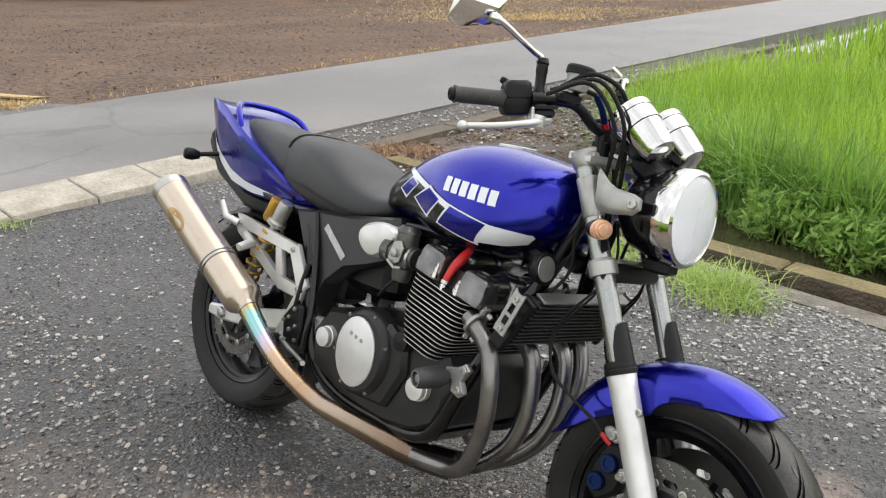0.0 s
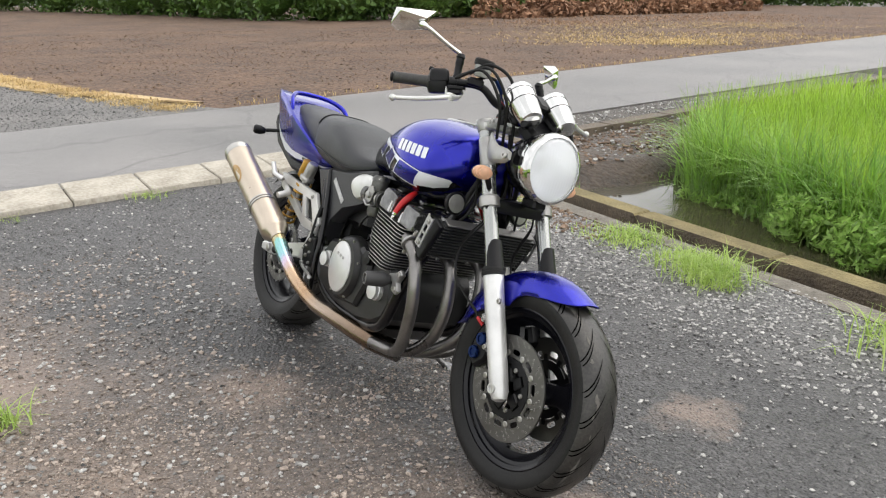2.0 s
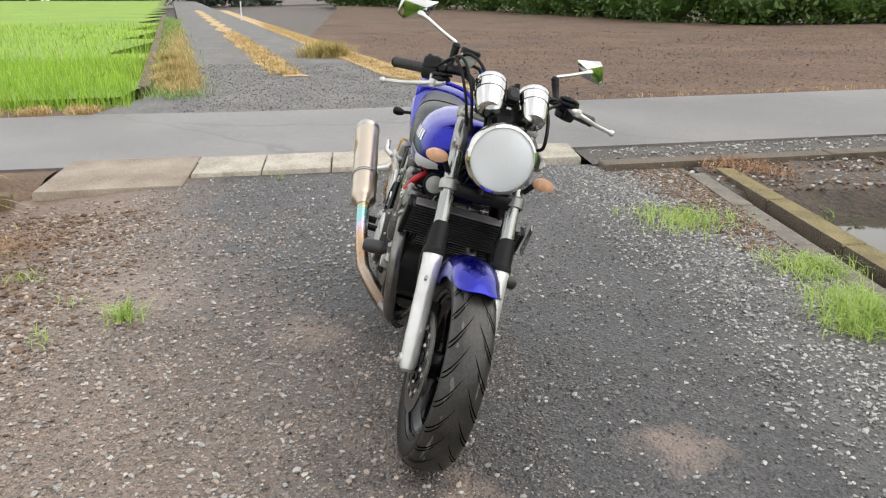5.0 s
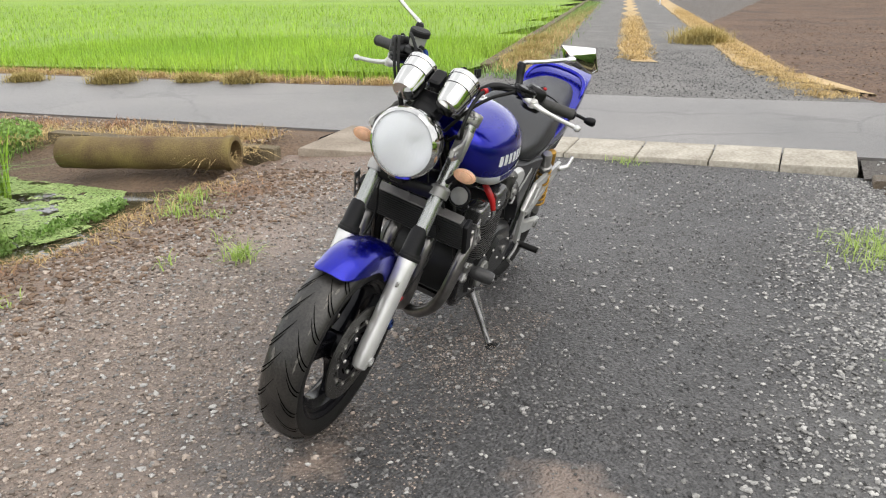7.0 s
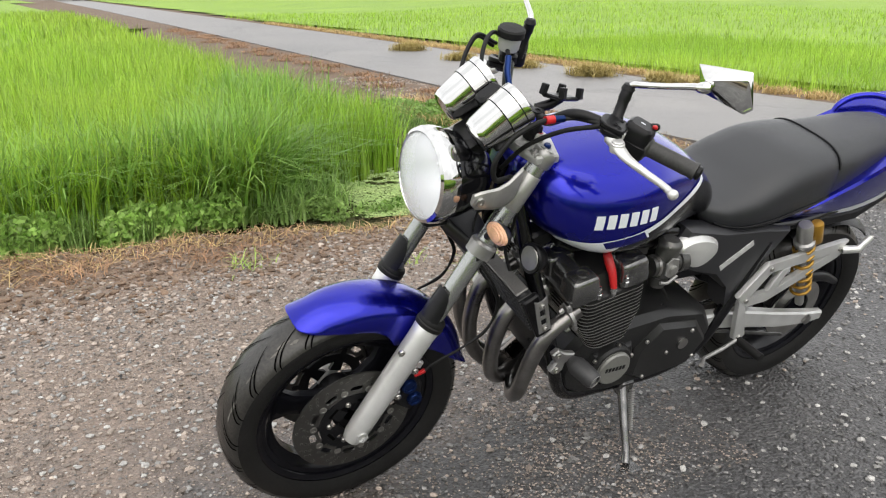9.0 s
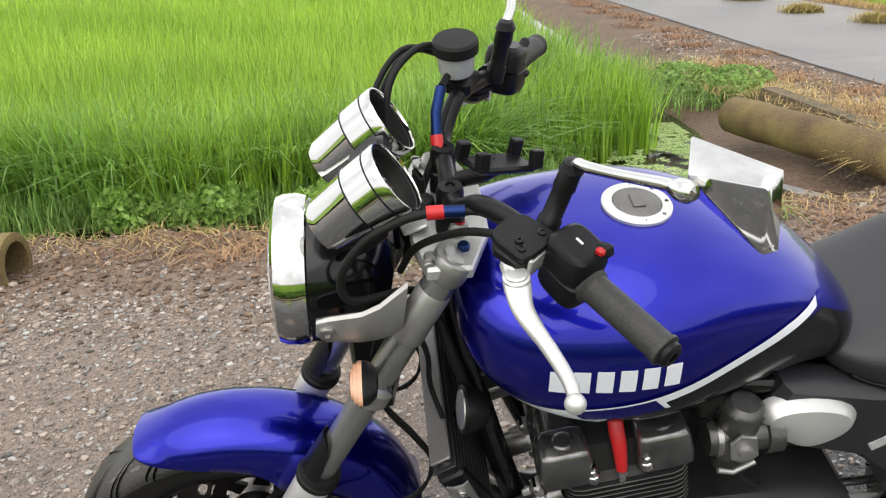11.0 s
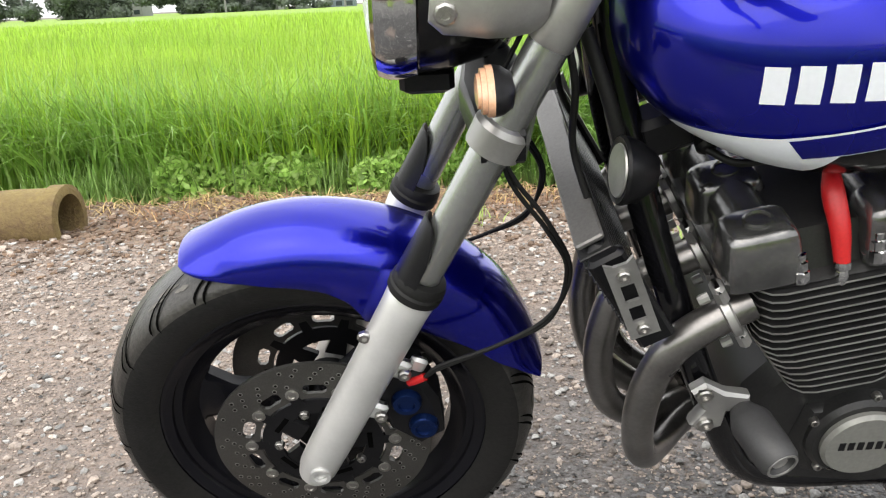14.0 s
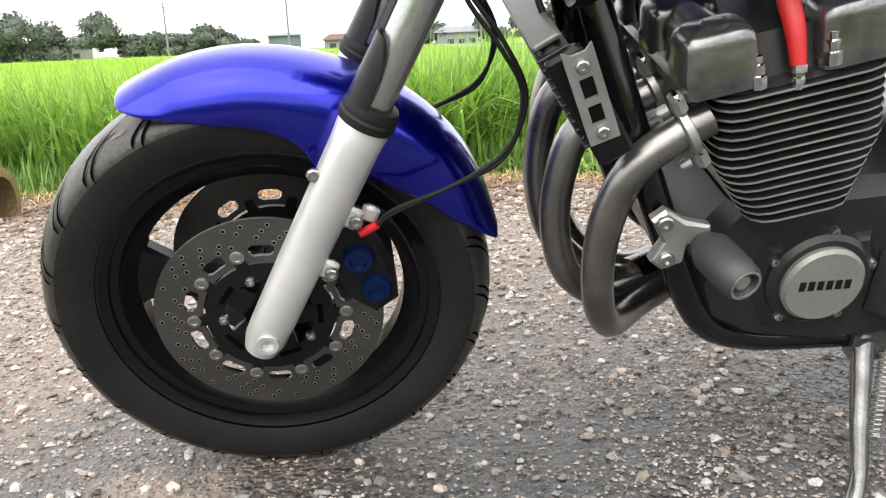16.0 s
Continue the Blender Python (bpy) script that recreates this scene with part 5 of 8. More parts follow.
lathe(bm, [(0.026, 0.033), (0.031, 0.034), (0.031, 0.048), (0.028, 0.052), (0.0, 0.053)], (0.377, -0.142, 1.112), (0.05, 0.05, 1), 24)
part("cap", bm, RUBBER, res, "black screw cap")
bm = B()
block(bm, (0.368, -0.150, 1.094), (0.04, 0.05, 0.026), (0, 0, -30), 0.006)
part("master_cylinder", bm, SATIN, res)

# hoses and cables about the bars
for pts, r, m, lab in (
        ([(0.36, -0.17, 1.115), (0.42, -0.15, 1.15), (0.47, -0.10, 1.12), (0.475, -0.06, 1.02), (0.47, -0.035, 0.90)], 0.0048, RUBBER, "black brake hose"),
        ([(0.365, -0.21, 1.10), (0.45, -0.17, 1.135), (0.50, -0.125, 1.06), (0.485, -0.09, 0.96), (0.45, -0.05, 0.88)], 0.0045, RUBBER, "black throttle cable"),
        ([(0.365, -0.22, 1.09), (0.44, -0.185, 1.125), (0.49, -0.14, 1.05), (0.47, -0.10, 0.95)], 0.0045, RUBBER, "black throttle cable"),
        ([(0.438, 0.12, 1.0725), (0.468, 0.12, 1.064), (0.513, 0.122, 1.037), (0.543, 0.125, 0.990), (0.532, 0.125, 0.950), (0.47, 0.09, 0.93), (0.44, 0.06, 0.90)], 0.0055, RUBBER, "black clutch cable"),
        ([(0.398, 0.121, 1.0735), (0.375, 0.135, 1.079), (0.352, 0.175, 1.086), (0.345, 0.20, 1.088)], 0.0046, RUBBER, "black clutch hose"),
        ([(0.402, -0.10, 1.115), (0.388, -0.128, 1.117), (0.370, -0.150, 1.100)], 0.005, RUBBER, "black brake hose"),
        ([(0.412, -0.05, 1.052), (0.430, -0.035, 1.01), (0.452, -0.03, 0.93), (0.46, -0.03, 0.88)], 0.005, RUBBER, "black brake hose"),
        ([(0.355, 0.185, 1.085), (0.40, 0.13, 1.05), (0.45, 0.09, 1.0), (0.47, 0.05, 0.93)], 0.005, RUBBER, "black wiring loom"),
        ([(0.46, 0.115, 0.90), (0.44, 0.10, 0.82), (0.435, 0.085, 0.74), (0.41, 0.11, 0.66)], 0.004, RUBBER, "thin black cable"),
        ([(0.455, -0.115, 0.90), (0.43, -0.10, 0.82), (0.425, -0.085, 0.74), (0.40, -0.11, 0.68)], 0.004, RUBBER, "thin black cable")):
    bm = B()
    tube(bm, pts, r, 8, n=7)
    part("cable", bm, m, bike, lab)
for red, blue in (([(0.440, 0.12, 1.0725), (0.420, 0.12, 1.0732)], [(0.421, 0.12, 1.0732), (0.410, 0.1205, 1.0735), (0.396, 0.121, 1.0735)]),
                  ([(0.411, -0.050, 1.050), (0.412, -0.062, 1.064)], [(0.412, -0.061, 1.063), (0.411, -0.080, 1.088), (0.402, -0.100, 1.115)])):
    bm = B()
    tube(bm, red, 0.0085, 14)
    part("hose_ferrule", bm, RED, bike, "red hose ferrule")
    bm = B()
    tube(bm, blue, 0.0075, 14)
    part("hose_ferrule", bm, CABLEBLUE, bike, "blue hose ferrule")
# phone holder clamped on the bar
bm = B()
PH = pose(0.345, 0.035, 1.078, 8, -14, 24)
block(bm, tuple(PH @ Vector((0, 0, 0))), (0.085, 0.050, 0.009), (8, -14, 24), 0.003)
tube(bm, [(0.392, 0.02, 1.048), (0.365, 0.03, 1.060), (0.345, 0.035, 1.076)], 0.011, 12)
holder = part("phone_holder", bm, SATIN, bike, "black plastic phone holder on the bar")
for u, v in ((0.040, 0.022), (0.040, -0.022), (-0.040, 0.022), (-0.040, -0.022)):
    bm = B()
    q = PH @ Vector((u, v, 0.012))
    block(bm, tuple(q), (0.016, 0.012, 0.024), (8 + 500 * v * 0.6, -14, 24), 0.0015)
    part("claw", bm, SATIN, holder)

# ---- bike: tank, seat, tail ----
TANK = [(0.402, 0.060, 0.856, 0.918), (0.390, 0.112, 0.822, 0.938), (0.36, 0.156, 0.786, 0.955), (0.31, 0.184, 0.756, 0.964), (0.25, 0.198, 0.732, 0.972), (0.18, 0.204, 0.721, 0.978),
        (0.11, 0.196, 0.722, 0.976), (0.04, 0.174, 0.732, 0.962), (-0.03, 0.150, 0.744, 0.936), (-0.095, 0.126, 0.748, 0.900), (-0.150, 0.108, 0.750, 0.856), (-0.182, 0.072, 0.760, 0.820)]
TN = spline(TANK, 5)
TXS = [s[0] for s in TN][::-1]


def tank_at(x):
    return [np.interp(x, TXS, [s[i] for s in TN][::-1]) for i in (1, 2, 3)]


def tank_y(x, z):
    w, zb, zt = tank_at(x)
    zc = zb + 0.40 * (zt - zb)
    q = min(0.999, (z - zc) / (zt - zc) if z > zc else (zc - z) / (zc - zb))
    n = 2.5 if z > zc else 3.2
    return w * (1 - max(q, 0) ** n) ** (1 / n)


def tank_ring(x, w, zb, zt, seg=48):
    zc, out = zb + 0.40 * (zt - zb), []
    for k in range(seg):
        a = 2 * math.pi * (k + 0.5) / seg
        c, s = math.cos(a), math.sin(a)
        n, h = (2.5, zt - zc) if s > 0 else (3.2, zc - zb)
        out.append((x, w * math.copysign(abs(c) ** (2 / n), c), zc + h * math.copysign(abs(s) ** (2 / n), s)))
    return out


bm = B()
rings(bm, [tank_ring(*s) for s in TN])
tank = part("fuel_tank", bm, BLUE, bike, "glossy metallic blue fuel tank with white and black stripes", 60)


def decal(name, lo, hi, sy, material, parent, surf, label="", nx=24, nz=5, lift=0.0009):
    """A thin sheet on a side: lo and hi are lists of (x, z) for its lower and upper line."""
    xs = steps(max(lo[0][0], hi[0][0]), min(lo[-1][0], hi[-1][0]), nx)
    vs, fs = [], []
    for x in xs:
        a, b = np.interp(x, [p[0] for p in lo], [p[1] for p in lo]), np.interp(x, [p[0] for p in hi], [p[1] for p in hi])
        for j in range(nz + 1):
            z = a + (b - a) * j / nz
            vs.append((x, sy * (surf(x, z) + lift), z))
    for i in range(len(xs) - 1):
        for j in range(nz):
            q = i * (nz + 1) + j
            fs.append((q, q + nz + 1, q + nz + 2, q + 1))
    return raw(name, vs, fs, material, parent, label, smooth=True)


for sy in (1, -1):
    # black lower flank, white sash and the slanting blocks behind it
    decal("flank_panel", [(-0.170, 0.775), (-0.10, 0.756), (-0.02, 0.748), (0.08, 0.732), (0.16, 0.728), (0.235, 0.738), (0.30, 0.756), (0.365, 0.79)], [(-0.165, 0.828), (-0.10, 0.866), (-0.02, 0.864), (0.08, 0.838), (0.16, 0.816), (0.235, 0.790), (0.30, 0.770), (0.365, 0.797)], sy, GLOSSBLACK, tank, tank_y, "gloss black lower flank", nx=40, nz=8)
    decal("sash", [(-0.085, 0.874), (-0.03, 0.860), (0.03, 0.844), (0.09, 0.826), (0.15, 0.808), (0.205, 0.795), (0.230, 0.754), (0.29, 0.760), (0.330, 0.774), (0.352, 0.792)],
          [(-0.085, 0.884), (-0.03, 0.874), (0.03, 0.858), (0.09, 0.841), (0.15, 0.823), (0.205, 0.810), (0.27, 0.800), (0.33, 0.798), (0.352, 0.797)], sy, WHITE, tank, tank_y, "white sweeping stripe", nx=80, nz=6, lift=0.0030)
    for quad in (((-0.085, 0.826), (-0.040, 0.858), (-0.006, 0.846), (-0.048, 0.812)), ((0.000, 0.814), (0.060, 0.846), (0.112, 0.826), (0.066, 0.784)), ((0.118, 0.774), (0.156, 0.818), (0.262, 0.798), (0.222, 0.752))):
        if sy > 0 and quad[0][0] < 0.1:
            continue
        for nm, mt, grow, lift in (("stripe_edge", WHITE, 0.0075, 0.0024), ("stripe_block", BLUE, 0.0, 0.0036)):
            c = np.mean(quad, axis=0)
            if sy > 0 and nm == "stripe_edge":
                quad = (tuple(0.55 * np.array(quad[1]) + 0.45 * np.array(quad[0])), quad[1], quad[2], tuple(0.55 * np.array(quad[2]) + 0.45 * np.array(quad[3])))
                c = np.mean(quad, axis=0)
            q = [np.array(p) + (np.array(p) - c) / np.linalg.norm(np.array(p) - c) * grow for p in quad]
            vs, fs = [], []
            for i in range(9):
                for j in range(7):
                    a, b = q[0] + (q[1] - q[0]) * j / 6, q[3] + (q[2] - q[3]) * j / 6
                    p = a + (b - a) * i / 8
                    vs.append((p[0], sy * (tank_y(p[0], p[1]) + lift), p[1]))
            for i in range(8):
                for j in range(6):
                    k = i * 7 + j
                    fs.append((k, k + 1, k + 8, k + 7))
            raw(nm, vs, fs, mt, tank, smooth=True)
    # the maker's mark as six plain slanting bars
    for k in range(6):
        x = (0.283 - 0.0290 * k) if sy > 0 else (0.128 + 0.0275 * k)
        z = 0.834 + 0.05 * (0.28 - x) if sy > 0 else 0.844 + 0.06 * (0.22 - x)
        decal("mark_bar", [(x - 0.0105, z), (x + 0.0105, z)], [(x - 0.0105, z + 0.034), (x + 0.0105, z + 0.034)], sy, WHITE, tank, tank_y, nx=3, nz=2, lift=0.0016)
bm = B()
lathe(bm, [(0.048, -0.004), (0.048, 0.004), (0.044, 0.006), (0.034, 0.006), (0.033, 0.003)], (0.147, 0, 0.9765), (-0.02, 0, 1), 36)
capb = part("fuel_cap", bm, SILVER, tank, "silver fuel cap ring with bolts")
bm = B()
lathe(bm, [(0.033, 0.002), (0.033, 0.005), (0.030, 0.007), (0.0, 0.0075)], (0.147, 0, 0.9765), (-0.02, 0, 1), 30)
block(bm, (0.147, 0, 0.985), (0.018, 0.028, 0.004), (0, 0, 0), 0.001)
part("lid", bm, LIDGREY, capb, "dull grey lid with a lock flap")
bm = B()
for k in range(8):
    a = 2 * math.pi * k / 8
    bolt(bm, (0.147 + 0.041 * math.cos(a), 0.041 * math.sin(a), 0.9805), (0, 0, 1), 0.0028, 0.002)
stuffed("bolts", bm, SATIN, capb)

SEAT = [(-0.125, 0.070, 0.758, 0.786), (-0.15, 0.108, 0.732, 0.788), (-0.20, 0.136, 0.706, 0.794), (-0.27, 0.152, 0.690, 0.818), (-0.33, 0.158, 0.688, 0.850), (-0.39, 0.158, 0.690, 0.876), (-0.44, 0.156, 0.696, 0.892), (-0.50, 0.151, 0.704, 0.900), (-0.57, 0.140, 0.713, 0.903), (-0.595, 0.122, 0.725, 0.898)]
SEAT2 = [(-0.555, 0.134, 0.718, 0.888), (-0.60, 0.134, 0.722, 0.897), (-0.66, 0.130, 0.730, 0.903), (-0.74, 0.120, 0.745, 0.909), (-0.84, 0.104, 0.775, 0.917), (-0.92, 0.078, 0.80, 0.915), (-0.95, 0.04, 0.83, 0.898)]
bm = B()
rings(bm, [hull_ring(*s, n=3.2, seg=32) for s in spline(SEAT, 4)])
seat = part("seat", bm, SEATV, bike, "black textured vinyl stepped seat", 60)
bm = B()
rings(bm, [hull_ring(*s, n=3.0, seg=32) for s in spline(SEAT2, 4)])
part("pillion_pad", bm, SEATV, seat, "", 60)
bm = B()
row = spline(SEAT, 4)
for sy in (1, -1):
    tube(bm, [(r[0], sy * (r[1] * 0.985 + 0.001), r[2] + 0.30 * (r[3] - r[2])) for r in row[6:-2]], 0.0028, 12)
arc = hull_ring(-0.578, 0.1385, 0.716, 0.904, n=3.2, seg=32)
tube(bm, [(q[0] - 0.03 * (q[2] - 0.8), q[1], q[2]) for q in arc[1:15]], 0.0030, 12)
part("piping", bm, SATIN, seat, "black welted seam")
TAIL = [(-0.42, 0.115, 0.688, 0.716), (-0.52, 0.138, 0.684, 0.745), (-0.64, 0.150, 0.680, 0.800), (-0.76, 0.150, 0.680, 0.848), (-0.87, 0.140, 0.690, 0.892), (-0.96, 0.127, 0.722, 0.930), (-1.02, 0.118, 0.762, 0.944), (-1.06, 0.104, 0.796, 0.950), (-1.084, 0.092, 0.818, 0.952), (-1.092, 0.078, 0.828, 0.950)]
TL = spline(TAIL, 5)
SIDE = ((1.0, 0.0), (0.97, 0.90), (0.92, 1.0), (0.55, 0.99))


def tail_shear(x, z):
    return x - 0.30 * max(0.0, min(1.0, (-0.98 - x) / 0.12)) * (z - 0.87)


def tail_ring(x, w, zb, zt):
    """One cross-section: a sharp upper edge, a flank drawn in towards the bottom."""
    h = zt - zb
    prof = [(0.0, zb), (0.60, zb), (0.76, zb + 0.04 * h), (0.84, zb + 0.22 * h), (0.93, zb + 0.50 * h), (0.985, zb + 0.80 * h), (1.0, zb + 0.93 * h), (0.965, zt), (0.60, zt - 0.02 * h), (0.0, zt - 0.02 * h)]
    pts = [(w * a, z) for a, z in prof] + [(-w * a, z) for a, z in prof[-2:0:-1]]
    return [(tail_shear(x, z), y, z) for y, z in pts]


bm = B()
rings(bm, [tail_ring(*s) for s in TL])
tail = part("tail_cowl", bm, BLUE, bike, "metallic blue tail cowl with white stripe", 28)
TLX = [s[0] for s in TL][::-1]


def tail_y(x, z):
    w, zb, zt = (np.interp(x, TLX, [s[i] for s in TL][::-1]) for i in (1, 2, 3))
    return w * np.interp((z - zb) / (zt - zb), [0.0, 0.04, 0.22, 0.50, 0.80, 0.93, 1.0], [0.60, 0.76, 0.84, 0.93, 0.985, 1.0, 0.965])


for sy in (1, -1):
    decal("stripe", [(-1.090, 0.838), (-1.05, 0.800), (-0.985, 0.750), (-0.888, 0.706), (-0.753, 0.689), (-0.60, 0.694)], [(-1.090, 0.868), (-1.05, 0.834), (-0.985, 0.785), (-0.888, 0.742), (-0.78, 0.718), (-0.60, 0.704)], sy, WHITE, tail, tail_y, "white stripe")
    bm = B()
    tube(bm, [(-0.85, sy * 0.128, 0.872), (-0.862, sy * 0.130, 0.900), (-0.90, sy * 0.118, 0.930), (-0.945, sy * 0.085, 0.948), (-0.965, sy * 0.035, 0.954), (-0.967, 0, 0.954)], [0.007, 0.009, 0.010, 0.010, 0.010, 0.010], 10, n=5)
    part("grab_rail", bm, BLUE, tail, "blue pillion grab rail")
    # rear indicators
    bm = B()
    tube(bm, [(-1.00, sy * 0.08, 0.778), (-1.035, sy * 0.145, 0.762)], 0.008, 10)
    lathe(bm, [(0.0, -0.035), (0.012, -0.03), (0.020, -0.008), (0.020, 0.012), (0.014, 0.020), (0, 0.022)], (-1.042, sy * 0.178, 0.758), (-0.35, sy, 0), 16)
    part("rear_indicator", bm, SATIN, bike, "small black rear indicator")
bm = B()
rings(bm, [hull_ring(x, w, zb, zt, 3, 16) for x, w, zb, zt in ((-0.58, 0.11, 0.62, 0.69), (-0.80, 0.115, 0.63, 0.70), (-1.00, 0.098, 0.70, 0.78), (-1.10, 0.08, 0.775, 0.86))])
part("undertray", bm, SATIN, tail, "black plastic undertray")
bm = B()
block(bm, (-1.090, 0, 0.880), (0.05, 0.11, 0.045), (0, -35, 0), 0.008)
part("tail_lamp", bm, RED, tail, "red tail lamp")

# side covers with a bare silver cap ahead of each
for sy in (1, -1):
    bm = B()
    poly = [(-0.06, 0.752), (-0.045, 0.72), (-0.05, 0.645), (-0.12, 0.615), (-0.22, 0.575), (-0.295, 0.52), (-0.320, 0.445), (-0.350, 0.445), (-0.405, 0.58), (-0.47, 0.692), (-0.38, 0.708), (-0.2, 0.728)]
    slab(bm, poly, sy * 0.085, sy * 0.152, "xz", bevel=0.014)
    sc = part("side_cover", bm, SIDECOVER, bike, "dark grey plastic side cover")
    bm = B()
    loops = []
    for yy, k in ((0.140, 1.0), (0.158, 0.96), (0.170, 0.80), (0.174, 0.45)):
        loops.append([(-0.105 + 0.074 * k * math.cos(t) + 0.010 * math.sin(2 * t), sy * yy, 0.684 + 0.048 * k * math.sin(t) + 0.010 * math.cos(t)) for t in (2 * math.pi * i / 24 for i in range(24))])
    rings(bm, loops)
    part("intake_cap", bm, SILVER, sc, "smooth silver cap")
    bm = B()
    block(bm, (-0.275, sy * 0.1535, 0.640), (0.115, 0.002, 0.020), (0, 36 , 0), 0.0005)
    part("name_plate", bm, LABELGREY, sc, "pale unreadable name plate")
# ---- bike: engine ----
bm = B()
slab(bm, [(0.235, 0.36), (0.225, 0.44), (0.20, 0.475), (0.03, 0.495), (-0.10, 0.50), (-0.24, 0.47), (-0.29, 0.40), (-0.27, 0.31), (-0.15, 0.265), (0.05, 0.25), (0.16, 0.275), (0.215, 0.31)], -0.165, 0.165, "xz", bevel=0.02)
slab(bm, [(0.15, 0.26), (0.10, 0.215), (-0.05, 0.205), (-0.12, 0.26)], -0.10, 0.10, "xz", bevel=0.015)
engine = part("engine", bm, ENGINE, bike, "black air-cooled four-cylinder engine with finned cylinders")
AXIS = Vector((0.20, 0, 0.98)).normalized()
ACROSS = Vector((0.98, 0, -0.20)).normalized()
CB = Vector((0.128, 0, 0.472))


def fin_ring(h, fx, bx, hw, inset=0.0):
    """An outline round the cylinders at a height along their axis."""
    o = CB + AXIS * h
    r = 0.028
    pts = []
    for cx, cy, a0 in ((fx - r, hw - r, 0), (-bx + r, hw - r, 90), (-bx + r, -hw + r, 180), (fx - r, -hw + r, 270)):
        for k in range(4):
            a = radians(a0 + 30 * k)
            pts.append(o + ACROSS * (cx + (r - inset) * math.cos(a)) + Vector((0, cy + (r - inset) * math.sin(a), 0)))
    return pts


bm = B()
rings(bm, [fin_ring(h, 0.066, 0.066, 0.182, 0.012) for h in (0.0, 0.165)])
part("cylinder_block", bm, ENGINE, engine)
for k in range(15):
    h = 0.004 + 0.0112 * k
    g = min(1.0, 0.62 + k * 0.055)
    bm = B()
    f, b = 0.088 * g + 0.006, 0.088 * g + 0.004
    rings(bm, [fin_ring(h, f, b, 0.196, 0.003), fin_ring(h, f, b, 0.196), fin_ring(h + 0.0028, f, b, 0.196), fin_ring(h + 0.0028, f, b, 0.196, 0.003)])
    for fc in bm.faces:
        if len(fc.verts) == 4 and abs(fc.normal.dot(AXIS)) < 0.6:
            fc.material_index = 0
    for fc in bm.faces:
        fc.normal_update()
        if len(fc.verts) == 4 and abs(fc.normal.dot(AXIS)) < 0.5:
            fc.material_index = 1
    part("cooling_fin", bm, [ENGINE, DULL], engine, "" if k else "black fin with bare metal edge")
bm = B()
rings(bm, [fin_ring(h, f, b, w) for h, f, b, w in ((0.166, 0.094, 0.090, 0.190), (0.172, 0.092, 0.088, 0.176), (0.215, 0.080, 0.080, 0.160))])
part("cylinder_head", bm, ENGINE, engine)
for sgn, c in ((1, Vector((0.250, 0, 0.662))), (-1, Vector((0.112, 0, 0.690)))):
    bm = B()
    tube(bm, [(c.x, -0.185, c.z - 0.006), (c.x, -0.18, c.z - 0.006), (c.x, 0.18, c.z - 0.006), (c.x, 0.185, c.z - 0.006)], [0.024, 0.030, 0.030, 0.024], 24)
    block(bm, (c.x, 0, c.z - 0.034), (0.074, 0.375, 0.022), (0, 12, 0), 0.006)
    cover = part("cam_cover", bm, HEADGREY, engine, "worn grey cam cover")
    for y in (0.158, 0.052, -0.052, -0.158):
        bm = B()
        m_ = pose(c.x + 0.002, y, c.z, 0, 12, 0)
        rings(bm, [[m_ @ Vector((0.042 * k * math.copysign(abs(math.cos(t)) ** 0.38, math.cos(t)), 0.034 * k * math.copysign(abs(math.sin(t)) ** 0.38, math.sin(t)), h)) for t in (2 * math.pi * (i + 0.5) / 20 for i in range(20))]
                   for h, k in ((-0.040, 1.0), (-0.014, 1.0), (-0.010, 0.95), (0.006, 0.93), (0.015, 0.88), (0.021, 0.79), (0.024, 0.66))])
        lathe(bm, [(0.015, 0.020), (0.016, 0.0265), (0.013, 0.028), (0.012, 0.0255), (0, 0.0255)], (c.x, y, c.z), (0.2, 0, 0.98), 18)
        part("cap_box", bm, HEADGREY, cover)
for y in (0.130, -0.130):
    o = Vector((0.178, y, 0.715))
    bm = B()
    tube(bm, [o + Vector((0.0, 0, 0.012)), o + Vector((0.002, y * 0.16, -0.006)), o + Vector((-0.002, y * 0.32, -0.032)), o + Vector((-0.006, y * 0.44, -0.066))], [0.008, 0.0115, 0.0105, 0.008], 14, n=3)
    plug = part("plug_cap", bm, RED, engine, "red rubber spark plug cap")
    bm = B()
    lathe(bm, [(0.0085, 0), (0.0085, 0.008), (0.006, 0.010), (0.007, 0.016), (0.005, 0.026)], o + Vector((-0.006, y * 0.44, -0.064)), (-0.06, y, -0.7), 8)
    for dx, dz in ((0.034, -0.074), (-0.040, -0.052)):
        p = Vector((o.x + dx, math.copysign(0.185, y) if abs(y) > 0.1 else y, o.z + dz))
        lathe(bm, [(0.0095, -0.014), (0.0095, 0.0), (0.0075, 0.001), (0.0075, 0.012), (0.0052, 0.013), (0.0052, 0.021), (0, 0.022)], p, AXIS, 8)
    stuffed("stud_nuts", bm, CHROME, plug)

# covers on the crankcase
bm = B()
lathe(bm, [(0.066, 0.160), (0.064, 0.182), (0.058, 0.188), (0.0, 0.188)], (0.082, 0, 0.375), (0, 1, 0), 40)
slab(bm, [(0.15, 0.42), (0.02, 0.43), (0.0, 0.38), (0.02, 0.30), (0.13, 0.30), (0.16, 0.36)], 0.15, 0.176, "xz", bevel=0.01)
st = part("stator_cover", bm, ENGINE, engine, "dark grey generator cover with silver disc")
bm = B()
lathe(bm, [(0.050, 0.184), (0.051, 0.194), (0.047, 0.199), (0.0, 0.199)], (0.082, 0, 0.375), (0, 1, 0), 40)
sd = part("cover_disc", bm, OLIVE, st, "plain grey painted disc")
bm = B()
for k in range(6):
    block(bm, (0.1105 - 0.0112 * k, 0.1995, 0.378), (0.0075, 0.001, 0.013), (0, 0, 0), 0.0002)
stuffed("mark_bars", bm, SATIN, sd)
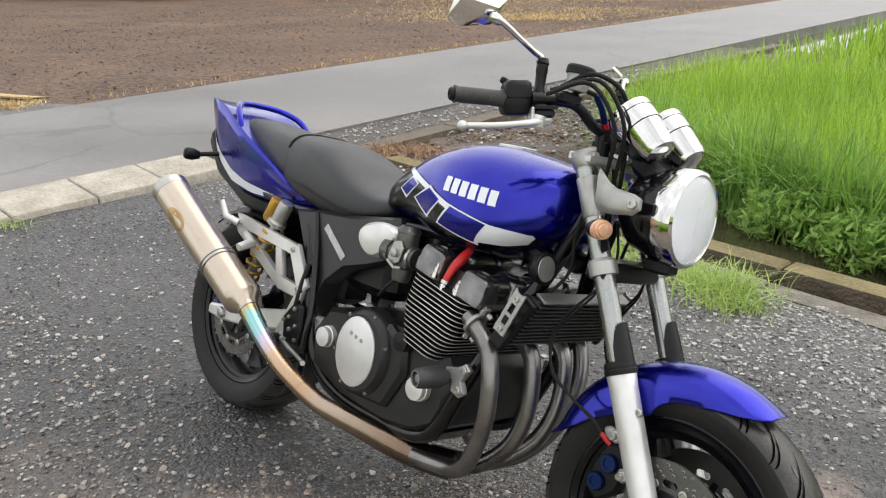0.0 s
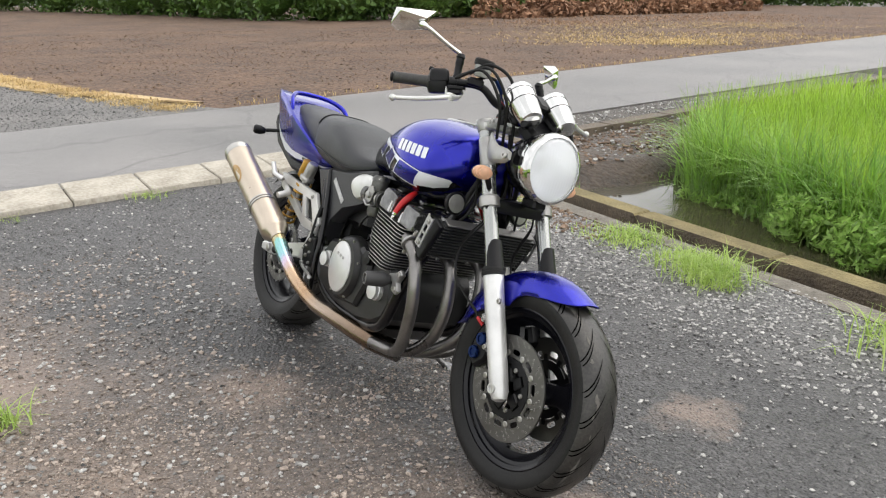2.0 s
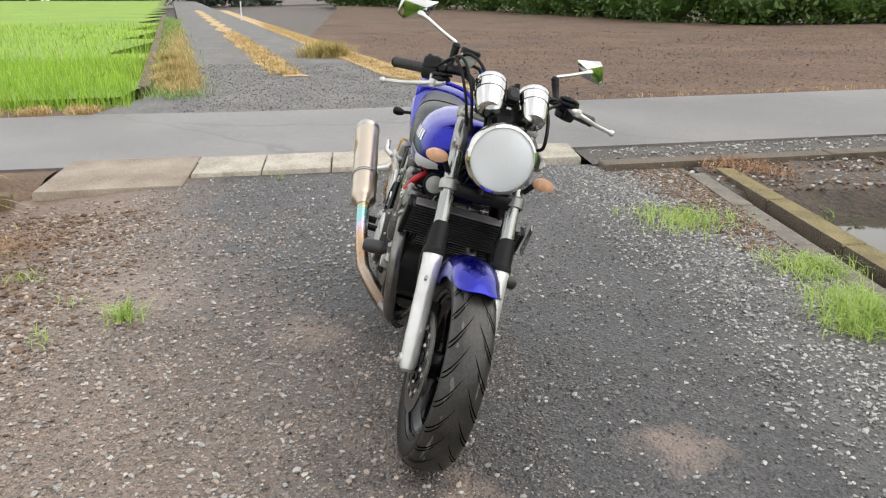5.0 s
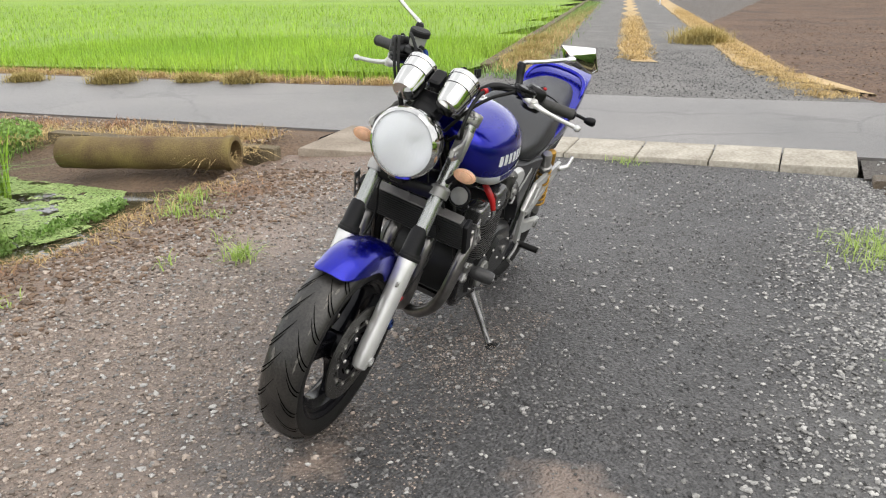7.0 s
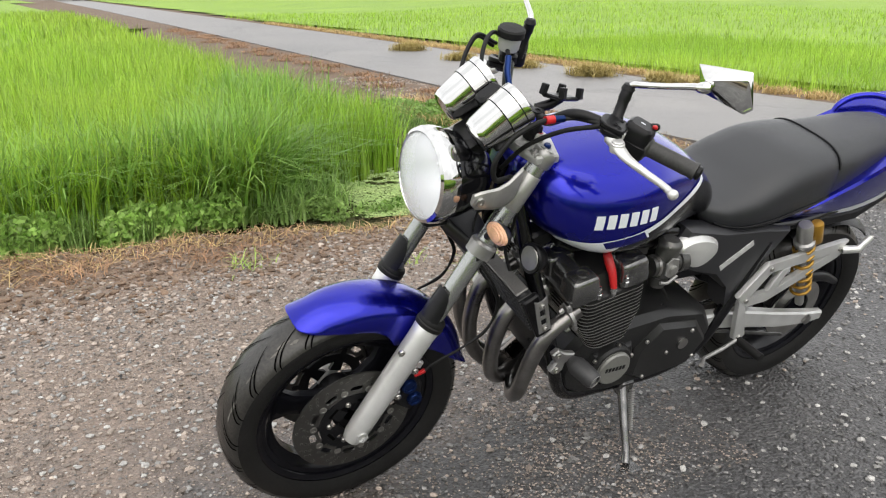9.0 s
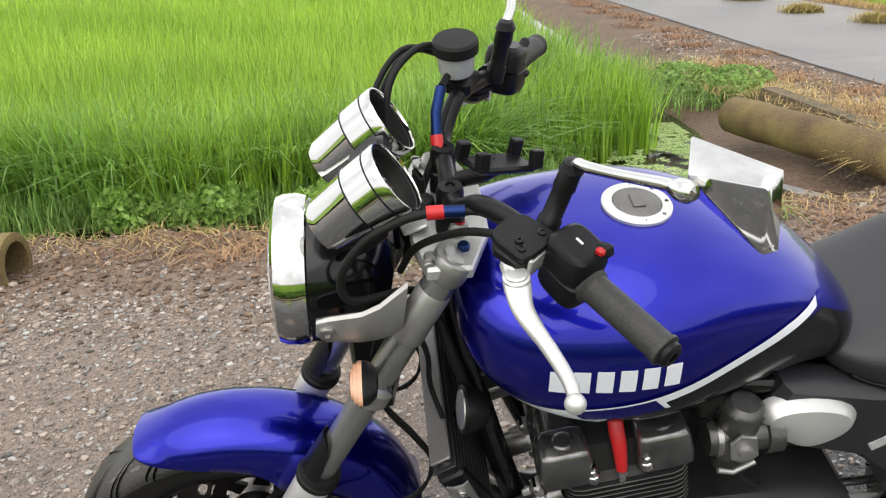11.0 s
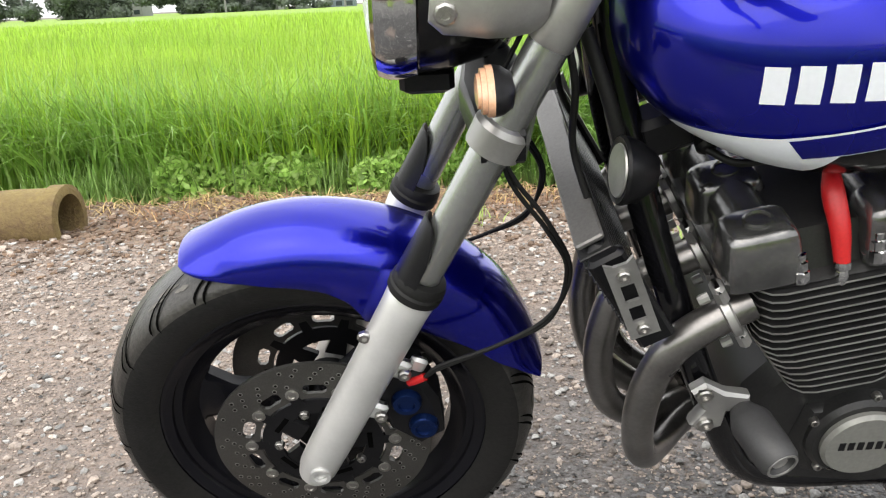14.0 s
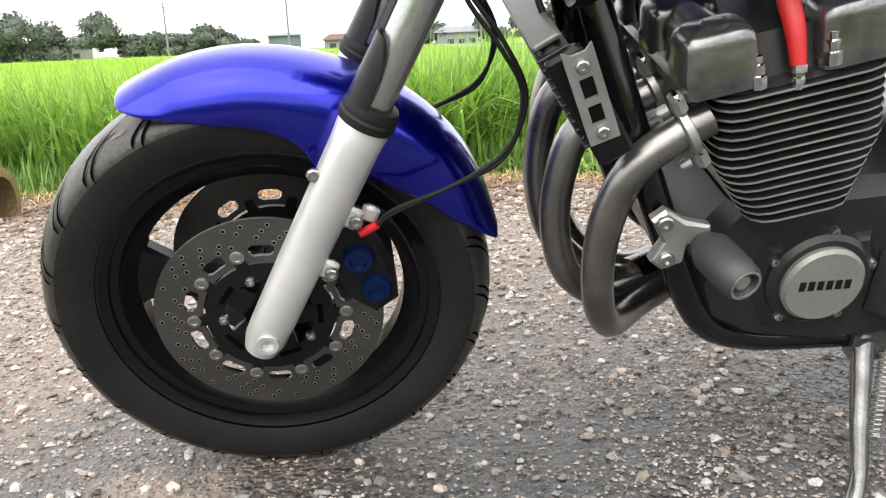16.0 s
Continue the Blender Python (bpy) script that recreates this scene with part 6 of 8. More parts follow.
bm = B()
for a in (25, 95, 165, 235, 305):
    bolt(bm, (0.082 + 0.066 * math.cos(radians(a)), 0.176, 0.375 + 0.066 * math.sin(radians(a))), (0, 1, 0), 0.006, 0.008)
stuffed("bolts", bm, STEEL, st)
bm = B()
slab(bm, [(0.0, 0.40), (-0.06, 0.47), (-0.20, 0.45), (-0.26, 0.38), (-0.22, 0.30), (-0.06, 0.28), (0.0, 0.31)], 0.14, 0.182, "xz", bevel=0.014)
sp = part("sprocket_cover", bm, ENGINE, engine)
bm = B()
for q in ((-0.02, 0.43), (-0.18, 0.43), (-0.22, 0.33), (-0.05, 0.30), (-0.11, 0.37)):
    bolt(bm, (q[0], 0.181, q[1]), (0, 1, 0), 0.006, 0.006)
lathe(bm, [(0.017, 0), (0.017, 0.006), (0.0, 0.007)], (-0.16, 0.181, 0.39), (0, 1, 0), 20)
stuffed("bolts", bm, STEEL, sp)
bm = B()
lathe(bm, [(0.114, -0.150), (0.112, -0.176), (0.106, -0.192), (0.095, -0.203), (0.0, -0.203)], (-0.052, 0, 0.408), (0, 1, 0), 48)
bmesh.ops.scale(bm, vec=(0.90, 1, 1), verts=bm.verts, space=Matrix.Translation((0.052, 0, -0.408)))
slab(bm, [(0.10, 0.40), (0.09, 0.46), (0.02, 0.50), (-0.14, 0.48), (-0.17, 0.36), (-0.10, 0.29), (0.05, 0.30)], -0.15, -0.184, "xz", bevel=0.012)
cl = part("clutch_cover", bm, ENGINE, engine, "round black clutch cover with brushed silver disc")
bm = B()
lathe(bm, [(0.089, -0.196), (0.088, -0.206), (0.082, -0.209), (0.0, -0.210)], (-0.058, 0, 0.408), (0, 1, 0), 48)
bmesh.ops.scale(bm, vec=(0.80, 1, 1), verts=bm.verts, space=Matrix.Translation((0.058, 0, -0.408)))
sd2 = part("cover_disc", bm, SILVER, cl, "brushed silver disc")
bm = B()
for k in range(3):
    block(bm, (-0.078 + 0.02 * k, -0.2105, 0.45 - 0.004 * k), (0.010, 0.001, 0.010), (0, 12, 0), 0.0002)
stuffed("mark_bars", bm, DULL, sd2)
bm = B()
for a in (20, 70, 130, 190, 240, 300):
    bolt(bm, (-0.052 + 0.094 * math.cos(radians(a)), -0.190, 0.408 + 0.105 * math.sin(radians(a))), (0, -1, 0), 0.005, 0.007)
stuffed("bolts", bm, STEEL, cl)
for x, z, r, lab in ((0.075, 0.475, 0.024, "black oil filler cap"), (-0.205, 0.40, 0.026, "bare silver round cap"), (0.150, 0.385, 0.028, "bare silver round cap")):
    bm = B()
    lathe(bm, [(r * 1.15, -0.150), (r * 1.1, -0.178), (r, -0.180), (r * 0.98, -0.192), (0, -0.194)], (x, 0, z), (0, 1, 0), 24)
    part("round_cap", bm, SATIN if "black" in lab else SILVER, engine, lab)

# carburettors
for y in (0.158, 0.055, -0.055, -0.158):
    bm = B()
    lathe(bm, [(0.026, 0.0), (0.027, 0.03), (0.024, 0.032), (0.024, 0.085), (0.029, 0.087), (0.029, 0.11)], (0.045, y, 0.668), (-1, 0, 0.02), 20, caps=True)
    lathe(bm, [(0.026, -0.012), (0.028, 0.0), (0.028, 0.024), (0.030, 0.025), (0.030, 0.031), (0.027, 0.036), (0.020, 0.042), (0.0, 0.043)], (0.0, y, 0.700), (0, 0, 1), 24)
    block(bm, (0.0, y, 0.652), (0.056, 0.050, 0.030), (0, 0, 0), 0.005)
    rings(bm, [[(0.026 * k * math.cos(t), y + 0.024 * k * math.sin(t), z) for t in (2 * math.pi * i / 16 for i in range(16))] for z, k in ((0.640, 1.0), (0.618, 0.98), (0.606, 0.85), (0.602, 0.6))])
    cb = part("carburettor", bm, CARB, bike, "stained grey metal carburettor")
    bm = B()
    for a in (45, 135, 225, 315):
        bolt(bm, (0.026 * math.cos(radians(a)), y + 0.026 * math.sin(radians(a)), 0.730), (0, 0, 1), 0.0042, 0.004)
        bolt(bm, (0.022 * math.cos(radians(a)), y + 0.020 * math.sin(radians(a)), 0.640), (0, 0, -1), 0.0035, 0.003)
    stuffed("screws", bm, STEEL, cb)
    for x in (0.030, -0.045):
        bm = B()
        lathe(bm, [(0.026, -0.004), (0.0285, -0.004), (0.0285, 0.004), (0.026, 0.004)], (x, y, 0.668), (1, 0, 0), 22, closed=True)
        part("hose_clip", bm, STEEL, cb)
    if abs(y) > 0.1:
        sgn = 1 if y > 0 else -1
        bm = B()
        slab(bm, [(0.022, 0.690), (0.014, 0.655), (-0.012, 0.640), (-0.026, 0.660), (-0.014, 0.700), (0.010, 0.706)], y + sgn * 0.027, y + sgn * 0.032, "xz", bevel=0.001)
        lathe(bm, [(0.011, 0.030), (0.011, 0.040), (0.006, 0.042), (0, 0.042)], (-0.002, y, 0.674), (0, sgn, 0), 18)
        tube(bm, [(-0.020, y + sgn * 0.036, 0.652), (0.012, y + sgn * 0.042, 0.640), (0.034, y + sgn * 0.040, 0.644)], 0.004, 12)
        part("throttle_linkage", bm, DULL, cb, "dull metal linkage plate")
    bm = B()
    tube(bm, [(-0.005, y * 1.02, 0.612), (-0.02, y * 1.10, 0.590), (-0.05, y * 1.08, 0.555)], 0.004, 8, n=4)
    part("fuel_hose", bm, RUBBER, cb)

# exhaust
for y, fx in ((0.172, 0.0), (0.060, 0.028), (-0.060, 0.028), (-0.172, 0.0)):
    bm = B()
    s = 1 if y > 0 else -1
    tube(bm, [(0.250, y, 0.590), (0.285, y * 1.02, 0.572), (0.328 + fx, y * 1.03, 0.535), (0.350 + fx, y * 1.02, 0.470), (0.350 + fx, y * 0.95, 0.39), (0.330 + fx * 0.8, y * 0.82 - 0.008, 0.31), (0.290, y * 0.58 - 0.03, 0.242), (0.225, y * 0.30 - 0.06, 0.213), (0.14, y * 0.2 - 0.105, 0.210)], 0.0198, 16, n=5)
    hp = part("header_pipe", bm, HEADER, bike, "heat-darkened steel exhaust header")
    bm = B()
    lathe(bm, [(0.023, 0), (0.030, 0.002), (0.030, 0.010), (0.023, 0.012)], (0.268, y, 0.582), (0.87, 0, -0.48), 20)
    d = Vector((0.35, 0, 0.62)).normalized()
    for e in (1, -1):
        p = Vector((0.272, y, 0.580)) + Vector((0.0, 0.006, 0)) + (Vector((0.48, 0, 0.87)) * 0.036 * e)
        block(bm, tuple(p), (0.014, 0.026, 0.026), (0, 29, 0), 0.005)
        bolt(bm, p + Vector((0.010, 0, -0.006)), (0.87, 0, -0.48), 0.006, 0.012)
    part("flange", bm, DULL, hp, "aluminium port flange")
bm = B()
tube(bm, [(0.22, -0.075, 0.207), (0.12, -0.125, 0.208), (0.0, -0.174, 0.226), (-0.08, -0.201, 0.236), (-0.14, -0.215, 0.243), (-0.215, -0.225, 0.262)], [0.036, 0.033, 0.029, 0.0265, 0.0250, 0.0250], 18, n=6)
coll = part("collector_pipe", bm, HEAT, bike, "stained steel collector pipe")
bm = B()
tube(bm, [(-0.205, -0.224, 0.260), (-0.29, -0.234, 0.290), (-0.375, -0.246, 0.340), (-0.458, -0.257, 0.403)], [0.0250, 0.0250, 0.0255, 0.028], 18, n=6)
part("link_pipe", bm, HEAT, coll, "blue and gold heat-tinted pipe")
S0, S1 = Vector((-0.465, -0.258, 0.408)), Vector((-0.915, -0.300, 0.656))
SD = (S1 - S0).normalized()
SL = (S1 - S0).length
bm = B()
lathe(bm, [(0.029, -0.012), (0.031, 0.0), (0.050, 0.022), (0.053, 0.030), (0.0535, 0.05), (0.0535, SL - 0.03)], S0, SD, 36)
sil = part("silencer", bm, TITAN, bike, "bronze titanium silencer with engraved badge")
bm = B()
lathe(bm, [(0.0540, SL - 0.032), (0.0550, SL - 0.030), (0.0550, SL - 0.004), (0.052, SL), (0.030, SL - 0.002), (0.028, SL - 0.03), (0.0, SL - 0.03)], S0, SD, 36)
part("end_cap", bm, STEEL, sil)
bm = B()
for h in (0.165, 0.178):
    lathe(bm, [(0.0535, h), (0.0567, h + 0.001), (0.0567, h + 0.007), (0.0535, h + 0.008)], S0, SD, 36)
part("strap", bm, STEEL, sil, "steel strap rings")
bm = B()
tube(bm, [tuple(S0 + SD * 0.172 + Vector((0.02, 0.04, 0.055))), (-0.60, -0.19, 0.560), (-0.66, -0.165, 0.575)], [0.012, 0.014, 0.014], 10)
part("hanger", bm, SILVER, sil)
# engraved oval badge on the outer flank
bm = B()
side = SD.cross(Vector((0, 0, 1))).normalized()
if side.y > 0:
    side = -side
upd = side.cross(SD).normalized()
loops = []
for th, e in ((0.0542, 1.0), (0.0548, 0.9)):
    ring = []
    for i in range(20):
        a = 2 * math.pi * i / 20
        al, ar = 0.36 + 0.048 * e * math.cos(a), 0.45 * e * math.sin(a)
        ring.append(S0 + SD * al + (side * math.cos(ar) + upd * math.sin(ar)) * th)
    loops.append(ring)
rings(bm, loops)
part("badge", bm, BADGE, sil, "plain bronze oval badge")

# oil cooler with side brackets
bm = B()
OC = Vector((0.396, 0, 0.622))
OU = Vector((0.50, 0, 0.86)).normalized()
tilt = math.degrees(math.atan2(OU.x, OU.z))
block(bm, tuple(OC), (0.026, 0.35, 0.125), (0, tilt, 0), 0.006)
cool = part("oil_cooler", bm, SATIN, bike, "black finned oil cooler with silver side brackets")
bm = B()
block(bm, tuple(OC + OU * 0.066), (0.032, 0.345, 0.007), (0, tilt, 0), 0.002)
part("top_plate", bm, LIDGREY, cool, "dull grey top plate")
for k in range(11):
    bm = B()
    p = OC + OU * (-0.055 + 0.011 * k)
    block(bm, tuple(p), (0.036, 0.36, 0.0036), (0, tilt, 0), 0.001)
    part("cooler_fin", bm, ENGINE, cool)
for sy in (1, -1):
    bm = B()
    block(bm, tuple(OC + Vector((-0.012, sy * 0.186, -0.006))), (0.040, 0.018, 0.135), (0, tilt, 0), 0.004)
    part("end_tank", bm, SATIN, cool)
    bm = B()
    c = Vector((0.3925, sy * 0.214, 0.640))
    BU = Vector((0.36, 0, 0.933)).normalized()
    W = Vector((BU.z, 0, -BU.x)) * 0.78
    for poly in ([(-0.020, -0.052), (-0.009, -0.052), (-0.009, 0.046), (-0.020, 0.052)], [(0.009, -0.052), (0.020, -0.052), (0.020, 0.052), (0.009, 0.046)],
                 [(-0.009, -0.052), (0.009, -0.052), (0.009, -0.030), (-0.009, -0.030)], [(-0.009, -0.010), (0.009, -0.010), (0.009, -0.002), (-0.009, -0.002)], [(-0.009, 0.020), (0.009, 0.020), (0.009, 0.046), (-0.009, 0.046)]):
        rings(bm, [[c + W * u + BU * v + Vector((0, sy * d, 0)) for u, v in poly] for d in (0.0, 0.004)])
    brk = part("cooler_bracket", bm, DULL, cool, "slotted silver side bracket")
    bm = B()
    for v in (-0.041, 0.033):
        bolt(bm, c + BU * v + Vector((0, sy * 0.004, 0)), (0, sy, 0), 0.007, 0.005)
    stuffed("bolts", bm, STEEL, brk)
    # horns
    bm = B()
    hd = Vector((0.985, sy * 0.05, 0.12)).normalized()
    lathe(bm, [(0.0, -0.030), (0.020, -0.028), (0.031, -0.012), (0.035, 0.0), (0.036, 0.006), (0.034, 0.009), (0.028, 0.007), (0.0, 0.009)], (0.388, sy * 0.128, 0.735), hd, 28)
    horn = part("horn", bm, SATIN, bike, "round black horn with steel face")
    bm = B()
    lathe(bm, [(0.028, 0.0080), (0.027, 0.0100), (0.0, 0.0110)], (0.388, sy * 0.128, 0.735), hd, 28)
    part("horn_face", bm, DULL, horn)
    # crash bung
    bm = B()
    slab(bm, [(0.305, 0.480), (0.29, 0.492), (0.265, 0.476), (0.235, 0.468), (0.232, 0.448), (0.258, 0.446), (0.262, 0.420), (0.285, 0.412), (0.30, 0.425), (0.288, 0.45)], sy * 0.178, sy * 0.196, "xz", bevel=0.004)
    cb = part("crash_bung", bm, DULL, bike, "black crash bung on a silver bracket")
    bm = B()
    for q in ((0.290, 0.476), (0.282, 0.428)):
        bolt(bm, (q[0], sy * 0.195, q[1]), (0, sy, 0), 0.010, 0.006)
    stuffed("bolts", bm, STEEL, cb)
    bm = B()
    o, d = Vector((0.240, sy * 0.205, 0.447)), Vector((-0.26, sy, -0.10))
    lathe(bm, [(0.014, -0.012), (0.018, -0.004), (0.0225, 0.004), (0.0245, 0.010), (0.0240, 0.046), (0.0225, 0.064), (0.0190, 0.070), (0.0155, 0.062), (0.0, 0.062)], o, d, 28)
    bung = part("bung", bm, GREYPLASTIC, cb, "scuffed grey plastic bung")
    bm = B()
    lathe(bm, [(0.0160, 0.0690), (0.0185, 0.0690), (0.0185, 0.0708), (0.0160, 0.0708)], o, d, 24, closed=True)
    lathe(bm, [(0.009, 0.062), (0.009, 0.066), (0.0, 0.067)], o, d, 14)
    part("end_ring", bm, DULL, bung, "pale ring on the bung's end")

# ---- bike: frame and rear ----
for sy in (1, -1):
    bm = B()
    tube(bm, [(0.405, sy * 0.03, 0.90), (0.375, sy * 0.075, 0.74), (0.318, sy * 0.140, 0.56), (0.268, sy * 0.158, 0.43), (0.215, sy * 0.152, 0.315), (0.155, sy * 0.142, 0.266), (0.04, sy * 0.132, 0.246), (-0.16, sy * 0.135, 0.252), (-0.275, sy * 0.142, 0.315), (-0.33, sy * 0.145, 0.45), (-0.40, sy * 0.135, 0.66)], 0.0185, 12, n=5)
    part("frame_tube", bm, GLOSSBLACK, bike, "black tubular cradle frame")
    bm = B()
    tube(bm, [(0.41, sy * 0.03, 0.86), (0.26, sy * 0.085, 0.755), (0.02, sy * 0.115, 0.738), (-0.30, sy * 0.120, 0.700), (-0.60, sy * 0.115, 0.690), (-0.90, sy * 0.085, 0.770)], 0.0165, 12, n=5)
    part("frame_tube", bm, GLOSSBLACK, bike)
    # footrest hanger: an open cast triangle
    bm = B()
    y0, y1 = sy * 0.160, sy * 0.176
    for poly in ([(-0.40, 0.600), (-0.42, 0.570), (-0.69, 0.592), (-0.72, 0.628), (-0.69, 0.628)], [(-0.345, 0.490), (-0.375, 0.460), (-0.45, 0.462), (-0.70, 0.575), (-0.72, 0.600), (-0.67, 0.598), (-0.46, 0.500)], [(-0.325, 0.500), (-0.36, 0.470), (-0.435, 0.585), (-0.40, 0.605)], [(-0.50, 0.578), (-0.47, 0.578), (-0.44, 0.500), (-0.475, 0.495)]):
        slab(bm, poly, y0, y1, "xz", bevel=0.005)
    slab(bm, [(-0.34, 0.485), (-0.375, 0.465), (-0.43, 0.345), (-0.41, 0.325), (-0.385, 0.34)], y0, y1, "xz", bevel=0.004)
    hang = part("footrest_hanger", bm, SILVER, bike, "cast silver footrest hanger")
    bm = B()
    for q in ((-0.365, 0.485), (-0.415, 0.585), (-0.69, 0.605), (-0.405, 0.345)):
        bolt(bm, (q[0], sy * 0.175, q[1]), (0, sy, 0), 0.008, 0.006)
    stuffed("bolts", bm, STEEL, hang)
    bm = B()
    tube(bm, [(-0.405, sy * 0.172, 0.335), (-0.408, sy * 0.265, 0.338)], 0.013, 12)
    part("footpeg", bm, RUBBER, hang, "black rubber footpeg")
    bm = B()
    tube(bm, [(-0.70, sy * 0.176, 0.600), (-0.735, sy * 0.20, 0.612), (-0.76, sy * 0.205, 0.655)], [0.012, 0.012, 0.009], 12)
    part("pillion_peg", bm, SILVER, hang)
    bm = B()
    tube(bm, [(-0.40, sy * 0.178, 0.338), (-0.34, sy * 0.186, 0.325), (-0.27, sy * 0.19, 0.31), (-0.235, sy * 0.215, 0.318)], [0.006, 0.006, 0.006, 0.007], 8)
    part("pedal", bm, DULL, hang)
    # shock absorbers
    top, low = Vector((-0.52, sy * 0.150, 0.690)), Vector((-0.665, sy * 0.150, 0.395))
    dd = (low - top).normalized()
    bm = B()
    tube(bm, [top, low], 0.013, 12)
    lathe(bm, [(0.018, -0.01), (0.022, 0.0), (0.022, 0.05), (0.029, 0.055), (0.029, 0.066)], top, dd, 20, caps=True)
    shock = part("shock_absorber", bm, DULL, bike, "twin shock absorber with gold reservoir and spring")
    bm = B()
    coil = []
    for i in range(7 * 10 + 1):
        a = 2 * math.pi * i / 10
        u = dd.orthogonal().normalized()
        v = dd.cross(u)
        coil.append(top + dd * (0.07 + 0.205 * i / 70) + (u * math.cos(a) + v * math.sin(a)) * 0.027)
    tube(bm, coil, 0.0048, 6)
    part("spring", bm, GOLD, shock, "gold coil spring")
    bm = B()
    lathe(bm, [(0.0, -0.03), (0.015, -0.028), (0.0175, -0.023), (0.0175, 0.04), (0.014, 0.046), (0, 0.047)], top + Vector((-0.045, sy * 0.008, -0.012)), dd, 20)
    part("reservoir", bm, GOLD, shock, "gold gas reservoir")
    # swing arm
    bm = B()
    loops = []
    for x, z, h, w in ((-0.26, 0.405, 0.050, 0.036), (-0.40, 0.385, 0.062, 0.034), (-0.62, 0.330, 0.058, 0.032), (-0.76, 0.305, 0.046, 0.030), (-0.83, 0.300, 0.034, 0.026)):
        y = 0.130
        loops.append([(x, sy * (y + a), z + b) for a, b in ((-w / 2, -h / 2 + 0.006), (-w / 2 + 0.006, -h / 2), (w / 2 - 0.006, -h / 2), (w / 2, -h / 2 + 0.006), (w / 2, h / 2 - 0.006), (w / 2 - 0.006, h / 2), (-w / 2 + 0.006, h / 2), (-w / 2, h / 2 - 0.006))])
    rings(bm, loops)
    arm = part("swing_arm", bm, SILVER, bike, "silver box-section swing arm")
    bm = B()
    lathe(bm, [(0.017, 0), (0.017, 0.008), (0.011, 0.010), (0, 0.010)], (RX, sy * 0.146, RZ), (0, sy, 0), 6)
    part("axle_nut", bm, STEEL, arm)

bm = B()
for x, z, r in ((-0.352, 0.432, 0.007), (-0.372, 0.405, 0.006), (-0.338, 0.388, 0.006), (-0.362, 0.372, 0.007), (-0.392, 0.392, 0.005), (-0.330, 0.350, 0.006), (-0.376, 0.340, 0.006)):
    bolt(bm, (x, -0.178, z), (0, -1, 0), r, 0.008)
stuffed("linkage_bolts", bm, STEEL, hang)
bm = B()
slab(bm, [(-0.325, 0.445), (-0.365, 0.450), (-0.405, 0.400), (-0.385, 0.330), (-0.325, 0.335), (-0.318, 0.390)], -0.150, -0.178, "xz", bevel=0.006)
tube(bm, [(-0.36, -0.172, 0.44), (-0.35, -0.172, 0.51), (-0.345, -0.165, 0.56)], 0.009, 12)
part("brake_master", bm, SATIN, hang, "black rear brake cylinder")
bm = B()
for a, b in (((-0.47, -0.185, 0.352), (-0.475, -0.262, 0.356)),):
    ax = (Vector(b) - Vector(a)).normalized()
    lathe(bm, [(0.012, 0.0), (0.0155, 0.002)] + [(0.0155 if k % 2 else 0.0135, 0.008 + 0.006 * k) for k in range(10)] + [(0.0155, 0.070), (0.010, 0.076), (0.0, 0.076)], a, ax, 18)
part("heel_peg", bm, RUBBER, hang, "ribbed black rubber peg")
bm = B()
tube(bm, [(-0.300, -0.163, 0.255), (-0.302, -0.168, 0.36), (-0.300, -0.165, 0.45), (-0.335, -0.158, 0.60), (-0.372, -0.150, 0.70)], 0.0105, 12, n=5)
part("frame_strut", bm, GLOSSBLACK, bike, "black frame strut behind the clutch cover")
disc(rear, RX, RZ, -0.088, 0.134, 0.095, -1)
bm = B()
slab(bm, [(-0.86, 0.36), (-0.80, 0.40), (-0.72, 0.385), (-0.73, 0.34), (-0.82, 0.31)], -0.075, -0.125, "xz", bevel=0.008)
rc = part("rear_caliper", bm, CABLEBLUE, bike, "dark rear brake caliper")
bm = B()
lathe(bm, [(0.016, 0), (0.016, 0.006), (0, 0.007)], (-0.80, -0.125, 0.365), (0, -1, 0), 18)
part("piston_cap", bm, DULL, rc)
# sprocket, chain and guard
bm = B()
lathe(bm, [(0.06, 0.088), (0.105, 0.088), (0.108, 0.094), (0.06, 0.095)], (RX, 0, RZ), (0, 1, 0), 44, closed=True)
part("sprocket", bm, STEEL, rear, "worn steel sprocket")
bm = B()
for zo in (1, -1):
    tube(bm, [(RX, 0.092, RZ + 0.106 * zo), (-0.45, 0.092, 0.36 + 0.07 * zo), (-0.18, 0.092, 0.385 + 0.036 * zo)], 0.008, 6)
part("chain", bm, HEADGREY, bike, "oily drive chain")
bm = B()
tube(bm, [(-0.42, 0.102, 0.455), (-0.60, 0.104, 0.455), (-0.78, 0.104, 0.440), (-0.88, 0.102, 0.40)], [0.016, 0.018, 0.018, 0.012], 8, n=4)
part("chain_guard", bm, SATIN, bike, "black chain guard")
# rear hugger and number bracket inside the tail
bm = B()
loops = []
for a in steps(62, 128, 14):
    t = radians(a)
    loops.append([(RX + r * math.cos(t), yy, RZ + r * math.sin(t)) for yy, r in ((-0.095, 0.315), (-0.07, 0.335), (0, 0.342), (0.07, 0.335), (0.095, 0.315), (0.092, 0.312), (0.07, 0.331), (0, 0.338), (-0.07, 0.331), (-0.092, 0.312))])
rings(bm, loops)
part("rear_mudguard", bm, SATIN, bike, "black inner rear mudguard")
bm = B()
block(bm, (-0.20, 0, 0.60), (0.22, 0.20, 0.16), (0, 0, 0), 0.03)
part("air_box", bm, SATIN, bike, "black air box")
bm = B()
block(bm, (-0.40, 0, 0.56), (0.16, 0.12, 0.22), (0, 0, 0), 0.02)
part("battery_box", bm, SATIN, bike, "black battery box")
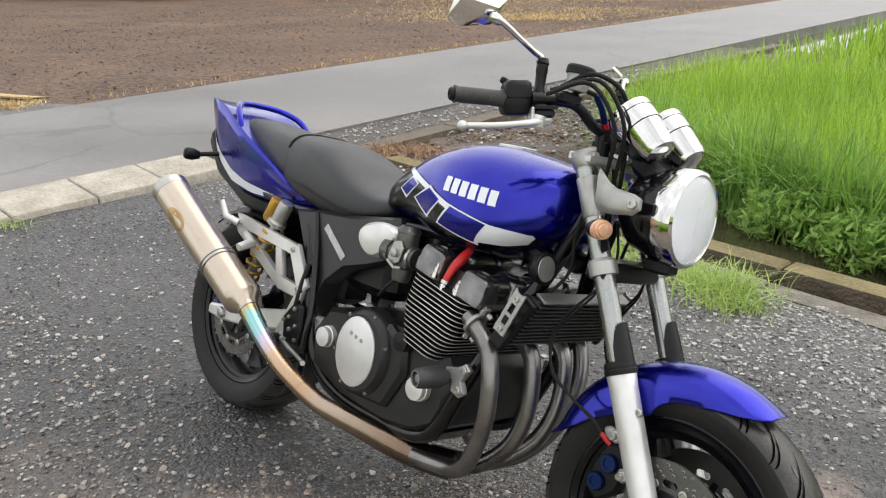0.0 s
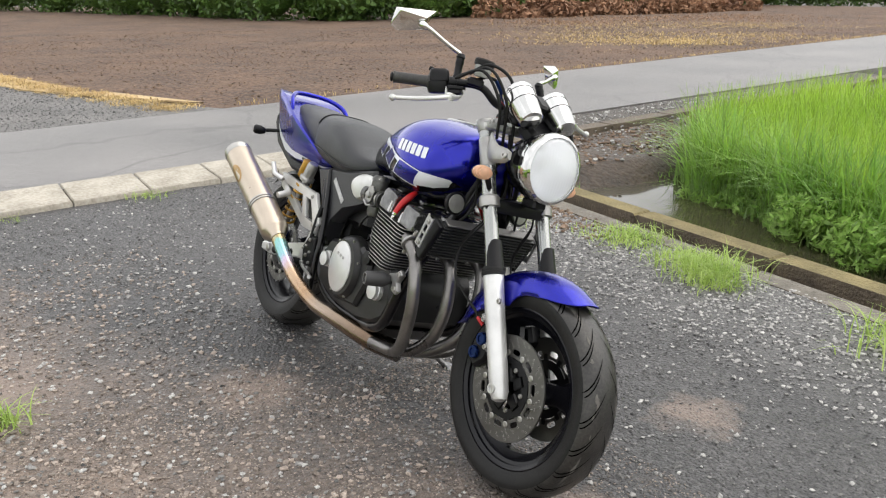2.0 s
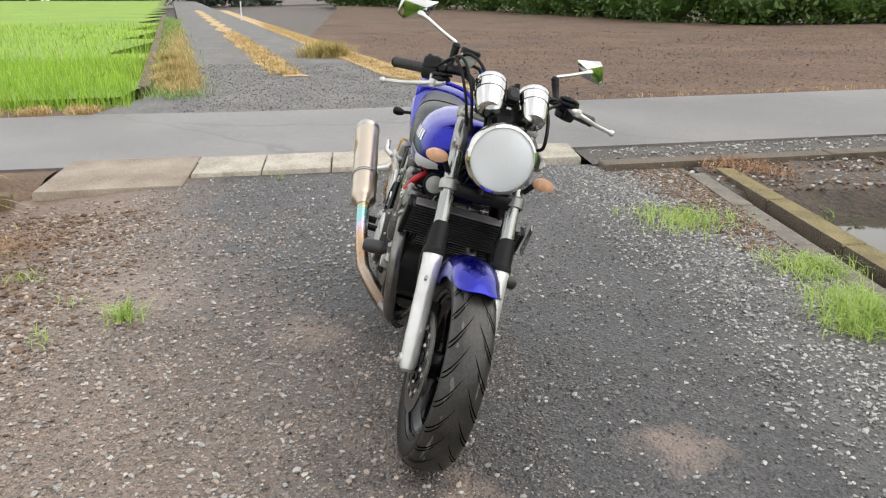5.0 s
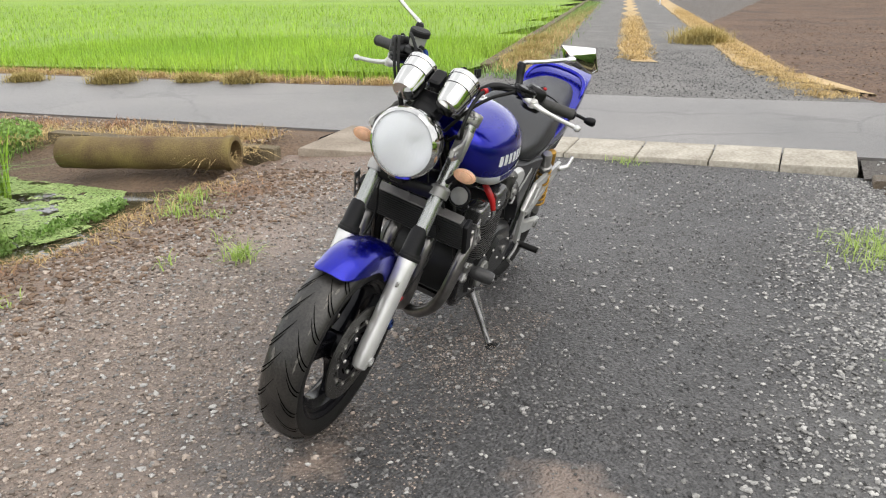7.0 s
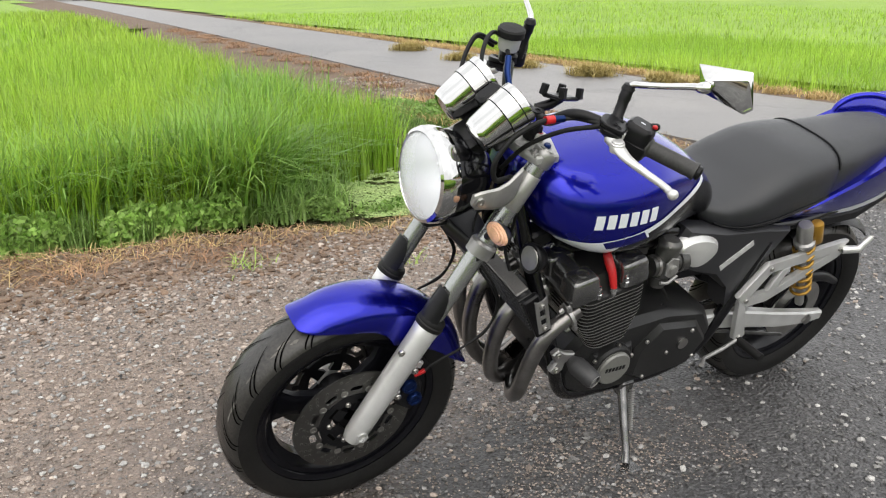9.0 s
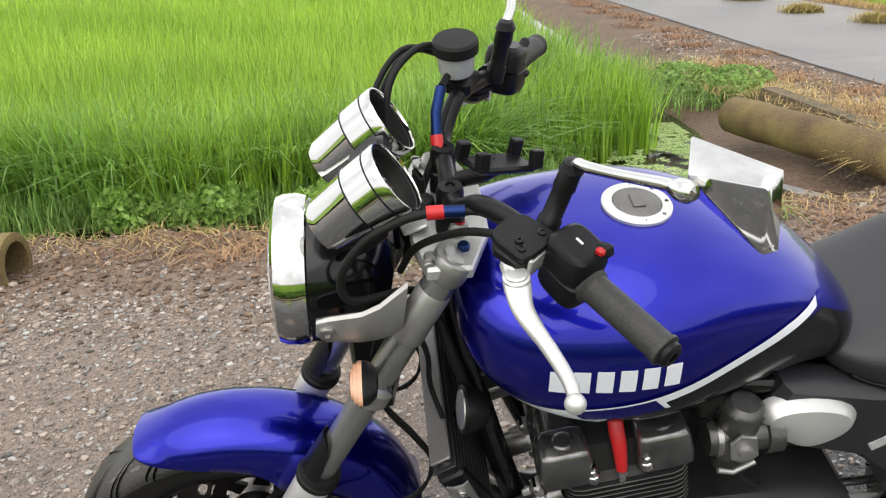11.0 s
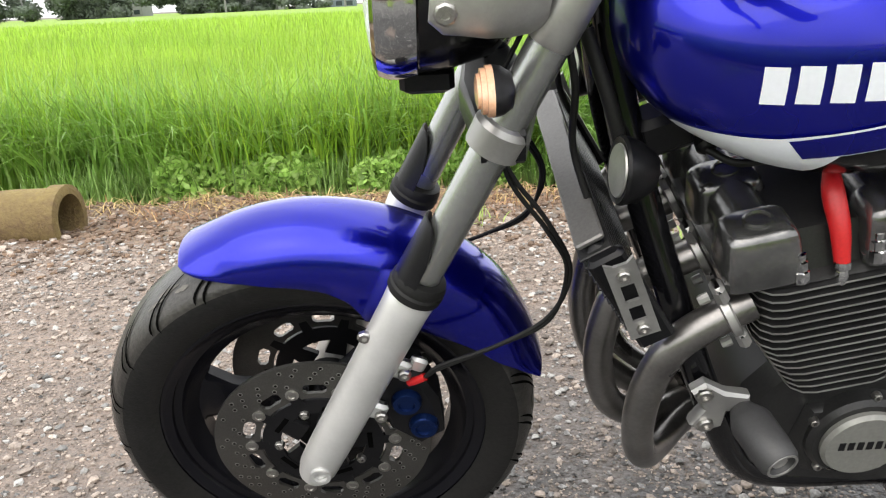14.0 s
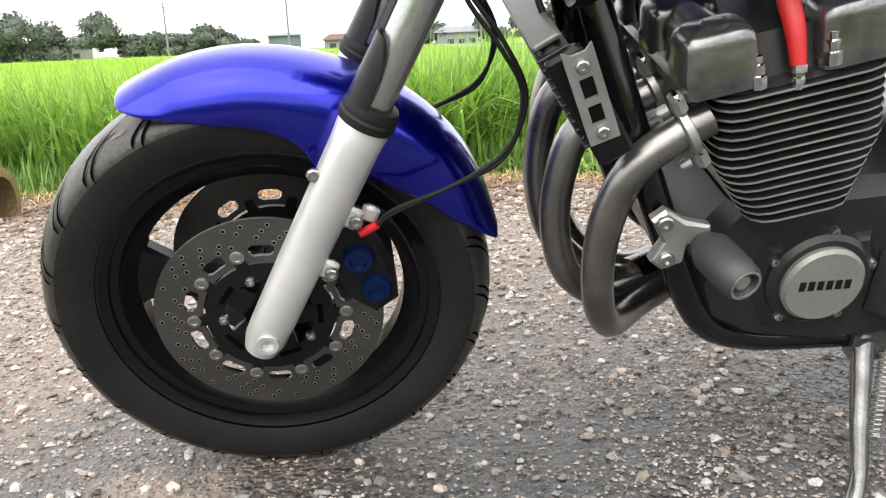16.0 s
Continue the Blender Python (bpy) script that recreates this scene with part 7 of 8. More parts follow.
# ignition coils and wiring under the tank's nose
for sy in (1, -1):
    bm = B()
    block(bm, (0.325, sy * 0.062, 0.752), (0.085, 0.050, 0.046), (0, 18, 0), 0.008)
    lathe(bm, [(0.011, 0.0), (0.011, 0.016), (0.007, 0.020), (0.0, 0.020)], (0.300, sy * 0.088, 0.748), (0, sy, -0.3), 14)
    part("ignition_coil", bm, SATIN, bike, "black ignition coil")
    bm = B()
    tube(bm, [(0.300, sy * 0.105, 0.742), (0.27, sy * 0.125, 0.735), (0.21, sy * 0.125, 0.742), (0.18, sy * 0.130, 0.728)], 0.0042, 12, n=5)
    part("plug_lead", bm, RUBBER, bike, "black plug lead")
    bm = B()
    tube(bm, [(0.425, sy * 0.06, 0.86), (0.40, sy * 0.085, 0.79), (0.372, sy * 0.10, 0.70), (0.335, sy * 0.12, 0.62), (0.30, sy * 0.13, 0.53)], 0.008, 12, n=5)
    part("wiring_loom", bm, RUBBER, bike, "black wiring loom beside the frame")
# side stand
bm = B()
foot = Vector((0.022, 0.292, 0.096))
tube(bm, [(-0.03, 0.145, 0.250), (-0.02, 0.175, 0.215), (-0.004, 0.225, 0.165), (0.004, 0.262, 0.120), tuple(foot)], [0.016, 0.014, 0.012, 0.011, 0.012], 12, n=4)
block(bm, tuple(foot + Vector((0.006, 0.012, -0.003))), (0.075, 0.050, 0.008), (LEANING, 0, 0), 0.003)
block(bm, (-0.035, 0.148, 0.240), (0.05, 0.03, 0.05), (0, 0, 0), 0.006)
stand = part("side_stand", bm, HEADGREY, bike, "grey steel side stand, down")
bm = B()
coil = []
a, b = Vector((-0.055, 0.165, 0.235)), Vector((-0.022, 0.232, 0.150))
d = (b - a).normalized()
u = d.orthogonal().normalized()
v = d.cross(u)
for i in range(18 * 6 + 1):
    t = 2 * math.pi * i / 6
    coil.append(a + (b - a) * (i / 108) + (u * math.cos(t) + v * math.sin(t)) * 0.0075)
tube(bm, coil, 0.0016, 5)
part("stand_spring", bm, STEEL, stand)
# ---- beside the lot: pipes, banks, pond, weeds ----
def hollow_pipe(name, a, b, r, wall, label):
    bm = B()
    a, b = Vector(a), Vector(b)
    L = (b - a).length
    prof = [(r - wall, 0.0), (r - 0.004, -0.002), (r + 0.012, 0.004), (r + 0.012, 0.06), (r, 0.065)] + [(r + 0.004 * math.sin(i * 1.7), L * i / 10) for i in range(2, 9)] + [(r, L - 0.004), (r - 0.004, L), (r - wall, L), (r - wall, L * 0.5)]
    lathe(bm, prof, a, b - a, 36, closed=True)
    for v in bm.verts:
        v.co += Vector((0, 0, 0.006 * noise.noise(v.co * 6)))
    return tagged(part(name, bm, PIPEMAT, None, "", 50), label, "pipe")


PIPEMAT = mat("mossy_clay_pipe", (0.085, 0.048, 0.026), 0.85, 0, 0.3, 3.5, 60, bump=0.6, bump_scale=90, color2=(0.24, 0.185, 0.065), blotch=0.75)
hollow_pipe("drain_pipe", (-2.17, -2.47, 0.085), (-1.86, -3.84, 0.045), 0.120, 0.026, "brown mossy concrete drain pipe lying by the road verge")
hollow_pipe("drain_pipe", (1.98, -1.94, 0.030), (3.05, -2.02, 0.025), 0.124, 0.026, "short mossy concrete pipe lying at the lot's edge")
bm = B()
slab(bm, [(-2.66, -2.42), (-2.54, -2.40), (-2.40, -4.6), (-2.52, -4.62)], -0.2, 0.055, "xy", bevel=0.012)
tagged(part("channel_lip", bm, OLDCON), "dark weathered concrete channel lip behind the pipe", "ditch", kind="structure")

mud_bank = sheet("mud_bank", steps(-4.4, -1.2, 44), steps(2.44, 12, 90),
                 lambda x, y: 0.015 + 0.03 * hump(x, y, 0.4) - 0.22 * max(0, min(1, (x + 2.36 + 0.16 * hump(0, y, 0.5)) / 0.35)), MUD, "brown mud bank with stones beside the paddy", "bank",
                 keep=lambda x, y: x > road_near(y) + 0.88)
POND = [(-1.70, -4.5), (-1.70, -3.1), (-1.3, -2.80), (-0.8, -2.60), (-0.25, -2.72), (-0.1, -3.0), (-0.35, -3.4), (-0.75, -4.5)]


def inside(x, y, poly):
    c = False
    for (x1, y1), (x2, y2) in zip(poly, poly[1:] + poly[:1]):
        if (y1 > y) != (y2 > y) and x < (x2 - x1) * (y - y1) / (y2 - y1) + x1:
            c = not c
    return c


gd = np.random.default_rng(88)
q = np.stack([gd.uniform(-1.8, 0.05, 52000), gd.uniform(-4.6, -2.55, 52000)], 1)
q = q[[inside(x, y, POND) and hump(x, y, 0.30, 2) + 0.7 * hump(x, y, 0.08, 4) + gd.normal(0, 0.10) > -0.22 for x, y in q]]
k = len(q)
ang, size = gd.uniform(0, 2 * np.pi, k), gd.uniform(0.004, 0.011, k)
fr = np.zeros((k, 6, 3), np.float32)
for j in range(6):
    fr[:, j, 0] = q[:, 0] + size * np.cos(ang + j * np.pi / 3)
    fr[:, j, 1] = q[:, 1] + size * np.sin(ang + j * np.pi / 3)
    fr[:, j, 2] = -0.151 + gd.uniform(0, 0.003, k) + gd.normal(0, 0.0006, k)
tagged(raw("duckweed", fr.reshape(-1, 3), np.arange(k * 6).reshape(-1, 6), DUCKWEED), "pale green duckweed fronds floating on the ditch", "duckweed", kind="stuff")


def tuft(name, at, n, height, width, spread, material, label, category, lean=0.6, seed=1, group=""):
    """One plant: its blades meet in a root under the ground."""
    g = np.random.default_rng(seed)
    p = np.stack([g.normal(0, spread, n), g.normal(0, spread, n)], 1)
    ob = blades(name, p, np.zeros(n), height, width, material, label, category, lean, 4, seed, kind="")
    bm = B()
    bm.from_mesh(ob.data)
    bm.verts.ensure_lookup_table()
    root = bm.verts.new((0, 0, -0.03))
    bm.verts.ensure_lookup_table()
    for k in range(n):
        bm.faces.new((root, bm.verts[k * 10], bm.verts[k * 10 + 1]))
    bm.to_mesh(ob.data)
    bm.free()
    ob.location = at
    return tagged(ob, group=group)


for i, (x, y, n, h, w, sp) in enumerate(((-0.10, 1.95, 420, 0.14, 0.005, 0.09), (-0.72, 2.08, 320, 0.09, 0.006, 0.10), (-1.68, 1.82, 420, 0.09, 0.006, 0.15), (-1.92, 1.70, 60, 0.07, 0.006, 0.09), (-0.32, 2.03, 220, 0.08, 0.005, 0.08), (-0.95, 2.02, 60, 0.06, 0.005, 0.09),
                                        (0.02, 1.85, 160, 0.08, 0.005, 0.06), (0.9, 1.90, 160, 0.15, 0.007, 0.10),
                                        (-0.42, -1.14, 70, 0.11, 0.006, 0.035), (-0.20, -1.42, 14, 0.07, 0.005, 0.03), (-0.62, -1.38, 12, 0.06, 0.005, 0.03), (-1.25, -2.15, 70, 0.12, 0.007, 0.07), (-1.02, -2.02, 50, 0.10, 0.007, 0.06),
                                        (-1.0, -1.75, 30, 0.07, 0.006, 0.05), (-3.36, 0.12, 60, 0.07, 0.006, 0.07), (-3.20, -0.75, 20, 0.05, 0.005, 0.03), (0.45, -1.75, 40, 0.07, 0.006, 0.05))):
    tuft("grass_tuft", (x, y, lot_z(x, y) - 0.005), n, h, w, sp, PALEGRASS, "green grass tuft sprouting in the gravel", "grass", 1.15, 40 + i, "grass tufts in the lot")

# broad-leaved weeds and tall grass along the rice
g = np.random.default_rng(77)
def weed_bed(name, pts, n, h, w, lean, material, label, seed):
    gg = np.random.default_rng(seed)
    idx = gg.integers(0, len(pts), n)
    p = np.array([q[:2] for q in pts])[idx] + np.clip(gg.normal(0, 1, (n, 2)), -2, 2) * np.array([q[2] for q in pts])[idx][:, None]
    return blades(name, p, np.full(n, -0.14), h, w, material, label, "weeds", lean, 4, seed)


edge = [(x, -2.86 - 0.05 * math.sin(x * 5), 0.10) for x in steps(0.2, 2.4, 14)]
weed_bed("weed_bed", edge, 1500, 0.22, 0.010, 0.5, WEED, "low broad-leaved weeds along the rice edge", 5)
weed_bed("weed_bed", [(x, -3.16 - 0.1 * math.sin(x * 3), 0.14) for x in steps(0.0, 5.0, 20)], 4200, 0.66, 0.016, 0.75, TALLGRASS, "tall arching grass at the rice edge", 6)
weed_bed("weed_bed", [(0.05, -3.25, 0.14), (-0.05, -3.6, 0.16), (-0.3, -4.2, 0.2), (-0.6, -4.9, 0.25), (-0.8, -5.6, 0.3), (0.25, -3.0, 0.10)], 3600, 0.66, 0.018, 0.85, TALLGRASS, "tall arching grass in the pond", 7)
weed_bed("weed_bed", [(-0.35, -3.05, 0.10), (-0.55, -3.6, 0.12), (-1.3, -5.0, 0.25), (-1.5, -5.8, 0.3), (-0.05, -2.85, 0.08)], 1500, 0.22, 0.012, 0.9, WEED, "short green weeds in the ditch water", 8)
weed_bed("weed_bed", [(x, paddy_edge(x) + 0.08, 0.07) for x in steps(-2.0, 3.0, 26)], 2600, 0.24, 0.013, 0.85, WEED, "leafy weeds under the rice past the ditch", 9)
weed_bed("weed_bed", [(x, paddy_edge(x) + 0.24, 0.10) for x in steps(-2.15, 3.0, 24)], 4200, 0.66, 0.016, 0.75, TALLGRASS, "tall arching grass past the ditch", 10)
weed_bed("weed_bed", [(-2.35, 3.0, 0.12), (-2.5, 3.3, 0.1), (-2.9, 3.1, 0.06), (-2.2, 4.0, 0.1), (-3.85, 4.2, 0.1)], 500, 0.09, 0.010, 1.0, WEED, "small weeds on the mud bank", 11)


# cut straw and dry grass
def straw(name, polys, n, h, label, seed, z=0.05, lean=2.0, w=0.012, m=STRAW):
    """Dry stalks strewn round points (x, y, spread)."""
    gg = np.random.default_rng(seed)
    idx = gg.integers(0, len(polys), n)
    p = np.array([q[:2] for q in polys])[idx] + np.clip(gg.normal(0, 1, (n, 2)), -2, 2) * np.array([q[2] for q in polys])[idx][:, None]
    ground_z = z + drops(p[:, 1]) if z is not None else np.array([lot_z(x, y) + 0.004 for x, y in p])
    return blades(name, p, ground_z, h, w, m, label, "dry grass", lean, 3, seed)


DRYBED = mat("tan_dry_turf", (0.34, 0.24, 0.12), 0.95, 0, 0.2, 1.6, 30, bump=0.8, bump_scale=40, color2=(0.60, 0.45, 0.25))
strip("dry_turf", [((x, lane_mid(x) + 1.5 + 1.1 * max(0, 1 + (x + 7.4) / 3.0), 0.050), (x, lane_mid(x) + 2.15 + 0.55 * max(0, 1 + (x + 7.4) / 3.0), 0.034)) for x in steps(-60, -7.8, 60)], DRYBED, "tan dry turf along the track", "verge", 0.02)
strip("dry_turf_2", [((x, lane_mid(x) - 0.20 - 0.12 * math.sin(x * 1.3), 0.046), (x, lane_mid(x) + 0.22 + 0.12 * math.sin(x * 1.7), 0.046)) for x in steps(-60, -10.5, 60)], DRYBED, "tan dry turf down the middle of the track", "verge", 0.1)
straw("dry_grass", [(x, lane_mid(x) + 1.8 + 0.25 * max(0, 1 + (x + 7.4) / 3.0), 0.16) for x in steps(-45, -7.5, 60)], 24000, 0.05, "yellow dry grass along the track edge", 31, 0.045, 3.0, 0.010)
straw("dry_grass", [(x, lane_mid(x), 0.15) for x in steps(-50, -11, 50)], 12000, 0.08, "dry grass strip down the middle of the track", 32, 0.045, 1.6, 0.012)
straw("dry_grass", [(x, lane_mid(x) - 1.75, 0.16) for x in steps(-40, -8.5, 50)], 16000, 0.24, "dry grass between the track and the rice", 33, 0.0, 0.9, 0.009)
gq = np.random.default_rng(55)
q = np.stack([gq.uniform(-40, -7.6, 5000), gq.normal(0, 0.22, 5000)], 1)
q[:, 1] += lane_mid(q[:, 0]) - 1.85
blades("weed_bed", q, np.full(len(q), 0.0), 0.20, 0.014, WEED, "green weeds between the track and the rice", "weeds", 0.9, 3, 56)
straw("dry_grass", [(road_far(y) - 0.35, y, 0.10) for y in steps(-30, -3.2, 50)], 14000, 0.12, "dry cut grass at the road edge", 34, 0.02, 1.0, 0.009)
straw("dry_grass", [(road_near(y) + 0.50 + 0.2 * math.sin(y * 3), y, 0.14) for y in steps(-26, -3.0, 30)], 7000, 0.08, "dead brown cut grass on the verge", 35, 0.035, 2.4, 0.007, DEADBROWN)
straw("dry_grass", [(road_far(y) - 0.25, y, 0.10) for y in steps(2.5, 24, 40)], 900, 0.06, "dry grass along the soil field", 36, 0.03, 1.0, 0.010)
weed_bed("weed_bed", [(-2.15, -5.2, 0.22), (-1.9, -6.0, 0.3), (-1.7, -6.6, 0.3), (-2.4, -4.9, 0.12)], 2200, 0.20, 0.010, 1.0, WEED, "green weeds on the verge by the pond", 12)
straw("dry_grass", [(-13.5, 15.0, 1.3), (-12.3, 16.2, 0.8), (-16, 17, 1.8), (-12.8, 19.5, 1.2), (-20, 22, 2.2), (-18, 26, 2.0)], 4200, 0.09, "pale straw lying on the soil", 37, 0.04, 3.5, 0.022)
straw("dry_grass", [(-24, 22, 2.0), (-26, 27, 2.0), (-22, 30, 2.2), (-25, 34, 2.2)], 3000, 0.10, "reddish dead stalks on the soil", 137, 0.04, 3.5, 0.03, DEADBROWN)
straw("dry_grass", [(0.3, -2.2, 0.14), (0.8, -2.3, 0.14), (-0.2, -2.3, 0.14), (1.3, -2.35, 0.14), (1.7, -2.2, 0.12), (-0.9, -2.35, 0.12), (-1.5, -2.4, 0.14), (-1.6, -2.0, 0.10), (0.55, -2.0, 0.10), (1.15, -2.1, 0.10)], 1300, 0.06, "dead brown stalks on the dirt bank", 38, None, 3.6, 0.004, DEADBROWN)
straw("dry_grass", [(x, bank_lip(x) + 0.08, 0.09) for x in steps(-1.8, 2.4, 22)], 1000, 0.06, "bleached dry stalks along the bank's lip", 138, None, 4.0, 0.004)
straw("dry_grass", [(-3.2, 2.75, 0.12), (-2.9, 2.9, 0.12)], 500, 0.08, "reddish dead grass on the mud", 39, 0.03, 2.0, 0.006, DEADBROWN)
RUST = mat("rusty_dead_weeds", (0.15, 0.07, 0.04), 0.9, 0, 0.3, 0.5, 12, color2=(0.36, 0.21, 0.12), rnd=0.4)
# round clumps of dry grass
DRYGREEN = mat("olive_dry_grass", (0.20, 0.165, 0.05), 0.85, 0, 0.25, 1.2, 14, color2=(0.46, 0.37, 0.15), translucent=0.15, rnd=0.35)
for i, (x, y, r) in enumerate(((-14.8, -0.75, 0.50), (-6.05, -9.1, 0.24), (-6.15, -7.5, 0.30), (-6.5, -5.6, 0.26), (-6.45, -6.4, 0.22), (-5.95, -10.8, 0.25), (-6.3, -13.5, 0.3), (-9.6, -2.75, 0.30), (-11.2, -3.1, 0.32), (-13.4, -3.6, 0.34))):
    n = 1500
    ob = tuft("straw_clump", (x, y, drop(y) + 0.0), n, r * 0.80, 0.014, r * 0.42, DRYGREEN, "mounded clump of dry olive-brown grass", "grass clump", 0.9, 60 + i, "dry grass clumps")
bm = B()
for i in range(9):
    x = -8.6 - 4.0 * i
    slab(bm, [(x, lane_mid(x) - 2.10), (x - 3.96, lane_mid(x - 3.96) - 2.10), (x - 3.96, lane_mid(x - 3.96) - 2.26), (x, lane_mid(x) - 2.26)], -0.2, 0.12, "xy", bevel=0.01)
tagged(part("field_edging", bm, OLDCON), "pale concrete edging between rice and track", "edging", kind="structure")
bm = B()
tube(bm, [(-38, -5.4, 0), (-38, -5.4, 0.9)], 0.03, 8)
tagged(part("marker_post", bm, WHITE), "thin white marker post beside the track", "post")


# ---- hedge and distance ----
def foliage(name, blobs, n, size, material, label, category, seed, kind="stuff", slim=0.5):
    """Many small leaf faces on the shells of lumps (x, y, z, rx, ry, rz)."""
    gg = np.random.default_rng(seed)
    b = np.array(blobs)
    wt = b[:, 3] * b[:, 5] + b[:, 4] * b[:, 5]
    idx = gg.choice(len(b), n, p=wt / wt.sum())
    d = gg.normal(0, 1, (n, 3))
    d /= np.linalg.norm(d, axis=1)[:, None]
    r = gg.uniform(0.72, 1.10, n)[:, None]
    c = b[idx, :3] + d * r * b[idx, 3:]
    u = gg.normal(0, 1, (n, 3))
    u /= np.linalg.norm(u, axis=1)[:, None]
    v = np.cross(u, gg.normal(0, 1, (n, 3)))
    v /= np.linalg.norm(v, axis=1)[:, None]
    s = (size * gg.uniform(0.5, 1.3, n))[:, None]
    q = np.stack([c - u * s, c + v * s * slim, c + u * s, c - v * s * slim], 1)
    f = np.arange(n * 4).reshape(-1, 4)
    ob = raw(name, q.reshape(-1, 3), f, material)
    return tagged(ob, label, category, kind=kind)


def lumps(name, blobs, material, label, category):
    bm = B()
    for x, y, z, rx, ry, rz in blobs:
        m = Matrix.LocRotScale((x, y, z), None, (rx * 0.72, ry * 0.72, rz * 0.72))
        bmesh.ops.create_icosphere(bm, subdivisions=2, radius=1, matrix=m)
    for v in bm.verts:
        v.co += Vector(noise.noise_vector(v.co * 0.8)) * 0.25
    return tagged(part(name, bm, material, None, "", 80), label, category, kind="stuff")


line = spline([(-95, -2), (-75, 4), (-50, 12), (-33, 16), (-35, 25), (-38, 36), (-40, 48), (-42, 62), (-40, 80)], 9)
hb = []
for i, q in enumerate(line):
    gg = np.random.default_rng(200 + i)
    for k in range(3):
        hb.append((q[0] + gg.normal(0, 0.5), q[1] + gg.normal(0, 0.5), 1.2 + 1.3 * k, 1.7, 1.7, gg.uniform(1.1, 1.6)))
gg = np.random.default_rng(71)
beds = [(x + gg.normal(0, 0.05), -2.80 + gg.normal(0, 0.05), -0.08 + gg.uniform(0, 0.05), 0.11, 0.10, gg.uniform(0.06, 0.13)) for x in steps(0.30, 0.85, 8) + steps(1.2, 1.85, 10)]
foliage("leafy_weeds", beds, 7500, 0.024, WEEDLEAF, "broad-leaved weeds hanging over the dirt bank", "weeds", 72)
beds = [(x + gg.normal(0, 0.05), paddy_edge(x) + 0.06 + gg.normal(0, 0.06), -0.10 + gg.uniform(0, 0.04), 0.10, 0.09, gg.uniform(0.03, 0.07)) for x in steps(-1.7, -0.6, 14)]
beds += [(x + gg.normal(0, 0.05), paddy_edge(x) + 0.05 + gg.normal(0, 0.09), -0.03 + gg.uniform(0, 0.10), 0.13, 0.13, gg.uniform(0.08, 0.18)) for x in steps(-0.5, 2.8, 44)]
foliage("leafy_weeds", beds, 14000, 0.034, WEEDLEAF, "broad-leaved weeds along the far ditch wall", "weeds", 73, slim=0.26)
beds = [(-0.32 + gg.normal(0, 0.10), -2.95 + gg.normal(0, 0.12), -0.12, 0.10, 0.10, 0.07) for k in range(9)] + [(-1.35 + 0.13 * k, -2.78 + 0.03 * gg.normal(), -0.13, 0.07, 0.05, 0.04) for k in range(7)]
foliage("leafy_weeds", beds, 3600, 0.018, WEED, "small green weeds at the pond's edge", "weeds", 74)
lumps("hedge_core", hb, LEAF, "dark inner mass of the hedge", "hedge")
foliage("hedge", hb, 170000, 0.15, LEAF, "dense dark green hedge behind the bare field", "hedge", 201)

gg = np.random.default_rng(9)
heap = [(-30.5 - 0.10 * (y - 30) + gg.normal(0, 0.7), y + gg.normal(0, 0.5), 0.05 + gg.uniform(0, 0.35), gg.uniform(0.6, 1.2), gg.uniform(0.8, 1.6), gg.uniform(0.25, 0.75)) for y in steps(24, 44, 26)]
foliage("dead_weeds", heap, 15000, 0.16, RUST, "heap of rusty dead weeds before the hedge", "dead weeds", 9)
gg = np.random.default_rng(301)
far_blobs = []
for x, w, hgt in ((62, 9, 11), (55, 5, 7), (48, 7, 8.5), (42, 4, 5.5), (37, 8, 6.5), (30, 8, 6.0), (25, 5, 4.5), (20, 4, 3.6), (-1, 4, 4.5), (-12, 5, 4), (-20, 5, 6), (-27, 6, 8), (-34, 8, 9), (75, 10, 9), (88, 10, 8), (-45, 10, 9)):
    for k in range(9):
        far_blobs.append((x + gg.normal(0, w * 0.35), -152 + gg.normal(0, 2.0), -4.2 + abs(gg.normal(0.42, 0.18)) * hgt, w * gg.uniform(0.2, 0.36), 2.0, hgt * gg.uniform(0.14, 0.24)))
for k in range(70):
    yy = -130 + 2.0 * k + gg.normal(0, 1)
    far_blobs.append((-124 + gg.normal(0, 2), yy, drop(yy) + gg.uniform(0.5, 4.5), 2.2, gg.uniform(2.0, 4.0), gg.uniform(1.5, 3.2)))
lumps("far_tree_core", far_blobs, FAR, "dark inner mass of the distant trees", "trees")
foliage("far_trees", far_blobs, 80000, 0.34, FAR, "row of distant trees beyond the rice", "trees", 302)

HOUSEWALL = mat("pale_house_wall", (0.22, 0.225, 0.23), 0.8, 0, 0.1, 0.5, 6)
TEALWALL = mat("blue_grey_sheet_wall", (0.12, 0.15, 0.18), 0.7, 0, 0.1, 0.5, 6)
REDROOF = mat("red_brown_roof_tile", (0.12, 0.07, 0.06), 0.8, 0, 0.2, 0.6, 9)
GREYROOF = mat("grey_roof_tile", (0.20, 0.21, 0.23), 0.7, 0, 0.2, 0.6, 9)
PANE = mat("dark_window_pane", (0.04, 0.05, 0.06), 0.15)


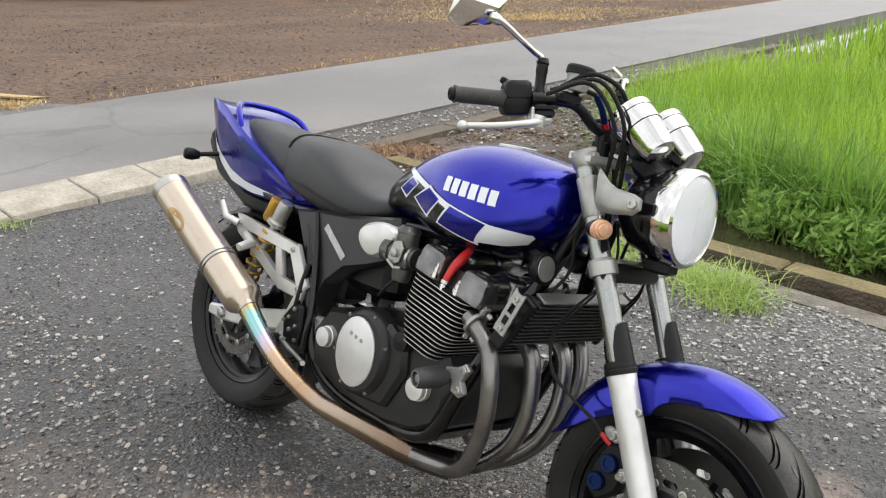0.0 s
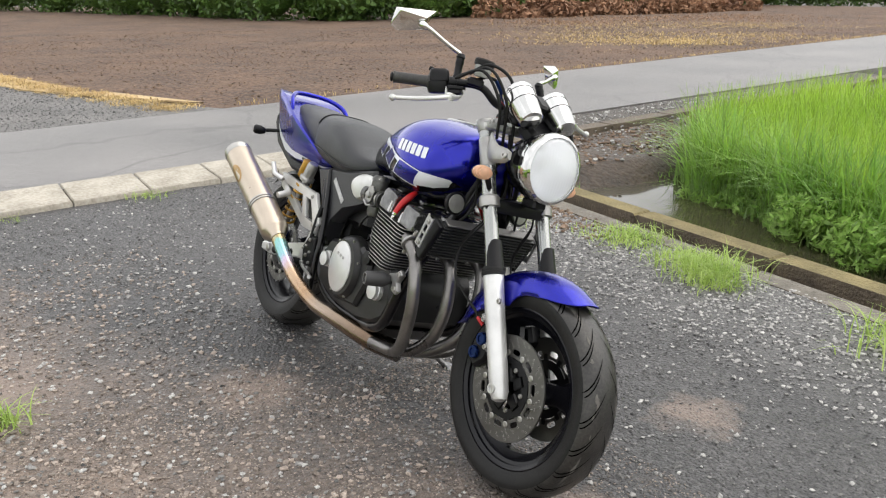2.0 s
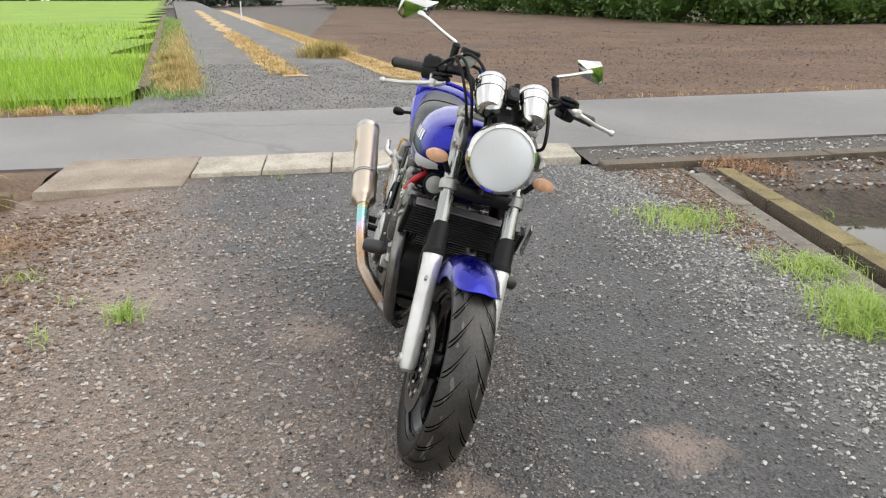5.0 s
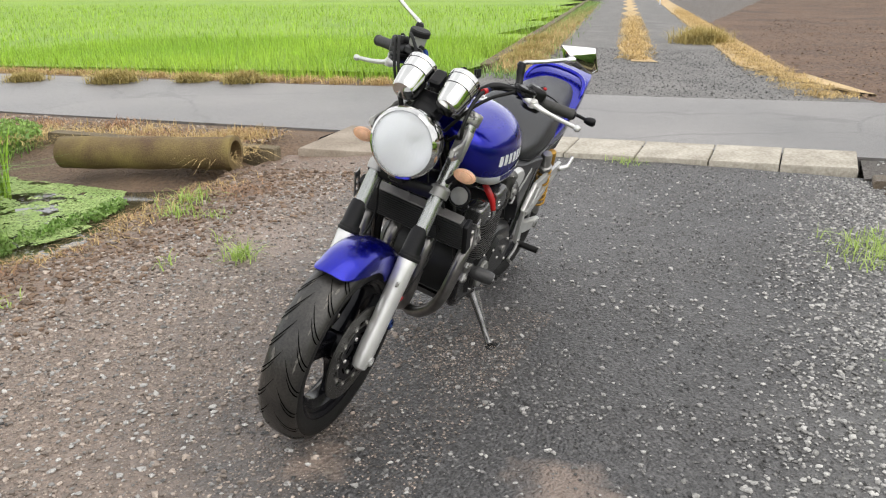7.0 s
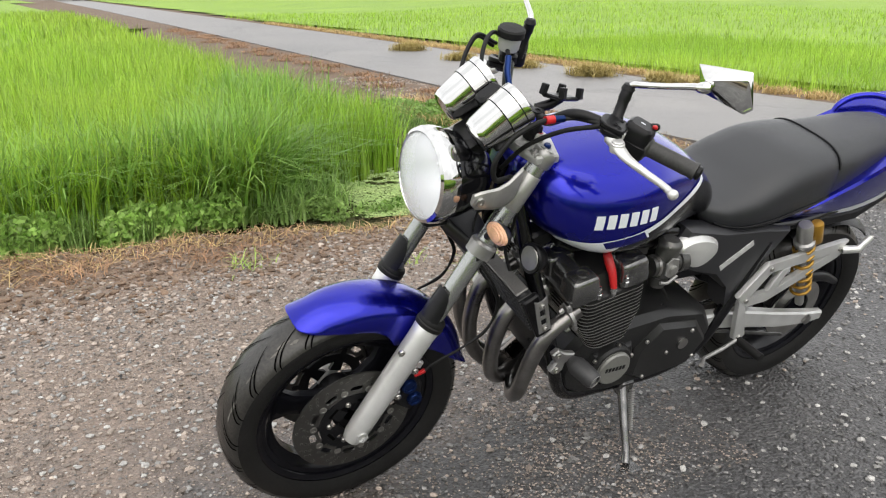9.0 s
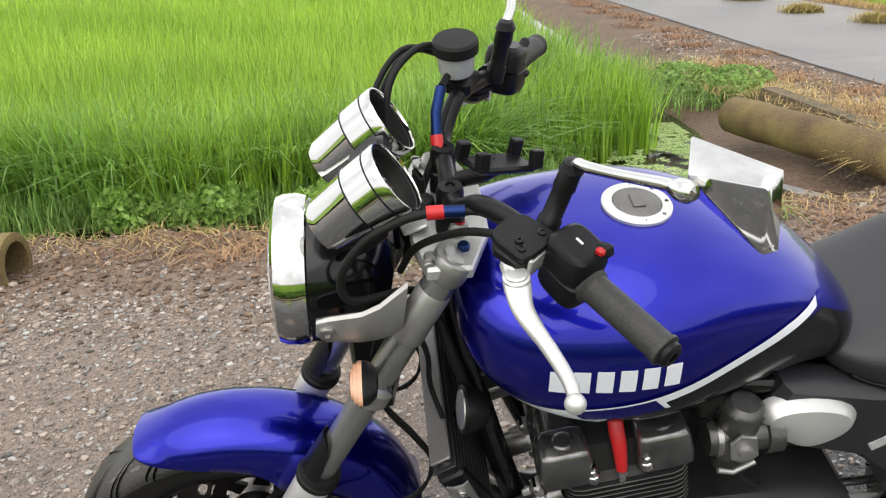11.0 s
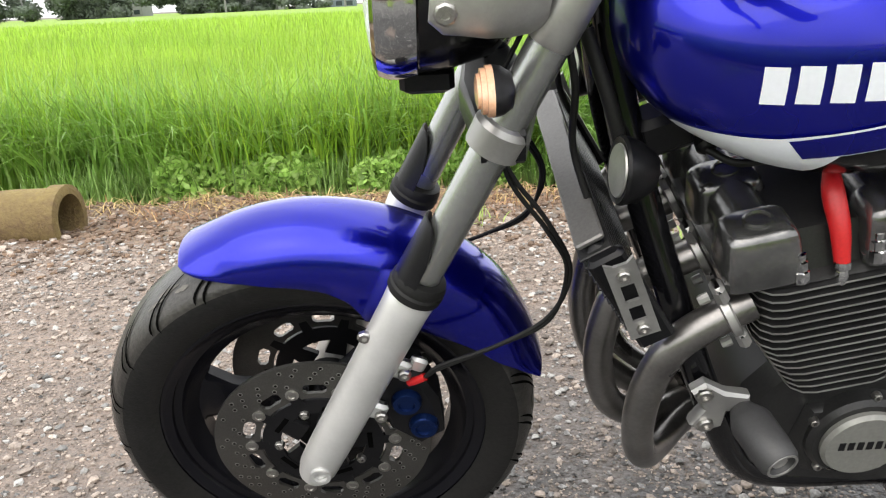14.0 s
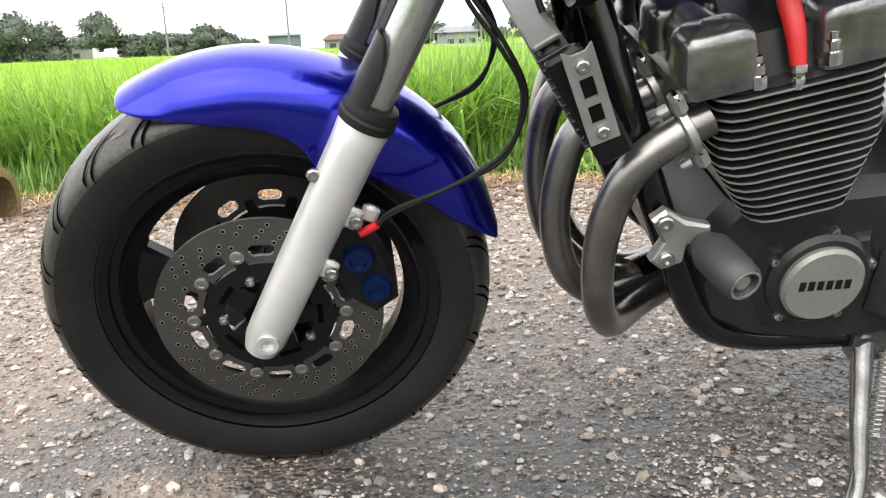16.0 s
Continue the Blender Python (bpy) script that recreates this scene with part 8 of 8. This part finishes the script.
def far_house(x, y, w, d, h, roof_h, wall_m, roof_m, label):
    root = tagged(new("house"), label, "house", "distant houses")
    root.location, root.scale = (x, y, -4.4), (0.8, 0.8, 0.72)
    bm = B()
    block(bm, (0, 0, h / 2), (w, d, h), (0, 0, 0), 0.05)
    part("wall", bm, wall_m, root)
    bm = B()
    e = 0.6
    rings(bm, [[(-w / 2 - e, -d / 2 - e, h), (w / 2 + e, -d / 2 - e, h), (w / 2 + e, d / 2 + e, h), (-w / 2 - e, d / 2 + e, h)],
               [(-w / 2 - e, -d / 2 - e, h + 0.2), (w / 2 + e, -d / 2 - e, h + 0.2), (w / 2 + e, d / 2 + e, h + 0.2), (-w / 2 - e, d / 2 + e, h + 0.2)],
               [(-w * 0.36, -0.1, h + roof_h), (w * 0.36, -0.1, h + roof_h), (w * 0.36, 0.1, h + roof_h), (-w * 0.36, 0.1, h + roof_h)]])
    part("roof", bm, roof_m, root)
    for k in range(int(w / 2.4)):
        for fl in range(2 if h > 4.5 else 1):
            bm = B()
            block(bm, (-w / 2 + 1.3 + 2.4 * k, d / 2 + 0.02, 1.5 + 2.7 * fl), (1.4, 0.1, 1.1), (0, 0, 0), 0.02)
            part("window", bm, PANE, root)
    return root


far_house(15.5, -158, 7, 5, 4.4, 0.7, TEALWALL, GREYROOF, "two-storey blue-grey house far across the fields")
far_house(5.0, -158, 8, 6, 2.8, 1.5, HOUSEWALL, REDROOF, "low house with a red-brown roof far away")
far_house(-2.5, -156, 7, 6, 4.4, 1.4, HOUSEWALL, REDROOF, "pale house with a brown roof far away")
far_house(-15.5, -150, 9, 6, 3.6, 1.4, HOUSEWALL, GREYROOF, "pale house with a grey roof far away")
far_house(36, -162, 22, 8, 5.6, 0.6, HOUSEWALL, GREYROOF, "long flat grey building behind far trees")
far_house(60, -166, 16, 8, 5.0, 0.6, HOUSEWALL, GREYROOF, "long flat grey building behind far trees")
POLE = mat("grey_utility_pole", (0.16, 0.16, 0.16), 0.8, 0, 0.1, 2, 20)
for x, y, h in ((34.0, -146, 9.5), (13.4, -143, 14.5), (-19.4, -146, 16.0), (70, -150, 12)):
    bm = B()
    tube(bm, [(x, y, -4.4), (x, y, h - 4.4)], [0.20, 0.13], 8)
    block(bm, (x, y, h - 5.2), (1.6, 0.1, 0.1), (0, 0, 0), 0.01)
    tagged(part("utility_pole", bm, POLE), "grey utility pole far across the fields", "pole", "utility poles")


# ---- loose stones ----
def stones(name, p, z, r, material, label, seed, fine=False):
    """Angular pebbles: squashed, dented lumps of twenty faces, or of eight for fine grit."""
    gg = np.random.default_rng(seed)
    n = len(p)
    r = np.minimum(r, 2.1 * np.median(r))
    if fine:
        base = np.array([(1, 0, 0), (0, 1, 0), (-1, 0, 0), (0, -1, 0), (0, 0, 1), (0, 0, -1)], np.float32)
        f = np.array([(0, 1, 4), (1, 2, 4), (2, 3, 4), (3, 0, 4), (1, 0, 5), (2, 1, 5), (3, 2, 5), (0, 3, 5)])
    else:
        bm = B()
        bmesh.ops.create_icosphere(bm, subdivisions=1, radius=1)
        base = np.array([v.co[:] for v in bm.verts], np.float32)
        f = np.array([[v.index for v in q.verts] for q in bm.faces])
        bm.free()
    k = len(base)
    v = base[None] * gg.uniform(0.62, 1.18, (n, k, 1)) + gg.normal(0, 0.10, (n, k, 3))
    v[:, :, 0] *= gg.uniform(0.8, 1.5, (n, 1))
    v[:, :, 2] *= gg.uniform(0.45, 0.85, (n, 1))
    a = gg.uniform(0, 2 * np.pi, n)
    c, s = np.cos(a)[:, None], np.sin(a)[:, None]
    x, y = v[:, :, 0] * c - v[:, :, 1] * s, v[:, :, 0] * s + v[:, :, 1] * c
    v = np.stack([x, y, v[:, :, 2]], 2) * r[:, None, None]
    v[:, :, :2] += p[:, None, :]
    v[:, :, 2] += (z + r * 0.25)[:, None]
    faces = (np.arange(n)[:, None, None] * k + f[None]).reshape(-1, 3)
    return tagged(raw(name, v.reshape(-1, 3), faces, material), label, "gravel", kind="stuff")


lotz = np.vectorize(lot_z)
gg = np.random.default_rng(401)


def strew(n, x0, x1, y0, y1, keep=None):
    p = np.stack([gg.uniform(x0, x1, n), gg.uniform(y0, y1, n)], 1)
    p = p[(p[:, 0] > -3.35 - 0.125 * p[:, 1]) & (p[:, 1] < 2.16 - 0.08 * (p[:, 0] + 0.5) + gg.normal(0, 0.025, len(p)))]
    return p if keep is None else p[keep(p[:, 0], p[:, 1])]


def patchy(p, size, floor):
    """Stones gather in drifts and leave bare patches between."""
    h = np.array([hump(x, y, size, 13) + 0.6 * hump(x, y, size * 0.3, 17) for x, y in p])
    return gg.uniform(0, 1, len(p)) < np.clip(0.55 + 1.5 * h, floor, 1)


BROWNSTONE = mat("brown_gravel_stone", (0.16, 0.130, 0.108), 0.62, 0, 0.2, 30, 200, color2=(0.36, 0.305, 0.26), rnd=0.6)
CLOD = mat("crumbly_brown_earth", (0.095, 0.062, 0.042), 0.95, 0, 0.3, 12, 90, bump=0.8, bump_scale=90, color2=(0.25, 0.175, 0.122), rnd=0.4)
p = strew(96000, -3.4, 3.4, -1.7, 2.30)
p = p[patchy(p, 0.55, 0.20)]
p = p[gg.uniform(0, 1, len(p)) < np.clip(1.0 + 0.95 * (p[:, 1] - 0.30 * p[:, 0] + 0.15), 0.22, 1)]
stones("gravel", p, lotz(p[:, 0], p[:, 1]), gg.lognormal(math.log(0.0040), 0.45, len(p)), STONE, "loose grey gravel over the lot", 402, True)
p = strew(7000, -3.4, 3.4, -1.7, 2.30)
stones("gravel", p, lotz(p[:, 0], p[:, 1]), gg.lognormal(math.log(0.0048), 0.50, len(p)), PALE, "scattered pale gravel over the lot", 403)
p = strew(24000, -3.4, 3.4, 1.2, 2.30, lambda x, y: gg.uniform(0, 1, len(x)) < (y - 1.15) * 1.4 + 0.1)
stones("gravel", p, lotz(p[:, 0], p[:, 1]), gg.lognormal(math.log(0.0056), 0.40, len(p)), PALE, "pale crushed gravel beside the ditch", 404)
p = strew(30000, -2.2, 3.6, -2.6, 0.2, lambda x, y: gg.uniform(0, 1, len(x)) < np.where(y > -1.65, 0.25 - 0.55 * y + 0.12 * x, 0.10))
stones("gravel", p, lotz(p[:, 0], p[:, 1]), gg.lognormal(math.log(0.0054), 0.50, len(p)), BROWNSTONE, "brownish dirty gravel along the dirt bank", 405)
p = strew(1500, -3.2, 3.2, -2.2, 2.0)
p = p[patchy(p, 0.7, 0.1)]
stones("gravel", p, lotz(p[:, 0], p[:, 1]), gg.uniform(0.006, 0.0125, len(p)), PALE, "larger pale stones lying on the lot", 406)
p = strew(5200, -3.2, -0.7, 1.80, 2.35, lambda x, y: gg.uniform(0, 1, len(x)) < np.clip((y - 1.78) * 2.4, 0, 1) * np.clip((-0.6 - x) * 1.2, 0.1, 1))
stones("gravel", p, lotz(p[:, 0], p[:, 1]), gg.lognormal(math.log(0.0085), 0.45, len(p)), CLOD, "crumbs of brown earth beside the channel", 411)
p = np.stack([gg.uniform(-3.6, -2.35, 2600), gg.uniform(2.5, 7.5, 2600)], 1)
p = p[(p[:, 0] > near_of(p[:, 1]) + 0.9)]
stones("gravel", p, np.full(len(p), 0.015), gg.lognormal(math.log(0.011), 0.5, len(p)), CLOD, "clods of earth on the mud bank", 412)
p = p[gg.uniform(0, 1, len(p)) < 0.16]
stones("gravel", p + 0.03, np.full(len(p), 0.02), gg.lognormal(math.log(0.010), 0.5, len(p)), PALE, "pale stones on the mud bank", 413)
p = np.stack([gg.uniform(-4.6, -2.4, 5000), gg.uniform(1.8, 9, 5000)], 1)
p = p[(p[:, 0] > near_of(p[:, 1]) + 0.02) & ((p[:, 0] < near_of(p[:, 1]) + 0.5) | (gg.uniform(0, 1, len(p)) < 0.25))]
stones("gravel", p, np.full(len(p), 0.03), gg.lognormal(math.log(0.010), 0.4, len(p)), PALE, "pale stones on the road verge", 407)
p = np.stack([gg.uniform(-26, -7, 16000), gg.uniform(0, 26, 16000)], 1)
p = p[(p[:, 0] < far_of(p[:, 1]) - 0.3) & (p[:, 1] > lane_mid(p[:, 0]) + 2.3)]
stones("soil_clods", p, np.full(len(p), 0.03), gg.lognormal(math.log(0.011), 0.5, len(p)), CLOD, "clods of brown earth on the tilled field", 408)
p = np.stack([gg.uniform(-13, -6.3, 9000), gg.uniform(-1.8, 1.8, 9000)], 1)
p[:, 1] += lane_mid(p[:, 0])
p = p[p[:, 0] < far_of(p[:, 1]) - 0.05]
stones("gravel", p, np.full(len(p), 0.036), gg.lognormal(math.log(0.008), 0.4, len(p)), STONE, "loose grit on the farm track", 418, True)
p = strew(2600, -2.0, 3.0, -1.75, -0.2)
stones("gravel", p, lotz(p[:, 0], p[:, 1]), gg.lognormal(math.log(0.0052), 0.5, len(p)), PALE, "pale stones in the brown dirt", 409)
p = strew(60000, -0.35, 2.0, -1.55, 0.45)
p = p[patchy(p, 0.4, 0.35)]
stones("grit", p, lotz(p[:, 0], p[:, 1]), gg.lognormal(math.log(0.0027), 0.35, len(p)), BROWNSTONE, "fine grey-brown grit on the lot", 417, True)
p = strew(9000, -2.3, 3.4, -2.62, -1.25, lambda x, y: gg.uniform(0, 1, len(x)) < np.clip((-y - 1.2) * 1.5, 0.05, 1))
stones("earth_clods", p, lotz(p[:, 0], p[:, 1]), gg.lognormal(math.log(0.0085), 0.55, len(p)), CLOD, "crumbled brown earth on the dirt bank", 415)
p = strew(2400, -2.6, 3.2, -2.45, -1.3)
stones("gravel", p, lotz(p[:, 0], p[:, 1]), gg.lognormal(math.log(0.0085), 0.4, len(p)), BROWNSTONE, "coarse grey-brown stones on the dirt bank", 416)
p = np.stack([gg.uniform(-3.6, -1.9, 5000), gg.uniform(-9, -2.7, 5000)], 1)
p = p[(p[:, 0] > near_of(p[:, 1]) + 0.05) & (p[:, 0] < near_of(p[:, 1]) + 1.0)]
stones("gravel", p, 0.03 + drops(p[:, 1]), gg.lognormal(math.log(0.010), 0.45, len(p)), BROWNSTONE, "stones on the earth verge by the pipe", 410)
straw("dry_grass", [(-2.6, -3.2, 0.2), (-2.75, -4.0, 0.25), (-2.6, -4.9, 0.25), (-2.5, -6.0, 0.3), (-2.95, -3.0, 0.15), (-2.3, -2.75, 0.12)], 3200, 0.09, "tangled dead grass on the verge", 411, 0.035, 2.4, 0.006)
foliage("leafy_weeds", [(-2.35, -4.95, 0.02, 0.20, 0.25, 0.06), (-2.2, -5.6, 0.0, 0.25, 0.35, 0.07), (-2.6, -5.3, 0.03, 0.2, 0.3, 0.05)], 2600, 0.022, WEED, "low green weeds on the verge", "weeds", 412)
